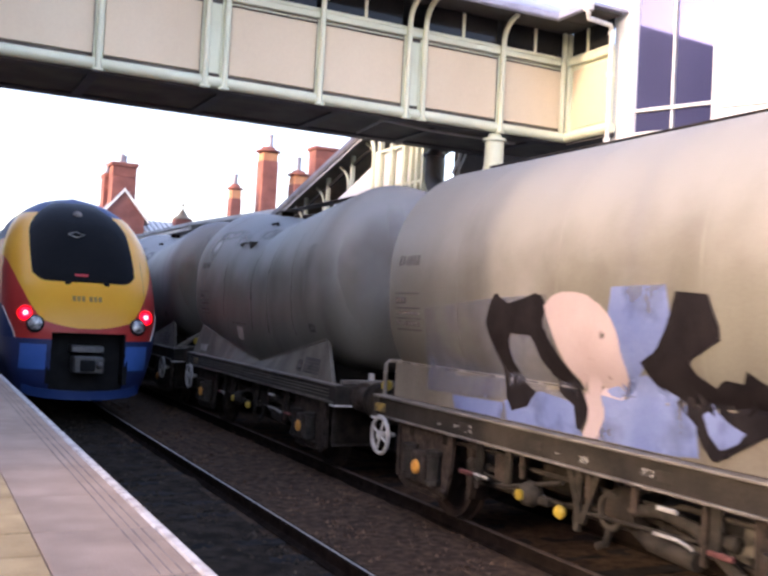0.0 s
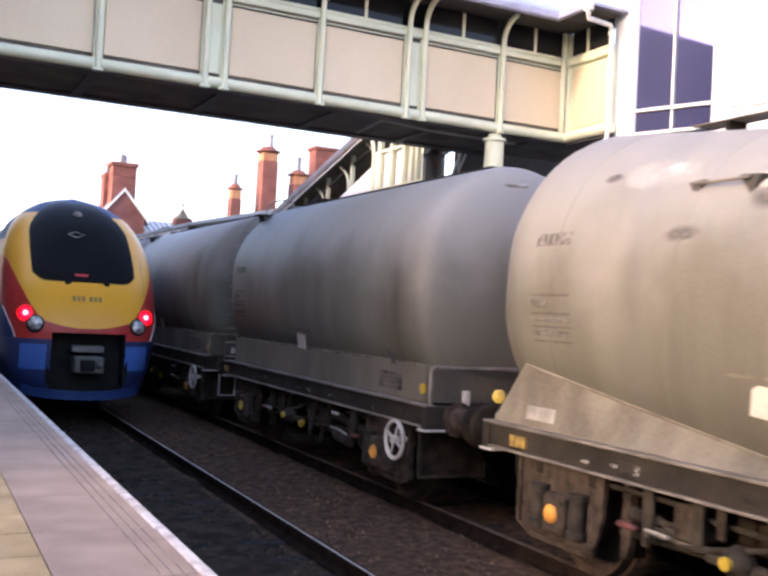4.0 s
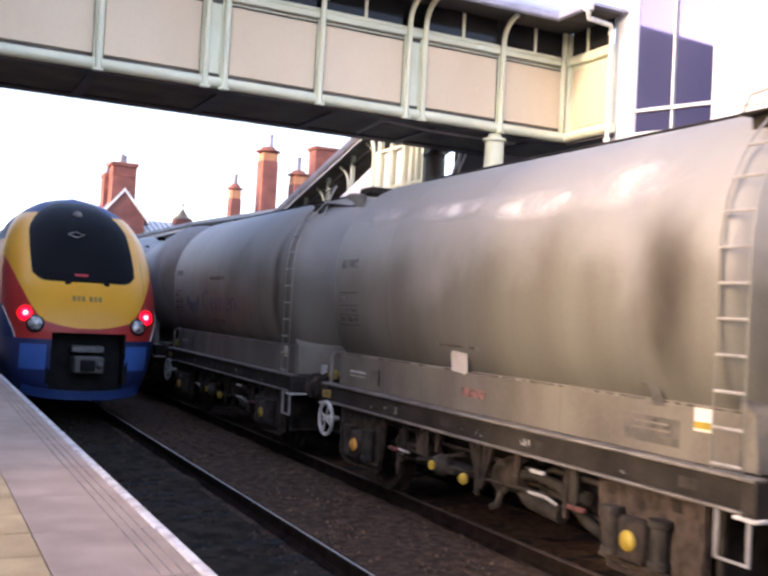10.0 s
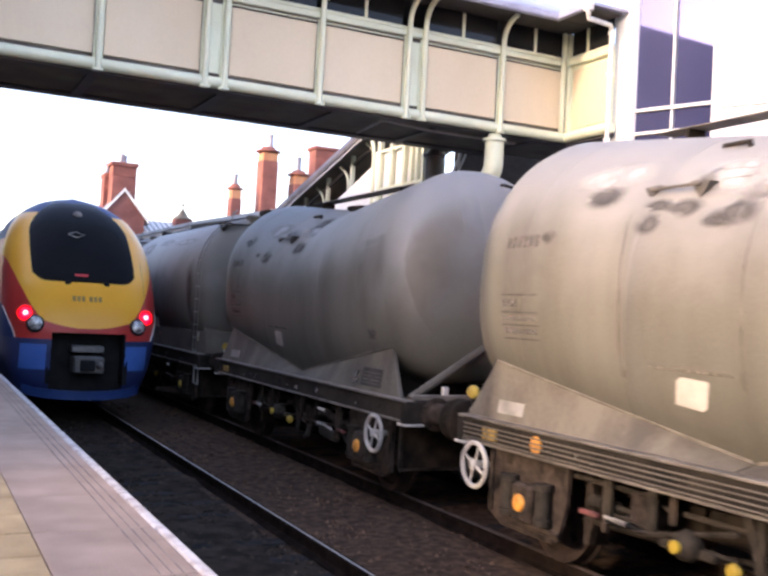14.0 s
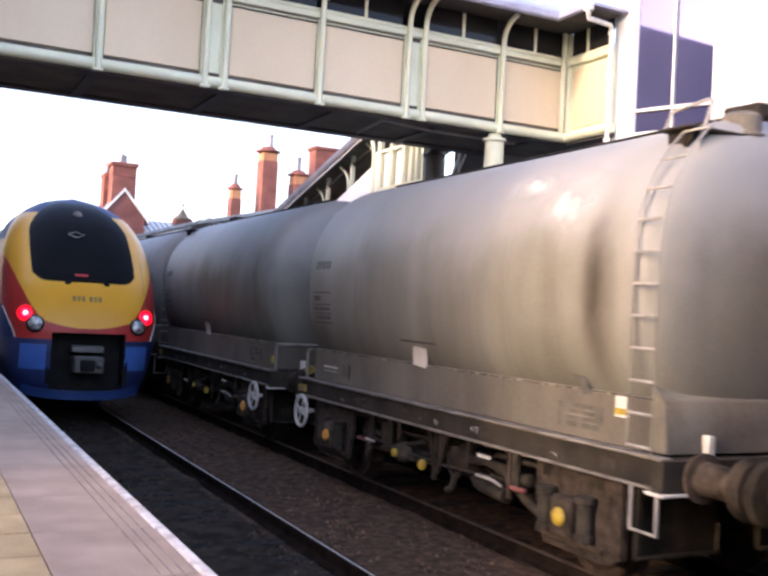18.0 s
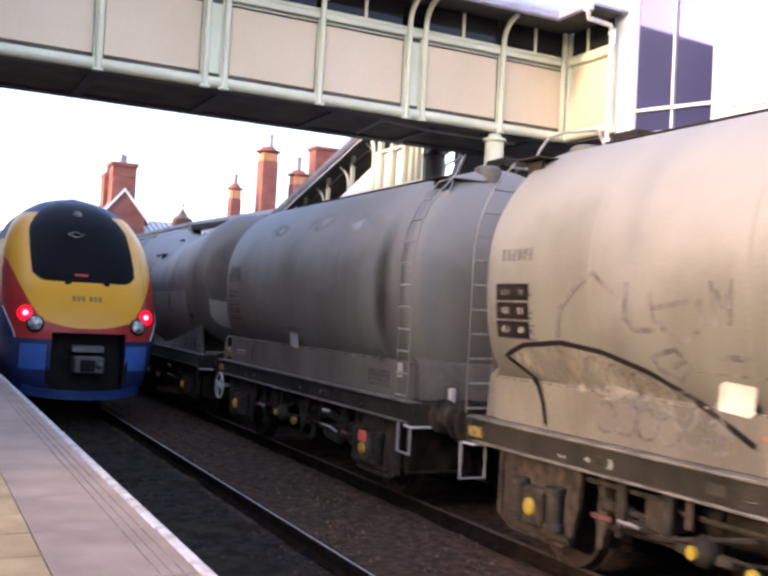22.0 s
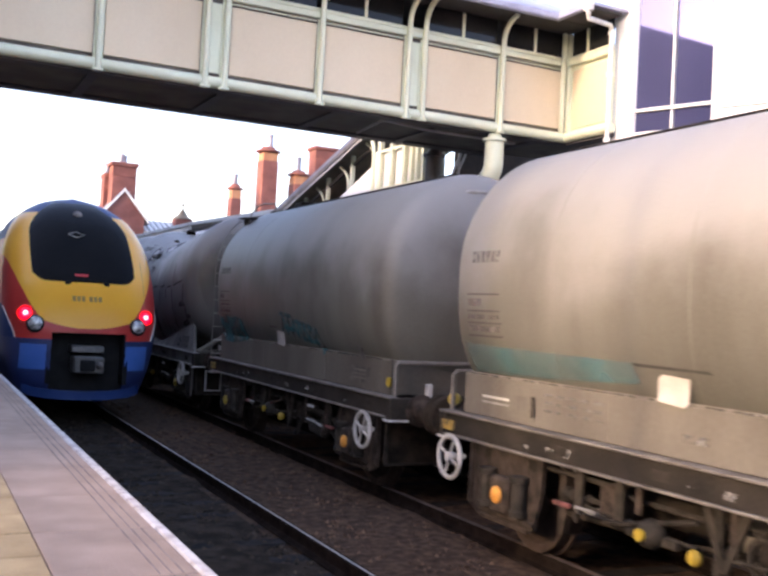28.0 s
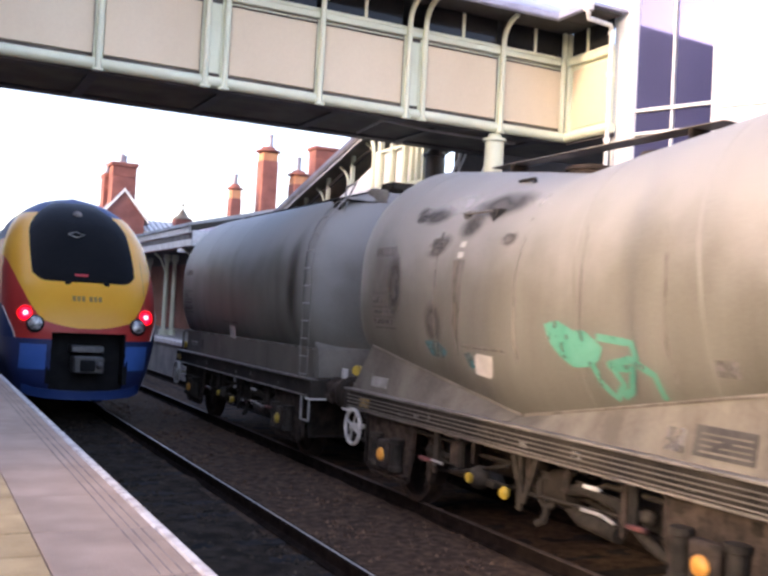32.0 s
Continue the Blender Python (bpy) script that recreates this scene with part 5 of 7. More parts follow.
            part("axle_cap", lathe(bm_new(), (x + sx * 0.15, ya, 0.55), (sx, 0, 0), [(0, 0.08), (0.02, 0.076), (0.035, 0.055), (0.04, 0.0)], 16), M["orange"] if (s * F > 0 or v) and not pale else M["yellowp"], ab, "bright orange axle cap")
    # brake gear between the axles
    x = -0.95
    part("air_reservoir", lathe(bm_new(), (-0.55, 0.3, 0.72), (0, 1, 0), [(0, 0.02), (0.03, 0.14), (0.08, 0.18), (0.9, 0.18), (0.95, 0.14), (0.98, 0.02)], 18), M["gear"], w)
    part("brake_cylinder", lathe(bm_new(), (x, -0.95, 0.70), (0, 1, 0), [(0, 0.05), (0.2, 0.06), (0.22, 0.16), (0.55, 0.16), (0.6, 0.08)], 16), M["gear"], w)
    part("brake_rod", tube(bm_new(), [(x, -2.0, 0.50), (x, -0.7, 0.68), (x, 0.4, 0.55), (x, 1.95, 0.50)], 0.025, 8), M["gear"], w)
    part("brake_lever", bevel(box(bm_new(), x - 0.16, x - 0.12, -0.08, 0.0, 0.42, 0.96), 0.01), M["dusty"], w)
    part("brake_handle", tube(bm_new(), [(x - 0.2, 0.1, 0.80), (x - 0.2, 0.9, 0.62), (x - 0.2, 1.1, 0.60)], 0.02, 6), M["dusty"], w)
    part("discharge_pipe", tube(bm_new(), [(-0.3, -0.3, 1.1), (-0.5, -0.35, 0.75), (-0.9, -0.5, 0.58), (-1.05, -0.9, 0.52), (-1.08, -1.4, 0.50)], 0.07, 10), M["dusty"], w, "grey discharge pipe under the tank")
    dv = part("discharge_valve", lathe(bm_new(), (-1.10, 0.55, 0.62), (-1, 0, 0), [(0, 0.1), (0.05, 0.12), (0.12, 0.1), (0.16, 0.05)], 14), M["dusty"], w)
    part("valve_cap", lathe(bm_new(), (-1.265, 0.55, 0.62), (-1, 0, 0), [(0, 0.048), (0.03, 0.048), (0.035, 0.0)], 12), M["yellowp"], dv, "dull yellow valve cap")
    part("valve_bracket", bevel(box(bm_new(), -1.16, -1.08, 0.30, 0.85, 0.55, 0.62), 0.01), M["dusty"], w)
    part("vee_hanger", prism(bm_new(), [(-0.35, 0.96), (-0.15, 0.5), (-0.08, 0.5), (0.12, 0.96), (0.04, 0.96), (-0.115, 0.58), (-0.27, 0.96)], "x", -1.12, -1.09), M["dusty"], w)
    part("valve_ring", torus(bm_new(), (-1.06, -0.42, 0.66), (1, 0, 0), 0.13, 0.03, 18, 8), M["dusty"], w, "dusty round valve flange")
    part("valve_stem", tube(bm_new(), [(-1.06, -0.42, 0.53), (-1.08, -0.40, 0.40), (-1.08, -0.30, 0.36)], 0.035, 8), M["dusty"], w)
    part("ball_valve", lathe(bm_new(), (-1.12, 0.12, 0.55), (-1, 0, 0), [(0, 0.045), (0.04, 0.062), (0.07, 0.045), (0.08, 0.0)], 14), M["yellowp"], w, "dull yellow valve cap")
    part("outlet_pipe", tube(bm_new(), [(-1.05, -0.55, 0.70), (-1.08, -1.0, 0.78), (-1.08, -1.35, 0.74), (-1.06, -1.75, 0.50), (-1.05, -1.95, 0.44)], 0.05, 10), M["dusty"], w, "dusty curved outlet pipe")
    for y in (-1.6, 0.95, 1.45):
        part("hanger_bracket", bevel(box(bm_new(), -1.15, -1.11, y - 0.05, y + 0.05, 0.62, 0.965), 0.01), M["dusty"], w)
    for y in (-3.0, -1.2, 0.4, 1.6):
        part("solebar_plate", bevel(box(bm_new(), -1.242, -1.236, y - 0.09, y + 0.09, 1.04, 1.12), 0.002), M["dusty"], w)
    for q, y in enumerate((2.1, 1.75, 1.55, 0.1, -0.25, -1.0, -2.3)):
        part("chalk_mark", bevel(box(bm_new(), -1.2385, -1.2355, y - 0.05 - 0.02 * (q % 3), y + 0.05, 1.03 + 0.02 * (q % 2), 1.06 + 0.025 * (q % 3)), 0.001), M["chalk"], w, "rubbed pale stencil mark")
    part("release_pull", bevel(box(bm_new(), -1.27, -1.24, -1.35, -1.15, 0.84, 0.87), 0.004), M["whitewheel"], w)
    for s in (-1, 1):
        part("release_handle", tube(bm_new(), [(-1.16, s * 1.42, 0.60), (-1.24, s * 1.36, 0.66), (-1.25, s * 1.12, 0.66)], 0.016, 6), M["rung"], w, "pale release handle")
        part("brake_hanger", bevel(prism(bm_new(), [(s * 1.86, 0.95), (s * 1.80, 0.55), (s * 1.86, 0.30), (s * 1.93, 0.30), (s * 1.92, 0.95)], "x", -0.98, -0.90), 0.008), M["guard"], w)
        part("brake_block", bevel(box(bm_new(), -0.93, -0.72, s * 1.90, s * 1.97, 0.28, 0.62), 0.012), M["rust"], w, "rusty brake block")
        sb = part("slack_adjuster", lathe(bm_new(), (-1.05, s * 1.75, 0.70), (0, -s, 0), [(0, 0.03), (0.02, 0.06), (0.10, 0.06), (0.11, 0.045), (0.34, 0.045), (0.36, 0.025), (0.55, 0.02)], 12), M["dusty"], w)
        for q in range(3):
            part("collar", lathe(bm_new(), (-1.05, s * (1.60 - 0.07 * q), 0.70), (0, -s, 0), [(0, 0.046), (0.0, 0.06), (0.02, 0.06), (0.02, 0.046)], 12), M["frame"], sb)
        part("lever_link", bevel(box(bm_new(), -1.14, -1.10, s * 1.46, s * 1.52, 0.50, 0.93), 0.008), M["guard"], w)
        part("tripping_lever", bevel(box(bm_new(), -1.17, -1.12, s * 1.55, s * 1.78, 0.60, 0.64), 0.01), M["redgrime"], w, "grimy red tripping lever")
        part("pull_rod", tube(bm_new(), [(-1.10, s * 0.15, 0.60), (-1.12, s * 0.80, 0.63), (-1.10, s * 1.48, 0.66)], 0.016, 6), M["dusty"], w)
    for y in (-0.75, -0.2, 0.75):
        part("pipe_clip", bevel(box(bm_new(), -1.13, -1.10, y - 0.035, y + 0.035, 0.72, 0.96), 0.006), M["guard"], w)
    part("main_pipe", tube(bm_new(), [(-1.07, -2.9, 0.86), (-1.07, -1.2, 0.86), (-1.02, -1.05, 0.80), (-1.02, 0.9, 0.80), (-1.07, 1.05, 0.87), (-1.07, 2.9, 0.87)], 0.022, 8), M["dusty"], w, "dusty air pipe along the frame")
    part("distributor", bevel(box(bm_new(), -1.12, -0.86, 1.00, 1.22, 0.62, 0.88), 0.02), M["guard"], w, "grimy brake distributor valve")
    # hand brake wheel
    c = Vector((-1.33, (3.15 if v else 3.25) if F > 0 else (-3.0 if v else -3.06), 0.775))
    bm = torus(bm_new(), c, (1, 0, 0), 0.205, 0.024, 28, 8)
    hw = part("handwheel", bm, M["whitewheel"], w, "white-painted hand brake wheel")
    for k in range(4):
        a = 0.4 + 2 * math.pi * k / 4
        part("spoke", tube(bm_new(), [c, c + Vector((0, math.cos(a), math.sin(a))) * 0.205], 0.015, 6), M["whitewheel"], hw)
    part("hub", lathe(bm_new(), c + Vector((-0.04, 0, 0)), (1, 0, 0), [(0, 0.03), (0.01, 0.05), (0.06, 0.05), (0.22, 0.025)], 12), M["whitewheel"], hw)
    # ladder, steps and rails at the other end
    if not v:
        # at the leading end it stands along the flank, at the trailing end across the corner
        def rail_at(q, z):
            lean = R_S - full(max(0.0, z - Z_S - 0.1))
            if F > 0:
                return (-1.30 + lean, -3.27 - 0.27 * q, z)
            return (-1.235 + 0.28 * q + lean * 0.9, 3.66, z)
        ld = part("ladder", tube(bm_new(), [rail_at(0, z) for z in (1.22, 2.8, 3.1, 3.35, 3.55, 3.75)], 0.010, 6), tank, w, "dusty grey steel end ladder")
        part("stile", tube(bm_new(), [rail_at(1, z) for z in (1.22, 2.8, 3.1, 3.35, 3.55, 3.75)], 0.010, 6), tank, ld)
        for k in range(11):
            z = 1.27 + 0.243 * k
            part("rung", tube(bm_new(), [rail_at(0, z), rail_at(1, z)], 0.012, 6), M["rung"], ld, "pale worn rung")
        if F > 0:
            bm = tube(bm_new(), [(-1.25, -3.29, 0.96), (-1.25, -3.29, 0.64), (-1.25, -3.57, 0.64), (-1.25, -3.57, 0.96)], 0.018, 6)
        else:
            bm = tube(bm_new(), [(-1.34, 3.55, 0.96), (-1.34, 3.55, 0.60), (-1.06, 3.55, 0.60), (-1.06, 3.55, 0.96)], 0.018, 6)
        part("stirrup_step", bm, M["rung"], w, "white stirrup step below the headstock")
    for s in (-1, 1):
        e = s * (HALF - 0.08)
        if not v:
            if s == F:
                bm = tube(bm_new(), [(-1.16, e, 1.20), (-1.16, e, 1.56), (-1.13, e, 1.60), (1.13, e, 1.60), (1.16, e, 1.56), (1.16, e, 1.2)], 0.026, 8)
                part("end_rail", bm, M["flange"], w, "pale tubular end rail")
                part("end_panel", bevel(box(bm_new(), -1.10, 1.10, s * 3.345, s * 3.40, 1.212, 1.62), 0.01), M["skirt"], w)
            else:
                part("end_apron", bevel(prism(bm_new(), [(s * 3.345, 1.212), (s * 3.50, 1.212), (s * 3.46, 1.62), (s * 3.30, 1.72)], "x", -1.11, 1.11), 0.012), M["gusset"], w, "dusty apron plate below the barrel end")
        part("rail_stub", bevel(box(bm_new(), -0.75, -0.68, e - 0.035, e + 0.035, 1.20, 1.36), 0.008), M["label"], w)
    if v or F > 0:
        lz = 1.42 if v else 1.31
        tl = part("tail_lamp", lathe(bm_new(), (-1.10, 3.60, lz), (-0.75, -0.66, 0), [(-0.08, 0.045), (-0.06, 0.06), (0.0, 0.068), (0.02, 0.062), (0.03, 0.0)], 16), M["yellowp"], w, "yellow round lamp on a bracket")
        part("lamp_bracket", tube(bm_new(), [(-1.08, 3.62, lz - 0.04), (-1.08, 3.62, 1.19)], 0.018, 8), M["frame"], tl)
    else:
        part("reflector", lathe(bm_new(), (-1.12, -3.30, 1.36), (-1, 0, 0), [(0, 0.06), (0.025, 0.06), (0.03, 0.0)], 14), M["yellowp"], w, "yellow lamp disc on the skirt")
    py = 2.92 if v else 3.33
    part("end_plate", bevel(box(bm_new(), -1.262, -1.236, py, py + 0.23, 1.02, 1.12), 0.004), M["end_y"], w, "scuffed yellow end plate")
    # sides below the barrel
    if v:
        for sx in (-1, 1):
            for s in (-1, 1):
                rings = []
                for q in range(9):
                    y = s * (0.01 + 3.04 * q / 8)
                    zt = gusset_top(y)
                    xt = -barrel_side(True, y, zt, 0.01)
                    rings.append([(sx * 1.17, y, 1.213), (sx * xt, y, zt), (sx * (xt - 0.05), y, zt - 0.01), (sx * 1.11, y, 1.213)])
                rings.append([(sx * 1.17, s * 3.42, 1.213), (sx * 1.165, s * 3.41, 1.235), (sx * 1.12, s * 3.41, 1.235), (sx * 1.11, s * 3.42, 1.213)])
                gs = part("gusset", ring_join(bm_new(), rings), plate, w, "pale cement-splashed cradle plate" if pale else "dusty triangular cradle plate")
                bead = [(sx * (-barrel_side(True, y, gusset_top(y), 0.014)), y, gusset_top(y) + 0.004) for y in (s * (0.03 + 3.0 * q / 10) for q in range(11))]
                part("weld_bead", tube(bm_new(), bead, 0.014, 6), lip, gs)

        def on_gusset(name, y0, y1, z0, z1, material, label="", off=0.01):
            def at(y, z, o):
                zt = gusset_top(y)
                xt = barrel_side(True, y, zt, 0.01)
                return (-1.17 + (xt + 1.17) * (z - 1.213) / (zt - 1.213) - o, y, z)
            bm = bm_new()
            ring_join(bm, [[at(y0, z0, o), at(y1, z0, o), at(y1, z1, o), at(y0, z1, o)] for o in (off, off - 0.006)])
            return part(name, bm, material, w, label)
        on_gusset("data_panel", -2.93, -2.36, 1.27, 1.49, M["board"], "dark data panel on the cradle plate")
        for k in range(4):
            on_gusset("lettering", -2.90, -2.42, 1.30 + 0.042 * k, 1.315 + 0.042 * k, M["skirt"], "", 0.013)
        on_gusset("stencil", -2.26, -2.08, 1.27, 1.44, M["mark"])
        on_gusset("maker_plate", 2.5, 2.9, 1.28, 1.40, M["rung"], "dull maker's plate")
        for s in (-1, 1):
            part("cradle", prism(bm_new(), [(-0.95, 1.19), (0.95, 1.19), (0.95, 1.45), (0.5, 1.40), (-0.5, 1.40), (-0.95, 1.45)], "y", s * 2.6, s * 2.75), M["frame"], w)
        part("end_brace", tube(bm_new(), [(-1.15, F * 3.5, 1.22), (-0.5, F * 3.48, 1.62), (-0.1, F * 3.46, 1.86)], 0.05, 8), M["skirt"], w)
        for s in (-1, 1):
            part("end_bar", bevel(box(bm_new(), -1.15, 1.15, s * 3.50, s * 3.58, 1.213, 1.27), 0.008), M["flange"], w)
        for k in range(4):
            part("side_rib", bevel(box(bm_new(), -1.285, -1.275, -3.45, 3.45, 1.005 + k * 0.042, 1.018 + k * 0.042), 0.003), M["skirt"], w) if F > 0 else None
    else:
        for sx in (-1, 1):
            part("skirt", prism(bm_new(), [(sx * 1.05, 1.213), (sx * 1.12, 1.213), (sx * 1.12, 1.60), (sx * 1.08, 1.625), (sx * 0.95, 1.60)], "y", -3.34, 3.34), M["skirt"], w, "dusty cream side skirt")
            part("skirt_joint", tube(bm_new(), [(sx * 1.118, -3.33, 1.612), (sx * 1.118, 3.33, 1.612)], 0.008, 6), M["smut"], w, "dark joint along the top of the skirt")
            for y in (-1.35, 1.15):
                part("skirt_seam", box(bm_new(), sx * 1.119, sx * 1.1225, y - 0.006, y + 0.006, 1.22, 1.595), M["skirt"], w)
    # roof fittings
    if v:
        part("walkway", bevel(box(bm_new(), -0.12, 0.12, -1.5, 2.1, 3.945, 3.957), 0.004), M["flange"], w, "dark roof walkway plank")
        for y in (-1.1, 1.7):
            part("walkway_leg", bevel(box(bm_new(), -0.11, 0.11, y - 0.02, y + 0.02, 3.60, 3.944), 0.005), M["gear"], w)
        for y, zz in ((-0.6, 0.0), (0.55, 0.0)):
            zt = barrel_centre(True, y) + R_V - 0.03
            ht = part("hatch", lathe(bm_new(), (0.12, y, zt), (0, 0, 1), [(0, 0.24), (0.07, 0.24), (0.07, 0.27), (0.11, 0.26), (0.13, 0.16), (0.14, 0.0)], 20), M["guard"], w, "round filling hatch")
        part("lifting_lug", tube(bm_new(), [(-0.55, 0.5, 3.4), (-0.62, 0.5, 3.6), (-0.62, 0.75, 3.6), (-0.55, 0.75, 3.4)], 0.025, 6), M["frame"], w)
        for ya, yb in ((1.1, 0.95), (0.42, 0.62)):
            part("bracket_ear", prism(bm_new(), [(ya, 3.25), (yb, 3.26), ((ya + yb) / 2, 3.12)], "x", -1.08, -0.92), M["ear"], w, "dark triangular bracket")
        part("bracket_bar", tube(bm_new(), [(-1.10, 1.02, 3.23), (-1.10, 0.5, 3.23)], 0.014, 6), M["flange"], w)
    else:
        part("walkway", bevel(box(bm_new(), -0.19, 0.19, -3.0, 3.0, 3.940, 3.956), 0.006), M["frame"], w, "dark roof walkway plank")
        for y in (-2.4, 0, 2.4):
            part("walkway_leg", bevel(box(bm_new(), -0.2, 0.2, y - 0.02, y + 0.02, 3.85, 3.944), 0.005), M["gear"], w)
        for y in (-1.3, 1.2):
            part("hatch", lathe(bm_new(), (0.42, y, 3.80), (0, 0, 1), [(0, 0.2), (0.12, 0.2), (0.12, 0.23), (0.16, 0.2), (0.17, 0.0)], 16), M["frame"], w, "round filling hatch")
        part("top_landing", bevel(box(bm_new(), -0.92, 0.34, -F * 3.06, -F * 3.42, 3.725, 3.745), 0.006), M["frame"], w, "steel landing at the ladder head")
        for q in (-0.82, 0.24):
            part("landing_bracket", prism(bm_new(), [(-F * 3.10, 3.724), (-F * 3.40, 3.724), (-F * 3.36, 3.66), (-F * 3.14, 3.36)], "x", q - 0.012, q + 0.012), M["frame"], w)
        part("valve_housing", lathe(bm_new(), (-0.20, -F * 3.26, 3.746), (0, 0, 1), [(0, 0.19), (0.02, 0.19), (0.03, 0.165), (0.17, 0.16), (0.20, 0.12), (0.205, 0.0)], 18), M["gusset"], w, "dusty round housing on the landing")
        part("landing_hoop", tube(bm_new(), [(0.30, -F * 3.40, 3.746), (0.30, -F * 3.40, 3.98), (0.30, -F * 3.10, 3.98), (0.30, -F * 3.10, 3.746)], 0.014, 6), M["rung"], w)
        part("grab_rail", tube(bm_new(), [(-0.80, -F * 3.36, 3.50), (-0.68, -F * 3.38, 3.86), (-0.60, -F * 3.34, 3.99), (-0.52, -F * 3.2, 4.03), (-0.48, -F * 2.75, 4.0), (-0.46, -F * 2.65, 3.84)], 0.015, 8), M["rung"], w, "dull tubular grab rail")
        part("vent_box", bevel(box(bm_new(), 0.05, 0.45, -F * 2.8, -F * 3.2, 3.986, 4.10), 0.02), M["frame"], w)
        part("pipe_stub", lathe(bm_new(), (-0.36, F * 3.30, 3.60), (0, F, 0.3), [(0.0, 0.085), (0.10, 0.08), (0.12, 0.0)], 14), M["gear"], w, "round pipe stub high on the end")
        part("vent_pipe", tube(bm_new(), [(-0.34, F * 3.40, 3.66), (-0.22, F * 3.45, 3.68), (0.02, F * 3.45, 3.69)], 0.024, 8), M["rung"], w, "pale vent pipe")
    # the barrel sits a little towards the rear of the underframe
    for c in w.children:
        if c.name.split(".")[0] not in UNDERFRAME:
            c.location.y = 0.14 if v else 0.04
    return w


def patch(name, parent, v, poly, material, label="", off=0.008, step=0.05):
    """A painted shape on the near flank: an outline in (y, z), filled in narrow upright strips that follow the curve."""
    bm = bm_new()
    ys = [p[0] for p in poly]
    y = min(ys)
    n = max(2, int((max(ys) - y) / step))
    dy = (max(ys) - y) / n
    made = {}

    def vert(yy, zz):
        key = (round(yy, 4), round(zz, 4))
        if key not in made:
            made[key] = bm.verts.new((barrel_side(v, yy, zz, off), yy, zz))
        return made[key]

    def cuts(yc):
        zs = []
        for (a, za), (b, zb) in zip(poly, poly[1:] + poly[:1]):
            if (a <= yc) != (b <= yc):
                zs.append(za + (zb - za) * (yc - a) / (b - a))
        return sorted(zs)
    for k in range(n):
        ya, yb = y + k * dy, y + (k + 1) * dy
        zs = cuts((ya + yb) / 2)
        ca, cb = cuts(ya + (dy * 0.03 if k == 0 else 0)), cuts(yb - (dy * 0.03 if k == n - 1 else 0))
        for q in range(0, len(zs) - 1, 2):
            la, ha = (ca[q], ca[q + 1]) if len(ca) == len(zs) else (zs[q], zs[q + 1])
            lb, hb2 = (cb[q], cb[q + 1]) if len(cb) == len(zs) else (zs[q], zs[q + 1])
            m = max(1, int((max(p[1] for p in poly) - min(p[1] for p in poly)) / 0.09))
            for i in range(m):
                pts = [(ya, la + (ha - la) * i / m), (yb, lb + (hb2 - lb) * i / m), (yb, lb + (hb2 - lb) * (i + 1) / m), (ya, la + (ha - la) * (i + 1) / m)]
                vs = []
                for p in pts:
                    q2 = vert(*p)
                    if q2 not in vs:
                        vs.append(q2)
                if len(vs) > 2:
                    try:
                        bm.faces.new(vs)
                    except ValueError:
                        pass
    return part(name, bm, material, parent, label)


def stroke(name, parent, v, pts, width, material, label="", off=0.012):
    """A painted line on the near flank through (y, z) points."""
    bm = bm_new()
    fine = []
    for (a, b), (c, d) in zip(pts, pts[1:]):
        m = max(1, int(math.hypot(c - a, d - b) / 0.06))
        fine += [(a + (c - a) * i / m, b + (d - b) * i / m) for i in range(m)]
    fine.append(pts[-1])
    row = []
    for i, (y, z) in enumerate(fine):
        (a, b), (c, d) = fine[max(i - 1, 0)], fine[min(i + 1, len(fine) - 1)]
        k = math.hypot(c - a, d - b) or 1
        ny, nz = -(d - b) / k * width / 2, (c - a) / k * width / 2
        row.append([bm.verts.new((barrel_side(v, y + s * ny, z + s * nz, off), y + s * ny, z + s * nz)) for s in (-1, 1)])
    for a, b in zip(row, row[1:]):
        bm.faces.new((a[0], a[1], b[1], b[0]))
    return part(name, bm, material, parent, label)


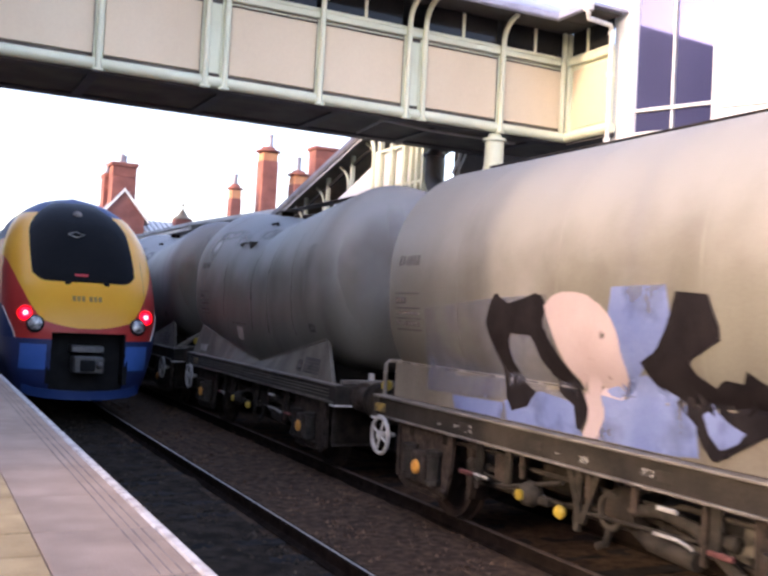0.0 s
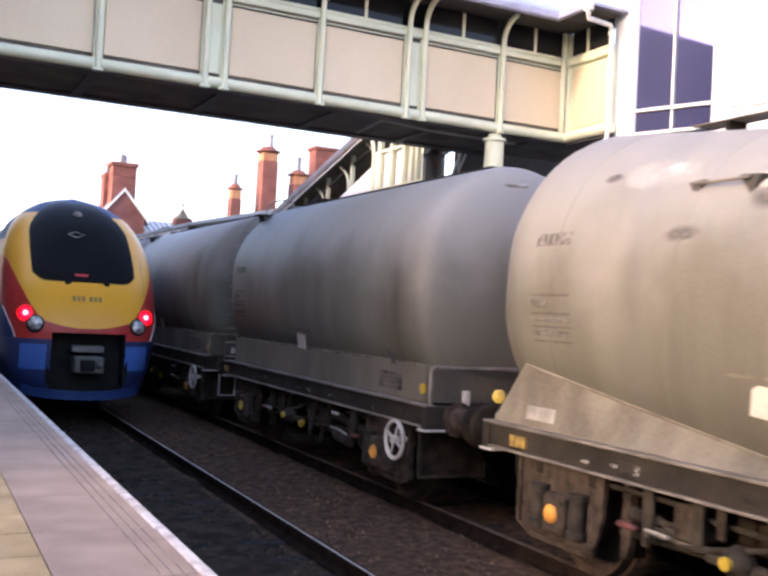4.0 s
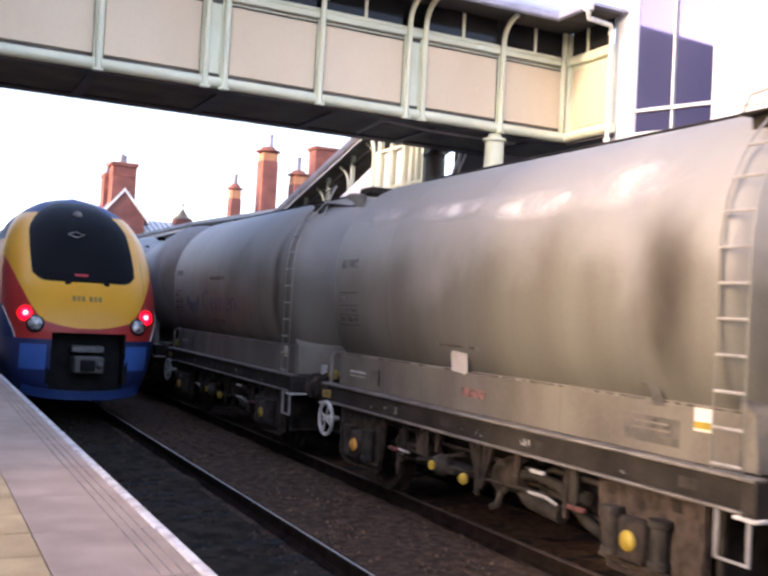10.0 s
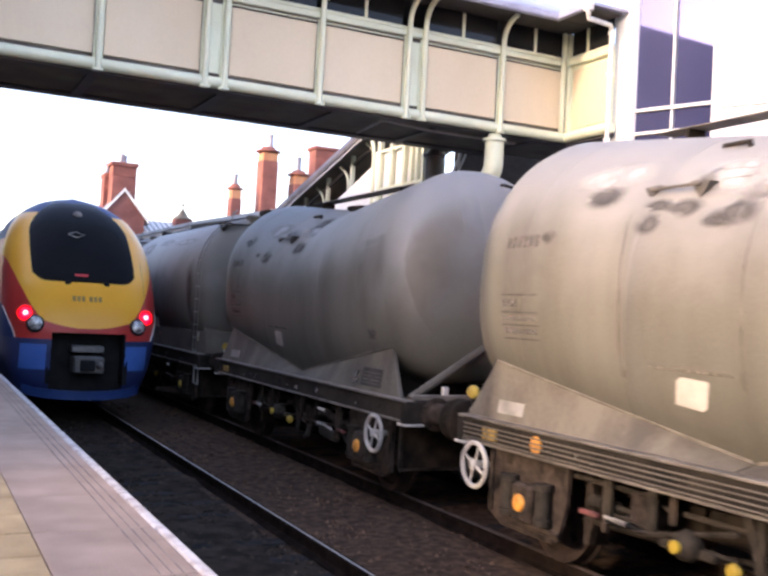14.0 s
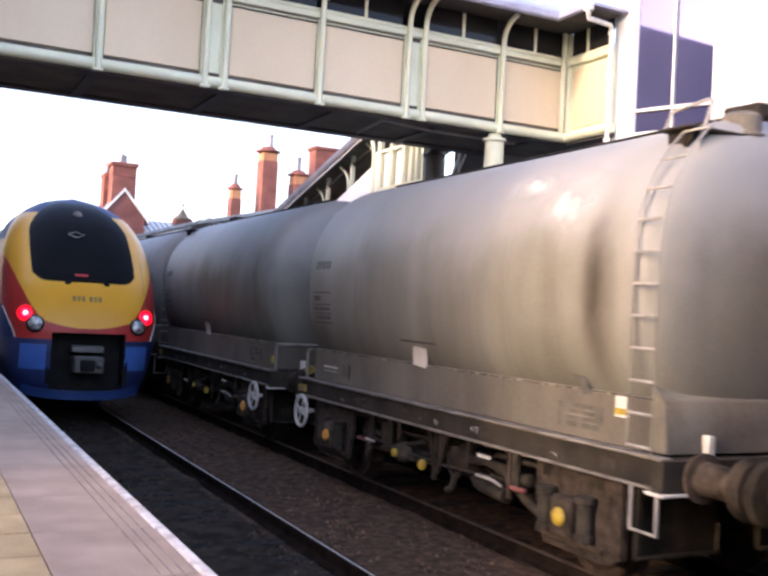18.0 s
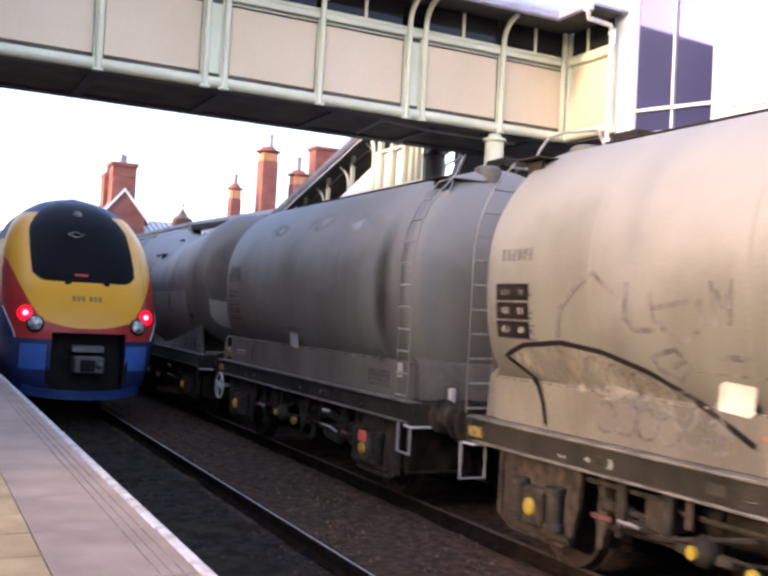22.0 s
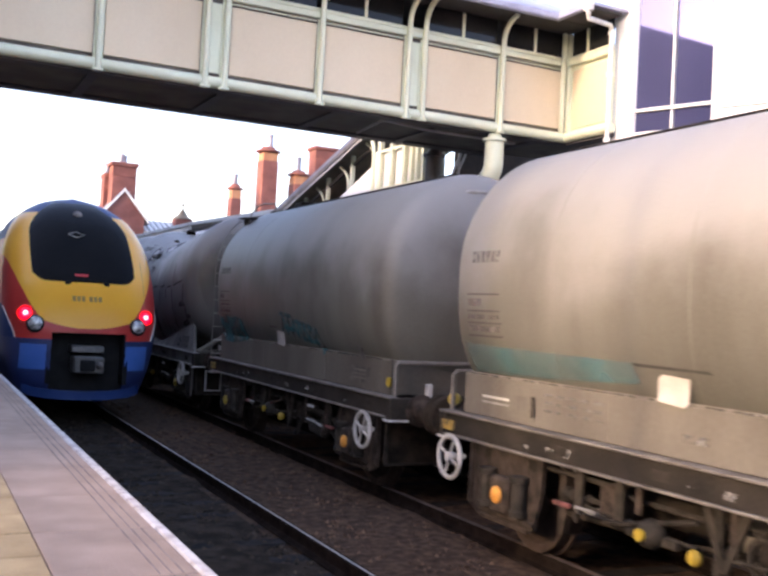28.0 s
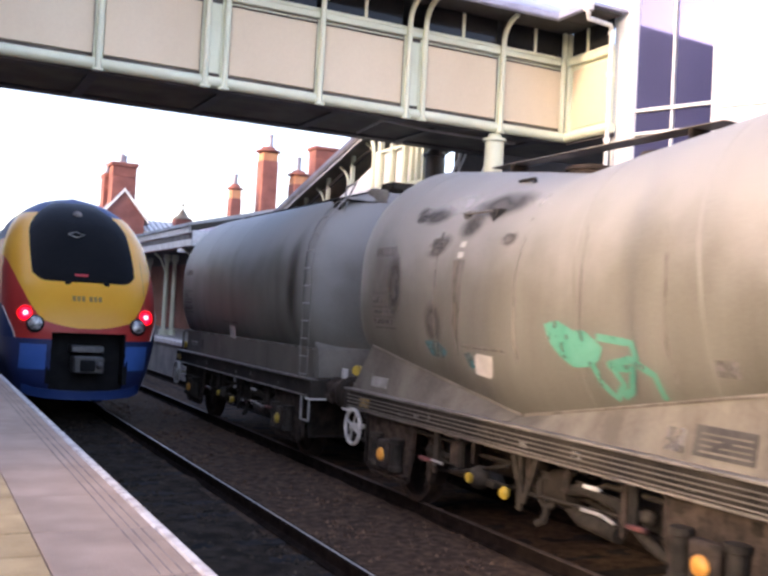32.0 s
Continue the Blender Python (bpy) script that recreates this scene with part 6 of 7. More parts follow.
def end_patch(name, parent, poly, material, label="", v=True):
    """A painted shape on the dished leading end of a barrel: an outline in (x, z)."""
    R, zc = (R_V, Z_V) if v else (R_S, Z_S)
    prof = [(0.0, 3.58), (0.45, 3.56), (0.85, 3.51), (1.10, 3.44), (1.23, 3.36), (1.29, 3.24)] if not v else [(0.0, 3.64), (0.35, 3.62), (0.70, 3.56), (0.98, 3.455), (1.15, 3.32), (1.245, 3.15), (1.3, 3.0)]

    def out(x, z):
        dz = z - zc
        r = math.hypot(x, dz) if dz > 0 else R * ((abs(x) / R) ** 3 + (-dz / 1.36) ** 3) ** (1 / 3)
        for (a, u), (b, v2) in zip(prof, prof[1:]):
            if r <= b:
                return -(u + (v2 - u) * (r - a) / (b - a)) - 0.012
        return -3.0
    bm = bm_new()
    n = 20
    x0, x1 = min(p[0] for p in poly), max(p[0] for p in poly)

    def cuts(x):
        zs = []
        for (a, za), (b, zb) in zip(poly, poly[1:] + poly[:1]):
            if (a <= x) != (b <= x):
                zs.append(za + (zb - za) * (x - a) / (b - a))
        return sorted(zs)
    cols = []
    for k in range(n + 1):
        x = x0 + (x1 - x0) * min(max(k / n, 0.004), 0.996)
        lo, hi = cuts(x)[0], cuts(x)[-1]
        zs = [lo + (hi - lo) * i / 6 for i in range(7)]
        cols.append([bm.verts.new((x, out(x, z) + (0.11 * (z - Z_V) if v else 0.0), z)) for z in zs])
    for a, b in zip(cols, cols[1:]):
        for i in range(6):
            bm.faces.new((a[i], b[i], b[i + 1], a[i + 1]))
    return part(name, bm, material, parent, label)


def rect(y0, y1, z0, z1):
    return [(y0, z0), (y1, z0), (y1, z1), (y0, z1)]


def arc(cy, cz, ry, rz, a0, a1, n=14):
    return [(cy + ry * math.cos(radians(a0 + (a1 - a0) * i / n)), cz + rz * math.sin(radians(a0 + (a1 - a0) * i / n))) for i in range(n + 1)]


def text_bars(w, v, tone="mark"):
    """Lettering too small to read: rows of plain bars at the far end of the flank."""
    dy = 0.2 if v else 0.0
    zn = 0.12 if v else 0.0
    for q in range(6):
        patch("lettering", w, v, rect(2.52 + 0.082 * q - dy, 2.585 + 0.082 * q - dy, 2.70 + zn, 2.81 + zn), M[tone], "row of faded figures", 0.006)
    for y0, y1, z0, z1 in ((2.50, 3.05, 2.385, 2.40), (2.80, 3.04, 2.28, 2.35), (2.48, 3.05, 2.225, 2.24), (2.50, 3.04, 2.155, 2.195), (2.46, 3.05, 2.11, 2.123), (2.50, 3.04, 2.035, 2.09), (2.46, 3.05, 1.985, 2.0)):
        patch("lettering", w, v, rect(y0 - dy, y1 - dy, z0, z1), M["stencil" if z1 - z0 < 0.02 else tone], "rows of small dark lettering and rules", 0.006)


def label_plate(w, v, y=0.42, z=1.74, s=0.17):
    patch("label_plate", w, v, [(y - s + 0.05, z - 0.12), (y + s * 0.85 + 0.05, z - 0.09), (y + s - 0.04, z + 0.12), (y - s * 0.85 - 0.04, z + 0.10)], M["plate"], "white label plate", 0.014)


def words(text, parent, v, y, z, size, material, label, wide=1.0):
    cu = bpy.data.curves.new("words", "FONT")
    cu.body, cu.size = text, size
    ob = bpy.data.objects.new("words", cu)
    scene.collection.objects.link(ob)
    me = bpy.data.meshes.new_from_object(ob.evaluated_get(bpy.context.evaluated_depsgraph_get()))
    bpy.data.objects.remove(ob)
    bm = bm_new()
    bm.from_mesh(me)
    bmesh.ops.triangulate(bm, faces=bm.faces)
    bmesh.ops.subdivide_edges(bm, edges=bm.edges, cuts=2)
    for p in bm.verts:
        yy, zz = y - p.co.x * wide, z + p.co.y
        p.co = (barrel_side(v, yy, zz, 0.012), yy, zz)
    return part("lettering", bm, material, parent, label)


# order of the train, front first: barrel shape, brake end, body tone, what sets it apart
ORDER = [("s", 1, "tank_dark", "pink and blue graffiti"), ("v", 1, "tank", ""), ("v", -1, "tank_dark", ""), ("s", -1, "tank", ""), ("s", -1, "tank", ""), ("s", -1, "tank_fair", "white streaks"),
         ("s", 1, "tank_dark", ""), ("s", 1, "tank_warm", "faded blue disc and lettering"), ("v", 1, "tank", "peeling dark patches"), ("v", -1, "tank", ""), ("s", 1, "tank", ""), ("s", 1, "tank_fair", ""),
         ("s", -1, "tank", ""), ("s", -1, "tank", "black scrawled graffiti"), ("s", 1, "tank", ""), ("v", 1, "tank", "wiped cream band"), ("s", -1, "tank", ""), ("s", 1, "tank", "turquoise band and cream panel"),
         ("s", -1, "tank_dark", "green and turquoise graffiti"), ("v", -1, "tank_pale", "black outlined graffiti letters"), ("v", 1, "tank", "green graffiti tag"), ("s", 1, "tank", "")]
START = 6.478
WAGONS = []


def build_train():
    made = {}
    for k, (shape, F, body, extra) in enumerate(ORDER):
        v = shape == "v"
        y = START + PITCH_WAGON * k
        key = (v, F, body)
        if key not in made:
            made[key] = tank_wagon(v, F, body)
            w = made[key]
            w.location = (TRACK_B, y, 0)
        else:
            w = copy_thing(made[key], pose(TRACK_B, y, 0))
        WAGONS.append((w, v, y))
        shape_words = "sagging-barrel" if v else "straight-barrel"
        tagged(w, "dusty grey %s cement tank wagon%s" % (shape_words, " with " + extra if extra else ""))
    for k, (w, v, y) in enumerate(WAGONS):
        text_bars(w, v)
        if k not in (0, 7):
            py = {1: 0.47, 2: 0.22, 5: 0.14, 6: 0.22, 8: 0.45, 9: 0.55, 12: 0.13, 13: 0.24, 14: 0.19, 15: 0.41, 17: 0.31, 19: 0.16, 20: 0.42}.get(k, 0.2)
            label_plate(w, v, py, 1.70)
            patch("dirt_run", w, v, [(py - 0.42, 1.85), (py + 0.40, 1.855), (py + 0.42, 1.88), (py - 0.40, 1.872)], M["board"] if k in (5, 10, 11, 17) else M["smut"], "dark smudge above the label plate", 0.006)
        if not v and ORDER[k][1] > 0 and k:
            patch("marking_strip", w, v, rect(2.48, 2.94, 1.395, 1.42), M["label"], "pale lettered strip on the skirt", 0.006)
            patch("marking_strip", w, v, rect(2.48, 2.94, 1.345, 1.365), M["rung"], "", 0.006)
            patch("skirt_bracket", w, v, rect(2.06, 2.11, 1.29, 1.48), M["dusty"], "small dark bracket on the skirt", 0.018)
            patch("skirt_bracket", w, v, rect(2.115, 2.33, 1.32, 1.465), M["gusset"], "", 0.012)
    W = [w for w, v, y in WAGONS]
    rng = random.Random(21)
    for k, (w, v, y) in enumerate(WAGONS):
        for end in (-1, 1):
            if (k in (2, 20) and end < 0) or k in (0, 17, 18) or (end > 0 and not v):
                continue
            c, wide = end * ((2.72 if v else 2.88) + rng.uniform(-0.12, 0.08)), rng.uniform(0.26, 0.46)
            lo, top = (1.75 if v else 1.35), rng.uniform(3.2, 3.7)
            wide *= 1.5 if v else 1.0
            band = [(max(-3.2, min(3.2, c + wide * math.cos(a))), (lo + top) / 2 + (top - lo) / 2 * math.sin(a)) for a in (2 * math.pi * i / 28 for i in range(28))]
            patch("grime_band", w, v, band, M["grime" if not v and ORDER[k][1] > 0 else "haze"], "brown grime band near the barrel end", 0.003)
            # dark patch paints the landing's shade, with some stain, on the end
            if end < 0 and not v:
                low = rng.uniform(2.2, 2.7)
                ring = [(-0.42 + 0.66 * math.cos(a), (low + 3.62) / 2 + (3.62 - low) / 2 * math.sin(a)) for a in (2 * math.pi * i / 24 for i in range(24))]
                end_patch("end_stain", w, ring, M["soot_shade"], "landing's shade and stain painted on the barrel end", False)
        if v:
            c, low = rng.uniform(-0.55, -0.35), rng.uniform(2.5, 2.9)
            end_patch("cement_streak", w, [(c + 0.13 * math.cos(a), (low + 3.84) / 2 + (3.84 - low) / 2 * math.sin(a)) for a in (2 * math.pi * i / 24 for i in range(24))], M["thincloud"], "pale cement streak down the barrel end")
            rim = [(1.06 * math.sin(a), -3.46 + 0.117 * math.cos(a) , Z_V + 1.06 * math.cos(a)) for a in (0.10 + 0.09 * i for i in range(9))]
            part("end_handrail", tube(bm_new(), [rim[0][:1] + (rim[0][1] + 0.05, rim[0][2])] + rim + [rim[-1][:1] + (rim[-1][1] + 0.05, rim[-1][2])], 0.022, 6), M["frame"], w, "dark curved handrail on the barrel end")
        R, zc = (1.17, Z_V) if v else (1.19, Z_S - 0.02)
        disc = [(R * math.cos(a), max(1.5, zc + R * math.sin(a))) for a in (2 * math.pi * i / 32 for i in range(32))]
        end_patch("end_film", w, disc, M["tanfilm"], "tan film on the barrel end", v)
    # graffiti wagon
    patch("graffiti_ground", W[0], False, [(2.39, 2.23), (1.14, 2.35), (0.20, 2.40), (0.1, 1.9), (-0.2, 1.5), (0.5, 1.44), (1.06, 1.40), (2.48, 1.36)], M["blue_f"], "thin faded blue spray", 0.007)
    for poly in ([(-0.60, 2.46), (-1.25, 2.48), (-1.30, 2.23), (-1.14, 1.97), (-0.96, 1.85), (-0.70, 1.60), (-0.55, 1.70), (-0.60, 2.2)], [(-0.40, 1.64), (-0.97, 1.80), (-1.45, 1.55), (-1.48, 1.25), (-1.23, 1.225), (-0.30, 1.225), (-0.35, 1.54)],
                 [(1.0, 1.40), (0.43, 1.54), (-0.10, 1.48), (-0.12, 1.29), (-0.20, 1.225), (0.33, 1.225), (0.95, 1.225)], [(1.95, 1.36), (1.00, 1.38), (0.96, 1.225), (1.93, 1.23)]):
        patch("graffiti_ground", W[0], False, poly, M["blue_s"], "blue spray-painted ground", 0.010)
    patch("graffiti_letter", W[0], False, [(0.99, 2.42), (0.88, 2.35), (0.77, 2.31), (0.55, 2.36), (0.35, 2.41), (0.26, 2.38), (0.22, 2.30), (0.27, 2.12), (0.07, 1.86), (-0.13, 1.63), (-0.25, 1.44), (-0.16, 1.27), (-0.06, 1.29), (-0.06, 1.46), (0.15, 1.56), (0.36, 1.84), (0.43, 2.03), (0.79, 2.04), (0.84, 1.88), (0.80, 1.72), (0.70, 1.62), (0.52, 1.53), (0.61, 1.39), (0.87, 1.32), (0.99, 1.48), (1.03, 1.75), (1.17, 2.12), (1.10, 2.28)], M["ink"], "black graffiti letter", 0.014)
    patch("graffiti_letter", W[0], False, [(0.22, 2.30), (0.12, 2.38), (-0.02, 2.42), (-0.23, 2.42), (-0.38, 2.39), (-0.51, 2.33), (-0.62, 2.25), (-0.70, 2.16), (-0.75, 1.92), (-0.76, 1.75), (-0.75, 1.65), (-0.67, 1.57), (-0.42, 1.59), (-0.46, 1.44), (-0.41, 1.23), (-0.21, 1.225), (-0.26, 1.42), (-0.21, 1.60), (0.01, 1.82), (0.15, 2.12)], M["pink_s"], "pink graffiti letter", 0.018)
    patch("graffiti_letter", W[0], False, [(-1.35, 2.43), (-1.68, 2.41), (-1.72, 2.26), (-1.76, 2.10), (-1.60, 2.01), (-1.44, 1.93), (-1.49, 1.85), (-1.70, 1.74), (-1.72, 1.83), (-1.94, 1.81), (-1.96, 1.91), (-2.10, 1.83), (-2.28, 1.75), (-2.20, 1.52), (-2.06, 1.47), (-1.78, 1.32), (-1.63, 1.23), (-1.51, 1.34), (-1.41, 1.50), (-1.25, 1.61), (-1.02, 1.75), (-0.94, 1.89), (-1.13, 1.99), (-1.28, 2.20)], M["ink"], "black graffiti letter", 0.014)
    patch("graffiti_letter", W[0], False, [(-1.54, 1.67), (-1.61, 1.62), (-1.77, 1.52), (-1.90, 1.48), (-1.88, 1.42), (-1.69, 1.33), (-1.58, 1.42), (-1.52, 1.55)], M["blue_s"], "", 0.02)
    # streaked wagon
    rng = random.Random(5)

    def soft_blob(cy, cz, sy, sz):
        p, q, r = (rng.uniform(0, 6.28) for _ in range(3))
        out = []
        for i in range(36):
            a = 2 * math.pi * i / 36
            m = 1 + 0.16 * math.sin(2 * a + p) + 0.13 * math.sin(3 * a + q) + 0.07 * math.sin(5 * a + r)
            out.append((max(-3.2, min(3.2, cy + sy * m * math.cos(a))), cz + sz * m * math.sin(a)))
        return out

    for cy, cz, sy, sz in ((-0.95, 3.15, 0.36, 0.36), (-1.3, 2.85, 0.34, 0.42), (-1.75, 3.15, 0.40, 0.30), (-2.2, 3.3, 0.32, 0.22), (-1.45, 2.55, 0.18, 0.26), (-2.5, 2.9, 0.22, 0.34)):
        blob = soft_blob(cy, cz, sy * 1.55, sz * 1.35)
        patch("cement_cloud", W[5], False, blob, M["cloud"], "pale dried cement cloud", 0.004 + 0.001 * sy)
    for k, spots in ((6, ((0.6, 3.30, 0.9, 0.10), (-0.9, 3.22, 0.8, 0.12), (-2.2, 3.30, 0.6, 0.16), (2.2, 3.35, 0.6, 0.10))), (10, ((1.9, 3.38, 0.5, 0.12), (0.6, 3.50, 0.7, 0.06), (-1.2, 3.45, 0.9, 0.06))), (11, ((-2.4, 3.2, 0.5, 0.22), (-1.6, 3.4, 0.4, 0.12))), (14, ((-0.4, 3.40, 0.5, 0.10), (1.3, 3.35, 0.4, 0.08), (-1.8, 3.3, 0.5, 0.12)))):
        for cy, cz, sy, sz in spots:
            blob = soft_blob(cy, cz, sy * 1.3, sz * 1.8)
            patch("cement_splash", W[k], False, blob, M["cloud"], "pale dried cement splash", 0.005)
    for k, spots in ((1, ((1.9, 3.42, 0.55, 0.10), (1.2, 3.3, 0.35, 0.12), (0.3, 3.38, 0.5, 0.08), (2.3, 3.2, 0.25, 0.2), (-0.6, 3.3, 0.35, 0.10))), (2, ((1.5, 3.38, 0.6, 0.12), (0.4, 3.25, 0.4, 0.10), (-0.4, 3.4, 0.4, 0.08))), (8, ((0.2, 3.3, 0.7, 0.2), (-0.8, 3.4, 0.6, 0.14), (1.6, 3.4, 0.5, 0.12))),
                     (9, ((1.4, 3.38, 0.5, 0.10), (0.2, 3.3, 0.4, 0.10))), (19, ((1.2, 3.3, 0.6, 0.16), (0.3, 3.4, 0.5, 0.10), (-0.9, 3.35, 0.5, 0.14), (-1.8, 3.3, 0.5, 0.2))), (20, ((1.4, 3.36, 0.4, 0.10), (-0.3, 3.3, 0.4, 0.10)))):
        for cy, cz, sy, sz in spots:
            patch("cement_splash", W[k], True, soft_blob(cy, cz, sy * 1.2, sz * 1.5), M["cloud"], "pale dried cement splash", 0.0065)
    # disc and word
    patch("painted_disc", W[7], False, arc(1.70, 2.24, 0.46, 0.27, 175, 365, 20) + arc(1.70, 2.32, 0.30, 0.16, 360, 180, 16), M["bluelogo"], "faded blue disc")
    words("Cement", W[7], False, 1.09, 2.05, 0.52, M["bluelogo"], "faded dark blue word Cement", 1.38)
    for z in (2.60, 1.84):
        patch("lettering", W[7], False, rect(-0.28, 0.62, z, z + 0.06), M["mark"])
    # peeling patches on sagging barrels
    rng = random.Random(11)
    for k, n in ((8, 13), (2, 3), (9, 6), (19, 7), (20, 5)):
        for _ in range(n):
            cy, cz, s = rng.uniform(-1.9, 2.4) if k == 8 else rng.uniform(0.0, 2.3), rng.uniform(2.85, 3.4), rng.uniform(0.10, 0.30)
            blob = [(cy + s * rng.uniform(0.5, 1.5) * math.cos(a), cz + 0.5 * s * rng.uniform(0.5, 1.5) * math.sin(a)) for a in (2 * math.pi * i / 15 for i in range(15))]
            patch("peeled_patch", W[k], True, blob, M["peel"], "dark peeled patch", 0.005)
    part("end_disc", lathe(bm_new(), (-1.237, 2.30, 1.08), (-1, 0, 0), [(0, 0.075), (0.02, 0.075), (0.026, 0.0)], 16), M["orange"], W[8], "orange disc on the solebar")
    for k in (15, 19, 20):
        patch("small_plate", W[k], True, rect(0.86, 0.96, 2.87, 2.93), M["label"], "small pale plate high on the flank", 0.012)
        patch("small_plate", W[k], True, rect(0.86, 0.96, 2.76, 2.82), M["label"], "small pale plate high on the flank", 0.012)
        patch("dirt_run", W[k], True, [(0.80, 2.74), (1.02, 2.74), (0.98, 2.2), (0.90, 1.7), (0.84, 2.2)], M["smut"], "dark run below the plate", 0.010)
    rng = random.Random(33)
    for k in (1, 8, 19, 20):
        for c in (-1.9, -0.9, -0.1, 1.4):
            c += rng.uniform(-0.15, 0.15)
            t = rng.uniform(0.03, 0.07)
            top, lean = rng.uniform(2.9, 3.4), rng.uniform(0.04, 0.14)
            patch("dirt_run", W[k], True, [(c, top), (c - t, top), (c - t - lean * 0.4, 2.5), (c - t * 0.8 - lean, 1.75), (c - lean, 1.72), (c - lean * 0.3, 2.4)], M["smut"], "dark dirt run down the barrel", 0.009)
    for cy, cz, sy, sz in ((0.75, 3.16, 0.36, 0.22), (2.0, 3.46, 0.5, 0.14), (-0.7, 3.42, 0.55, 0.2), (0.1, 3.5, 0.4, 0.12), (2.5, 2.3, 0.2, 0.4)):
        patch("soot_patch", W[19], True, soft_blob(cy, cz, sy, sz), M["soot_shade"], "dark sooty patch", 0.004)
    for cy, cz, sy, sz in ((2.15, 3.12, 0.10, 0.34), (1.95, 3.2, 0.07, 0.22), (0.35, 3.38, 0.34, 0.09), (-0.1, 3.2, 0.5, 0.08)):
        patch("cement_splash", W[19], True, soft_blob(cy, cz, sy, sz), M["cloud"], "pale dried cement splash", 0.0075)
    for cy, cz, sy, sz in ((0.55, 3.30, 0.62, 0.16), (0.95, 3.08, 0.24, 0.20), (1.75, 3.25, 0.35, 0.16), (2.3, 2.5, 0.22, 0.45), (1.4, 2.1, 0.25, 0.28)):
        blob = soft_blob(cy, cz, sy, sz)
        patch("soot_patch", W[20], True, blob, M["soot_shade"], "dark sooty patch", 0.004)
    for k in (1, 2, 8, 9, 15, 20):
        patch("data_plate", W[k], True, rect(-2.72, -2.52, 1.84, 1.96), M["mark"], "small dark stencil low on the barrel", 0.010)
    # black scrawl
    for q in range(3):
        z = 2.0 + 0.17 * q
        patch("data_panel", W[13], False, rect(2.55, 3.06, z, z + 0.15), M["ink"], "black data panel", 0.010)
        patch("lettering", W[13], False, rect(2.62, 2.72, z + 0.045, z + 0.105), M["smut"], "", 0.015)
        patch("lettering", W[13], False, rect(2.84, 2.98, z + 0.045, z + 0.105), M["smut"], "", 0.015)
    arch = [(2.98, 1.83), (2.67, 1.94), (2.1, 1.99), (1.58, 1.94), (1.07, 1.82), (0.51, 1.59), (0.1, 1.40)]
    patch("graffiti_ground", W[13], False, arch + [(0.6, 1.46), (2.42, 1.64), (2.56, 1.70)], M["smut"], "grey sprayed ground", 0.007)
    stroke("graffiti_line", W[13], False, [(2.42, 1.26), (2.47, 1.45), (2.56, 1.60), (2.80, 1.74)] + arch, 0.045, M["ink"], "black sprayed outline")
    for q in range(6):
        c = 1.72 - 0.24 * q
        stroke("graffiti_line", W[13], False, arc(c, 1.76 - 0.05 * q, 0.13, 0.14, 0, 320, 10), 0.03, M["inkgrey"], "black sprayed loop")
        stroke("graffiti_line", W[13], False, arc(c - 0.1, 1.42, 0.12, 0.12, 40, 330, 10), 0.03, M["inkgrey"], "black sprayed loop")
    for line in ([(2.14, 2.03), (2.09, 2.28), (1.85, 2.5), (1.67, 2.57), (1.42, 2.41)], [(1.26, 2.5), (1.28, 2.22), (1.17, 2.13), (0.98, 2.14), (0.86, 2.2)], [(0.97, 2.3), (0.6, 2.36)], [(1.0, 2.42), (0.95, 2.2), (0.81, 2.13), (0.66, 2.06), (0.5, 2.16)],
                 [(0.51, 2.38), (0.45, 2.18)], [(0.40, 2.5), (0.34, 2.18)], [(0.36, 2.44), (0.28, 2.32), (0.21, 2.5), (0.22, 2.2)], [(0.6, 1.9), (0.74, 1.78), (0.94, 1.85), (1.0, 1.94), (0.75, 2.01), (0.66, 1.93), (0.8, 1.88)], [(0.33, 1.98), (0.04, 1.98)], [(-0.2, 2.42), (-0.6, 2.38), (-1.0, 2.36)]):
        stroke("graffiti_line", W[13], False, line, 0.042, M["inkgrey"], "grey-black scrawled line")
    patch("red_mark", W[13], False, rect(-0.12, 0.06, 1.44, 1.49), M["red_s"], "small red mark")
    # heavy lettering on the next
    for z, h in ((2.30, 0.02), (2.10, 0.03), (1.92, 0.04)):
        patch("lettering", W[14], False, rect(2.45, 3.05, z, z + h), M["inkgrey"])
    for q in range(6):
        patch("lettering", W[14], False, rect(2.42 + 0.105 * q, 2.49 + 0.105 * q, 2.56, 2.71), M["inkgrey"], "", 0.009)
    part("axle_mark", bevel(box(bm_new(), -1.31, -1.28, -2.56, -2.36, 0.63, 0.76), 0.02), M["redp"], W[14], "red painted axlebox lid")
    # wiped band
    patch("wiped_band", W[15], True, [(2.7, 2.37), (-2.3, 2.40), (-2.4, 2.0), (-2.35, 1.56), (-1.2, 1.36), (0.0, 1.18), (1.2, 1.36), (2.2, 1.54), (2.5, 1.85), (2.65, 2.2)], M["cleanp"], "wiped cream band along the barrel", 0.007)
    end_patch("wiped_end", W[15], [(-1.10, 2.25), (0.02, 2.12), (-0.03, 1.72), (-0.4, 1.62), (-0.9, 1.78), (-1.06, 1.95)], M["cleanp"], "wiped cream patch on the barrel end")
    # turquoise band and cream panel
    patch("turquoise_band", W[17], False, [(3.15, 1.92), (2.69, 1.90), (0.69, 1.88), (0.68, 1.72), (1.8, 1.66), (3.1, 1.64)], M["cyan_s"], "turquoise sprayed band")
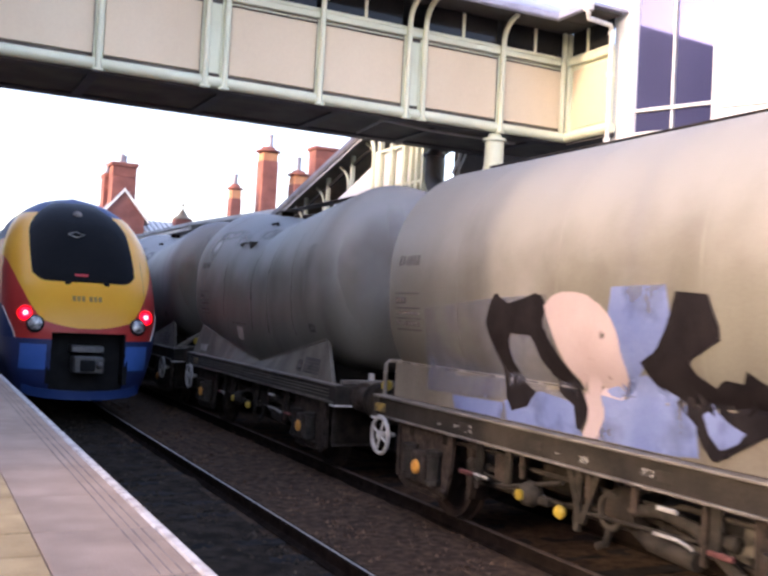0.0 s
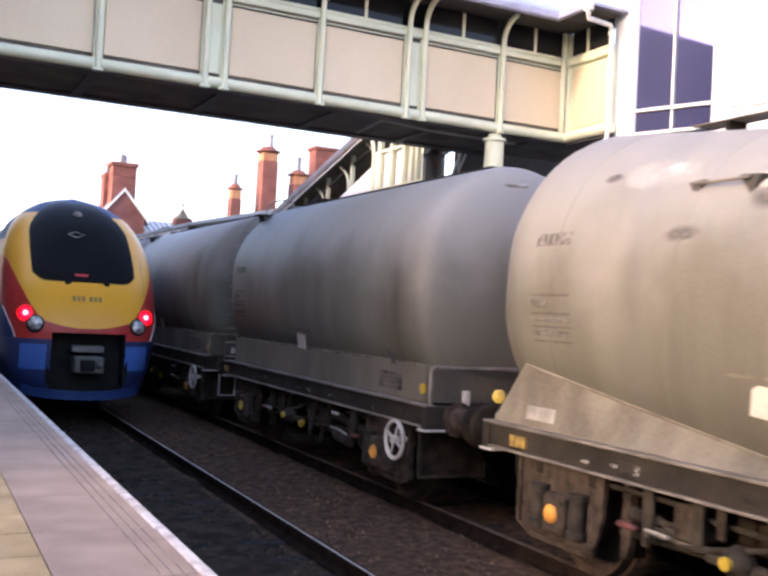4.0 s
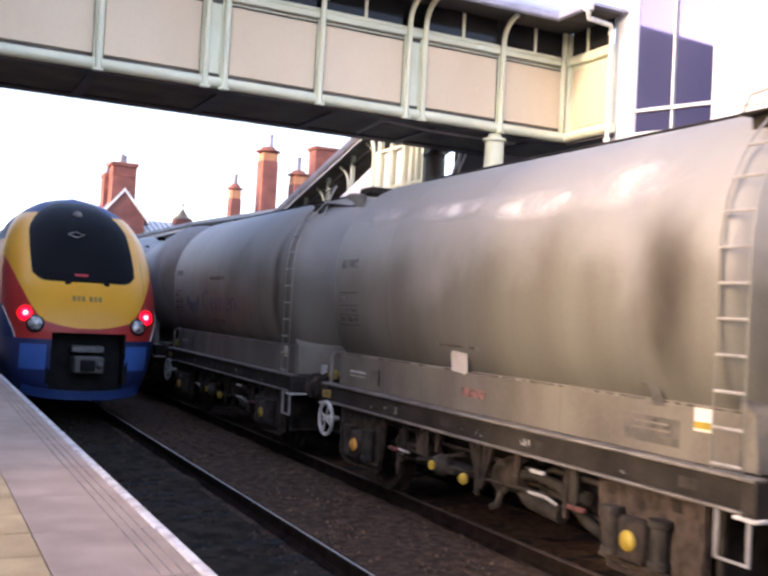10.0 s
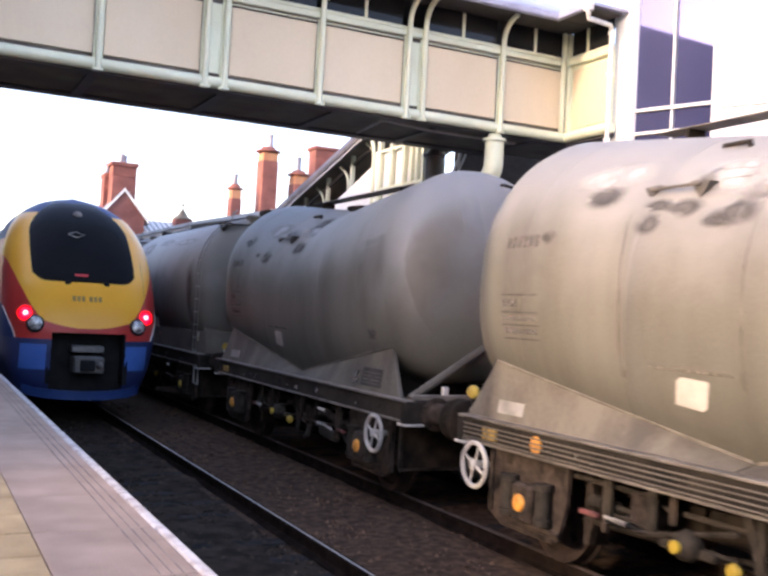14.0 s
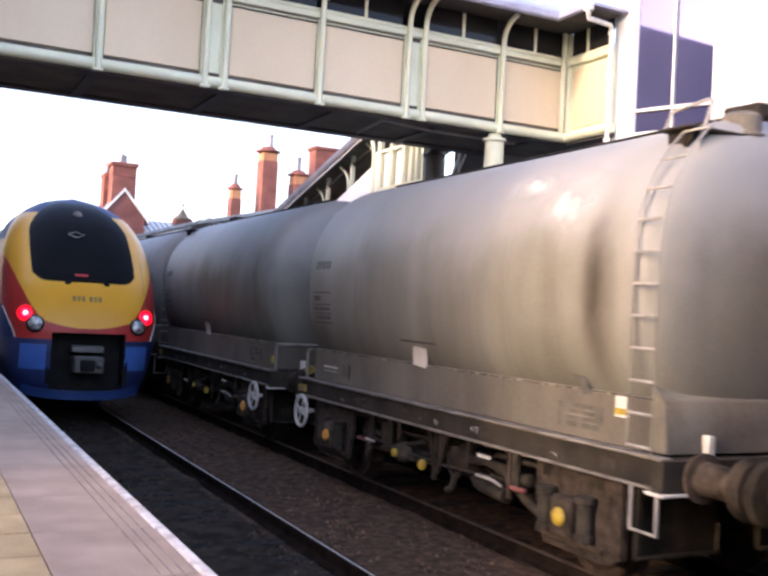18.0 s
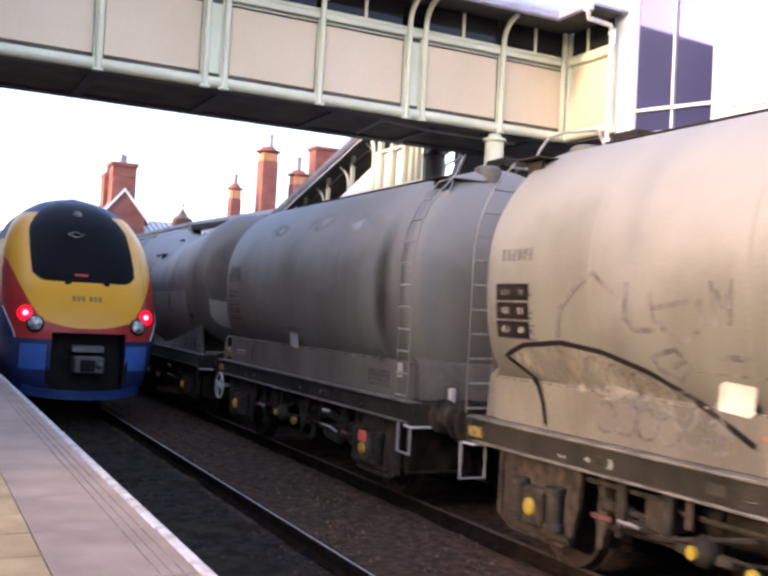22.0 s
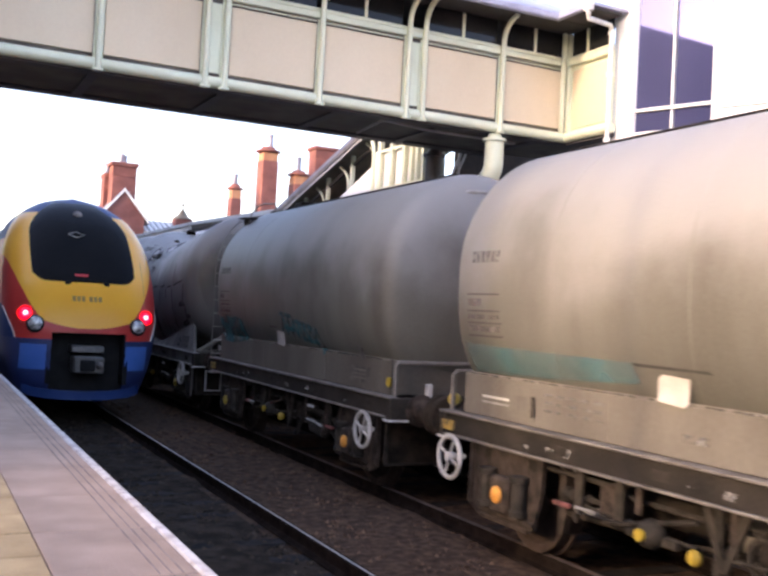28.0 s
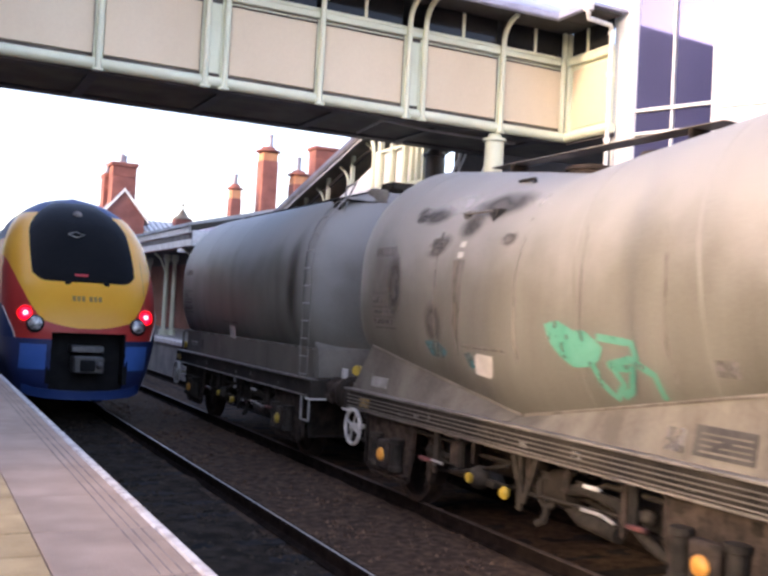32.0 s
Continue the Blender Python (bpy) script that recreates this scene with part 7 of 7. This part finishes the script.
    patch("cream_panel", W[17], False, [(-1.93, 2.89), (-2.99, 2.86), (-3.01, 2.14), (-1.97, 2.13)], M["creamtile"], "clean cream panel", 0.010)
    for z in (1.36, 1.43, 1.50):
        for q in range(5):
            patch("lettering", W[17], False, rect(1.12 + 0.17 * q, 1.25 + 0.17 * q, z, z + 0.028), M["mark"], "faded brown lettering on the skirt", 0.008)
    patch("skirt_mark", W[17], False, rect(-0.02, 0.24, 1.34, 1.40), M["chalk"], "pale rubbed mark on the skirt", 0.006)
    for k in (6, 7, 11, 14, 10, 17):
        pl = patch("hazard_label", W[k], False, rect(-3.17, -3.00, 1.44, 1.605), M["label"], "white and yellow hazard label", 0.010)
        patch("hazard_stripe", W[k], False, rect(-3.165, -3.005, 1.46, 1.51), M["yellowp"], "", 0.014)
    for k in (3, 4, 5, 6, 10, 11, 12, 13, 14, 17, 18):
        patch("data_panel", W[k], False, rect(-2.86, -2.26, 1.29, 1.49), M["panel_d"], "dark data panel on the skirt", 0.006)
        for q in range(3):
            patch("lettering", W[k], False, rect(-2.80 + 0.03 * q, -2.36, 1.335 + 0.05 * q, 1.352 + 0.05 * q), M["gusset"], "", 0.010)
        patch("data_plate", W[k], False, [(-2.46, 1.74), (-2.66, 1.72), (-2.70, 1.58), (-2.56, 1.57), (-2.52, 1.66), (-2.47, 1.67)], M["stencil"], "small dark stencil low on the barrel", 0.008)
    # green and turquoise tags
    def tag(w, v, y, z, paint):
        zig = [(-0.10 * q, (-0.02 if q % 2 else -0.30) - 0.012 * q) for q in range(14)]
        for line in (zig, [(0.02, -0.02), (-0.45, -0.06)], [(-0.10, -0.22), (-0.55, -0.26)], [(-0.55, -0.12), (-1.20, -0.20)], [(-0.70, -0.36), (-1.30, -0.40)], [(-1.30, -0.20), (-1.40, -0.36), (-1.46, -0.54)]):
            stroke("graffiti_tag", w, v, [(y + a, z + b) for a, b in line], 0.06, M[paint], "bright green sprayed stroke", 0.012)
    tag(W[18], False, 0.04, 2.10, "teal_s")
    patch("turquoise_patch", W[18], False, [(3.15, 1.93), (2.7, 1.99), (2.5, 1.95), (2.25, 1.98), (1.9, 1.92), (1.8, 1.6), (2.6, 1.52), (3.1, 1.54)], M["teal_s"], "turquoise sprayed patch")
    patch("graffiti_tag", W[20], True, [(-0.60, 2.14), (-0.78, 2.18), (-1.0, 2.10), (-1.14, 2.11), (-1.36, 1.98), (-1.30, 1.86), (-1.16, 1.81), (-0.97, 1.79), (-0.80, 1.88), (-0.68, 1.98)], M["green_s"], "bright green graffiti tag", 0.012)
    for line in ([(-1.30, 2.06), (-1.7, 2.03), (-1.74, 1.92), (-1.4, 1.84)], [(-1.22, 1.84), (-1.30, 1.68), (-1.42, 1.58), (-1.55, 1.70), (-1.46, 1.83)], [(-1.46, 1.83), (-1.69, 1.83), (-1.62, 1.66), (-1.5, 1.6)], [(-1.68, 1.90), (-1.91, 1.80), (-1.95, 1.62)], [(-1.77, 1.50), (-1.9, 1.42)]):
        stroke("tag_line", W[20], True, line, 0.06, M["green_s"], "bright green sprayed line", 0.016)
    patch("turquoise_patch", W[20], True, [(1.6, 1.89), (1.3, 1.90), (1.14, 1.80), (1.2, 1.72), (1.5, 1.74)], M["teal_s"], "turquoise smear")
    patch("turquoise_patch", W[20], True, [(0.78, 1.80), (0.66, 1.82), (0.6, 1.68), (0.7, 1.64)], M["teal_s"], "turquoise smear")
    # outlined block letters
    g = W[19]
    patch("graffiti_ground", g, True, [(2.95, 2.35), (2.7, 2.44), (2.2, 2.40), (1.2, 2.46), (0.8, 2.42), (-0.48, 2.48), (-1.74, 2.49), (-2.60, 2.58), (-2.64, 2.17), (-2.74, 2.06), (-2.70, 1.76), (-2.3, 1.66), (-0.34, 1.28), (0.0, 1.26), (1.6, 1.52), (2.8, 1.80)], M["grey_s"], "grey sprayed ground", 0.007)
    for line, wide in (([(3.02, 2.0), (3.05, 2.2), (3.0, 2.38), (2.86, 2.47), (2.65, 2.46), (2.47, 2.40), (2.34, 2.2)], 0.04), ([(2.31, 2.31), (2.18, 2.41), (2.03, 2.45), (1.88, 2.43), (1.75, 2.36), (1.62, 2.22)], 0.04), ([(1.56, 2.25), (1.5, 2.38), (1.4, 2.48), (1.25, 2.52), (1.1, 2.5), (0.95, 2.43), (0.85, 2.26)], 0.04),
                       (arc(2.34, 2.54, 0.25, 0.12, 0, 360, 14), 0.035), (arc(2.32, 2.54, 0.10, 0.05, 0, 300, 8), 0.03), ([(2.70, 1.99), (2.53, 1.73), (2.27, 1.36)], 0.055), ([(2.5, 1.9), (2.3, 1.82), (2.2, 1.7)], 0.04), ([(1.92, 1.94), (1.79, 1.7), (1.54, 1.40)], 0.055), ([(1.12, 2.0), (1.08, 1.8), (0.86, 1.78), (0.54, 1.84)], 0.055), ([(0.85, 1.72), (0.54, 1.73), (0.38, 1.57)], 0.05),
                       ([(1.5, 1.43), (1.1, 1.45), (0.8, 1.44)], 0.07), ([(-1.86, 2.50), (-2.23, 2.57), (-2.58, 2.60)], 0.05), ([(-2.65, 2.55), (-2.65, 2.34), (-2.60, 2.17), (-2.34, 2.13)], 0.08),
                       ([(-2.32, 2.09), (-2.72, 2.13), (-2.77, 2.06), (-2.72, 1.82), (-2.74, 1.74), (-2.33, 1.69)], 0.07), ([(-2.33, 1.74), (-2.70, 1.80)], 0.06), ([(-1.73, 2.43), (-1.80, 2.18), (-1.85, 1.96), (-1.89, 1.62)], 0.06), ([(-1.24, 1.76), (-1.27, 1.46)], 0.05),
                       ([(-1.46, 1.66), (-1.52, 1.52)], 0.06), ([(-0.39, 1.98), (-0.43, 1.76), (-0.44, 1.47), (-0.36, 1.27)], 0.07), ([(-0.72, 2.38), (-0.80, 2.08)], 0.045), ([(-1.23, 2.47), (-1.27, 2.24)], 0.045), ([(0.86, 2.42), (0.17, 2.46), (-0.48, 2.49)], 0.04),
                       ([(-0.78, 2.47), (-1.12, 2.51)], 0.05), ([(-1.35, 2.48), (-1.69, 2.49)], 0.05), ([(0.45, 1.77), (0.43, 1.48), (0.32, 1.40)], 0.05), ([(-2.75, 1.89), (-2.97, 1.89)], 0.09)):
        stroke("graffiti_line", g, True, line, wide * 0.85, M["inkworn"], "black graffiti outline")
    for cy, cz, ay, az in ((-0.62, 2.25, 0.20, -0.06), (-0.74, 2.17, 0.30, 0.05), (-0.76, 2.05, 0.31, -0.05), (-0.70, 1.96, 0.22, 0.03), (-0.73, 2.26, -0.05, -0.30), (-0.58, 2.22, 0.06, -0.24), (-0.49, 2.24, -0.16, -0.28), (-0.68, 2.18, 0.2, -0.2)):
        d = math.hypot(ay, az)
        ny, nz = -az / d * 0.02, ay / d * 0.02
        end_patch("red_scrawl", g, [(cy - ny, cz - nz), (cy + ay - ny, cz + az - nz), (cy + ay + ny, cz + az + nz), (cy + ny, cz + nz)], M["red_s"], "faded red scrawl on the barrel end")
    for poly in ([(-0.85, 2.42), (-0.6, 2.36), (-0.3, 2.44), (-0.3, 2.41), (-0.6, 2.33), (-0.85, 2.39)], [(-0.62, 2.56), (-0.35, 2.54), (-0.36, 2.50), (-0.6, 2.52)], [(-0.25, 2.72), (0.05, 2.78), (0.05, 2.75), (-0.22, 2.68)]):
        end_patch("scrawl_line", g, poly, M["inkgrey"], "black scrawl on the barrel end")
    stroke("graffiti_line", W[16], False, [(2.2, 2.2), (1.9, 2.15)], 0.03, M["inkgrey"])
    patch("red_mark", W[6], False, rect(-0.25, 0.2, 1.37, 1.45), M["red_s"], "faded red mark")
    for z in (1.40, 1.455):
        patch("red_mark", W[10], False, rect(-0.11, 0.10, z, z + 0.035), M["red_s"], "small faded red mark")
    patch("red_mark", W[2], True, rect(-0.15, 0.0, 1.40, 1.46), M["redp"], "small red mark")
    # what is painted or fixed on the barrels follows them
    for w, v, y in WAGONS:
        for c in w.children:
            if c.location.y == 0 and c.name.split(".")[0] not in UNDERFRAME:
                c.location.y = 0.07


build_train()

# ---- paving pieces of the near platform ----
def paving():
    bm = bevel(box(bm_new(), 0.652, EDGE - 0.073, 0.004, 0.946, PLAT - 0.07, PLAT), 0.004)
    first = part("coping_slab", bm, M["slab"], NEAR)
    e = part("edge_strip", bevel(box(bm_new(), EDGE - 0.070, EDGE, 0.003, 0.947, PLAT - 0.09, PLAT + 0.003), 0.012), M["edge_w"], NEAR, "scuffed white platform edge")
    b = part("buff_slab", bevel(box(bm_new(), 0.258, 0.648, 0.006, 0.469, PLAT - 0.07, PLAT + 0.002), 0.006), M["tactile"], NEAR)
    g = part("paving_slab", bevel(box(bm_new(), -0.40, 0.253, 0.004, 0.946, PLAT - 0.07, PLAT), 0.006), M["slab"], NEAR)
    bm = bm_new()
    for x in (1.105, 1.16, 1.215):
        box(bm, x - 0.0045, x + 0.0045, 0.02, 0.93, PLAT - 0.01, PLAT + 0.0012)
    gr = part("groove", bm, M["groove"], NEAR, "worn grooves along the coping")
    rng = random.Random(2)
    for ob, pitch, n in ((gr, 0.95, 40), (first, 0.95, 40), (e, 0.95, 40), (b, 0.475, 80), (g, 0.95, 40)):
        ob.location.y = -4.21
        for k in range(1, n):
            c = ob.copy()
            scene.collection.objects.link(c)
            c.location = (0, -4.21 + pitch * k, rng.uniform(-0.002, 0.002) if ob is not gr else 0.0015)
    far_slab = part("paving", box(bm_new(), -3.5, -0.404, -4.14, 34, PLAT - 0.07, PLAT - 0.002), M["slab"], NEAR)


paving()


# ---- what moves ----
def run(t):
    """How far the freight train has come after t seconds: it gathers speed."""
    return 4.7142 * t + 0.0247 * t * t / 2 + 0.0000737 * t ** 3


def motions():
    times = [float(k) for k in range(33)]
    for w, v, y in WAGONS:
        walk(w, [(t, pose(TRACK_B, y - run(t), 0)) for t in times])
        sets = [c for c in w.children if c.name.startswith("wheelset")]
        inside = [n / FPS for n in range(0, 32 * FPS + 1, 2) if -2 < y - run(n / FPS) < 32]
        for ws in sets:
            here = ws.location.copy()
            keep = sorted({0.0, 32.0, *inside})
            lo, hi = run(inside[0]), run(inside[-1])
            rows = []
            for t in keep:
                turn = min(max(run(t), lo), hi) / 0.46
                rows.append((t, pose(here.x, here.y, here.z, math.degrees(turn))))
            walk(ws, rows)


motions()
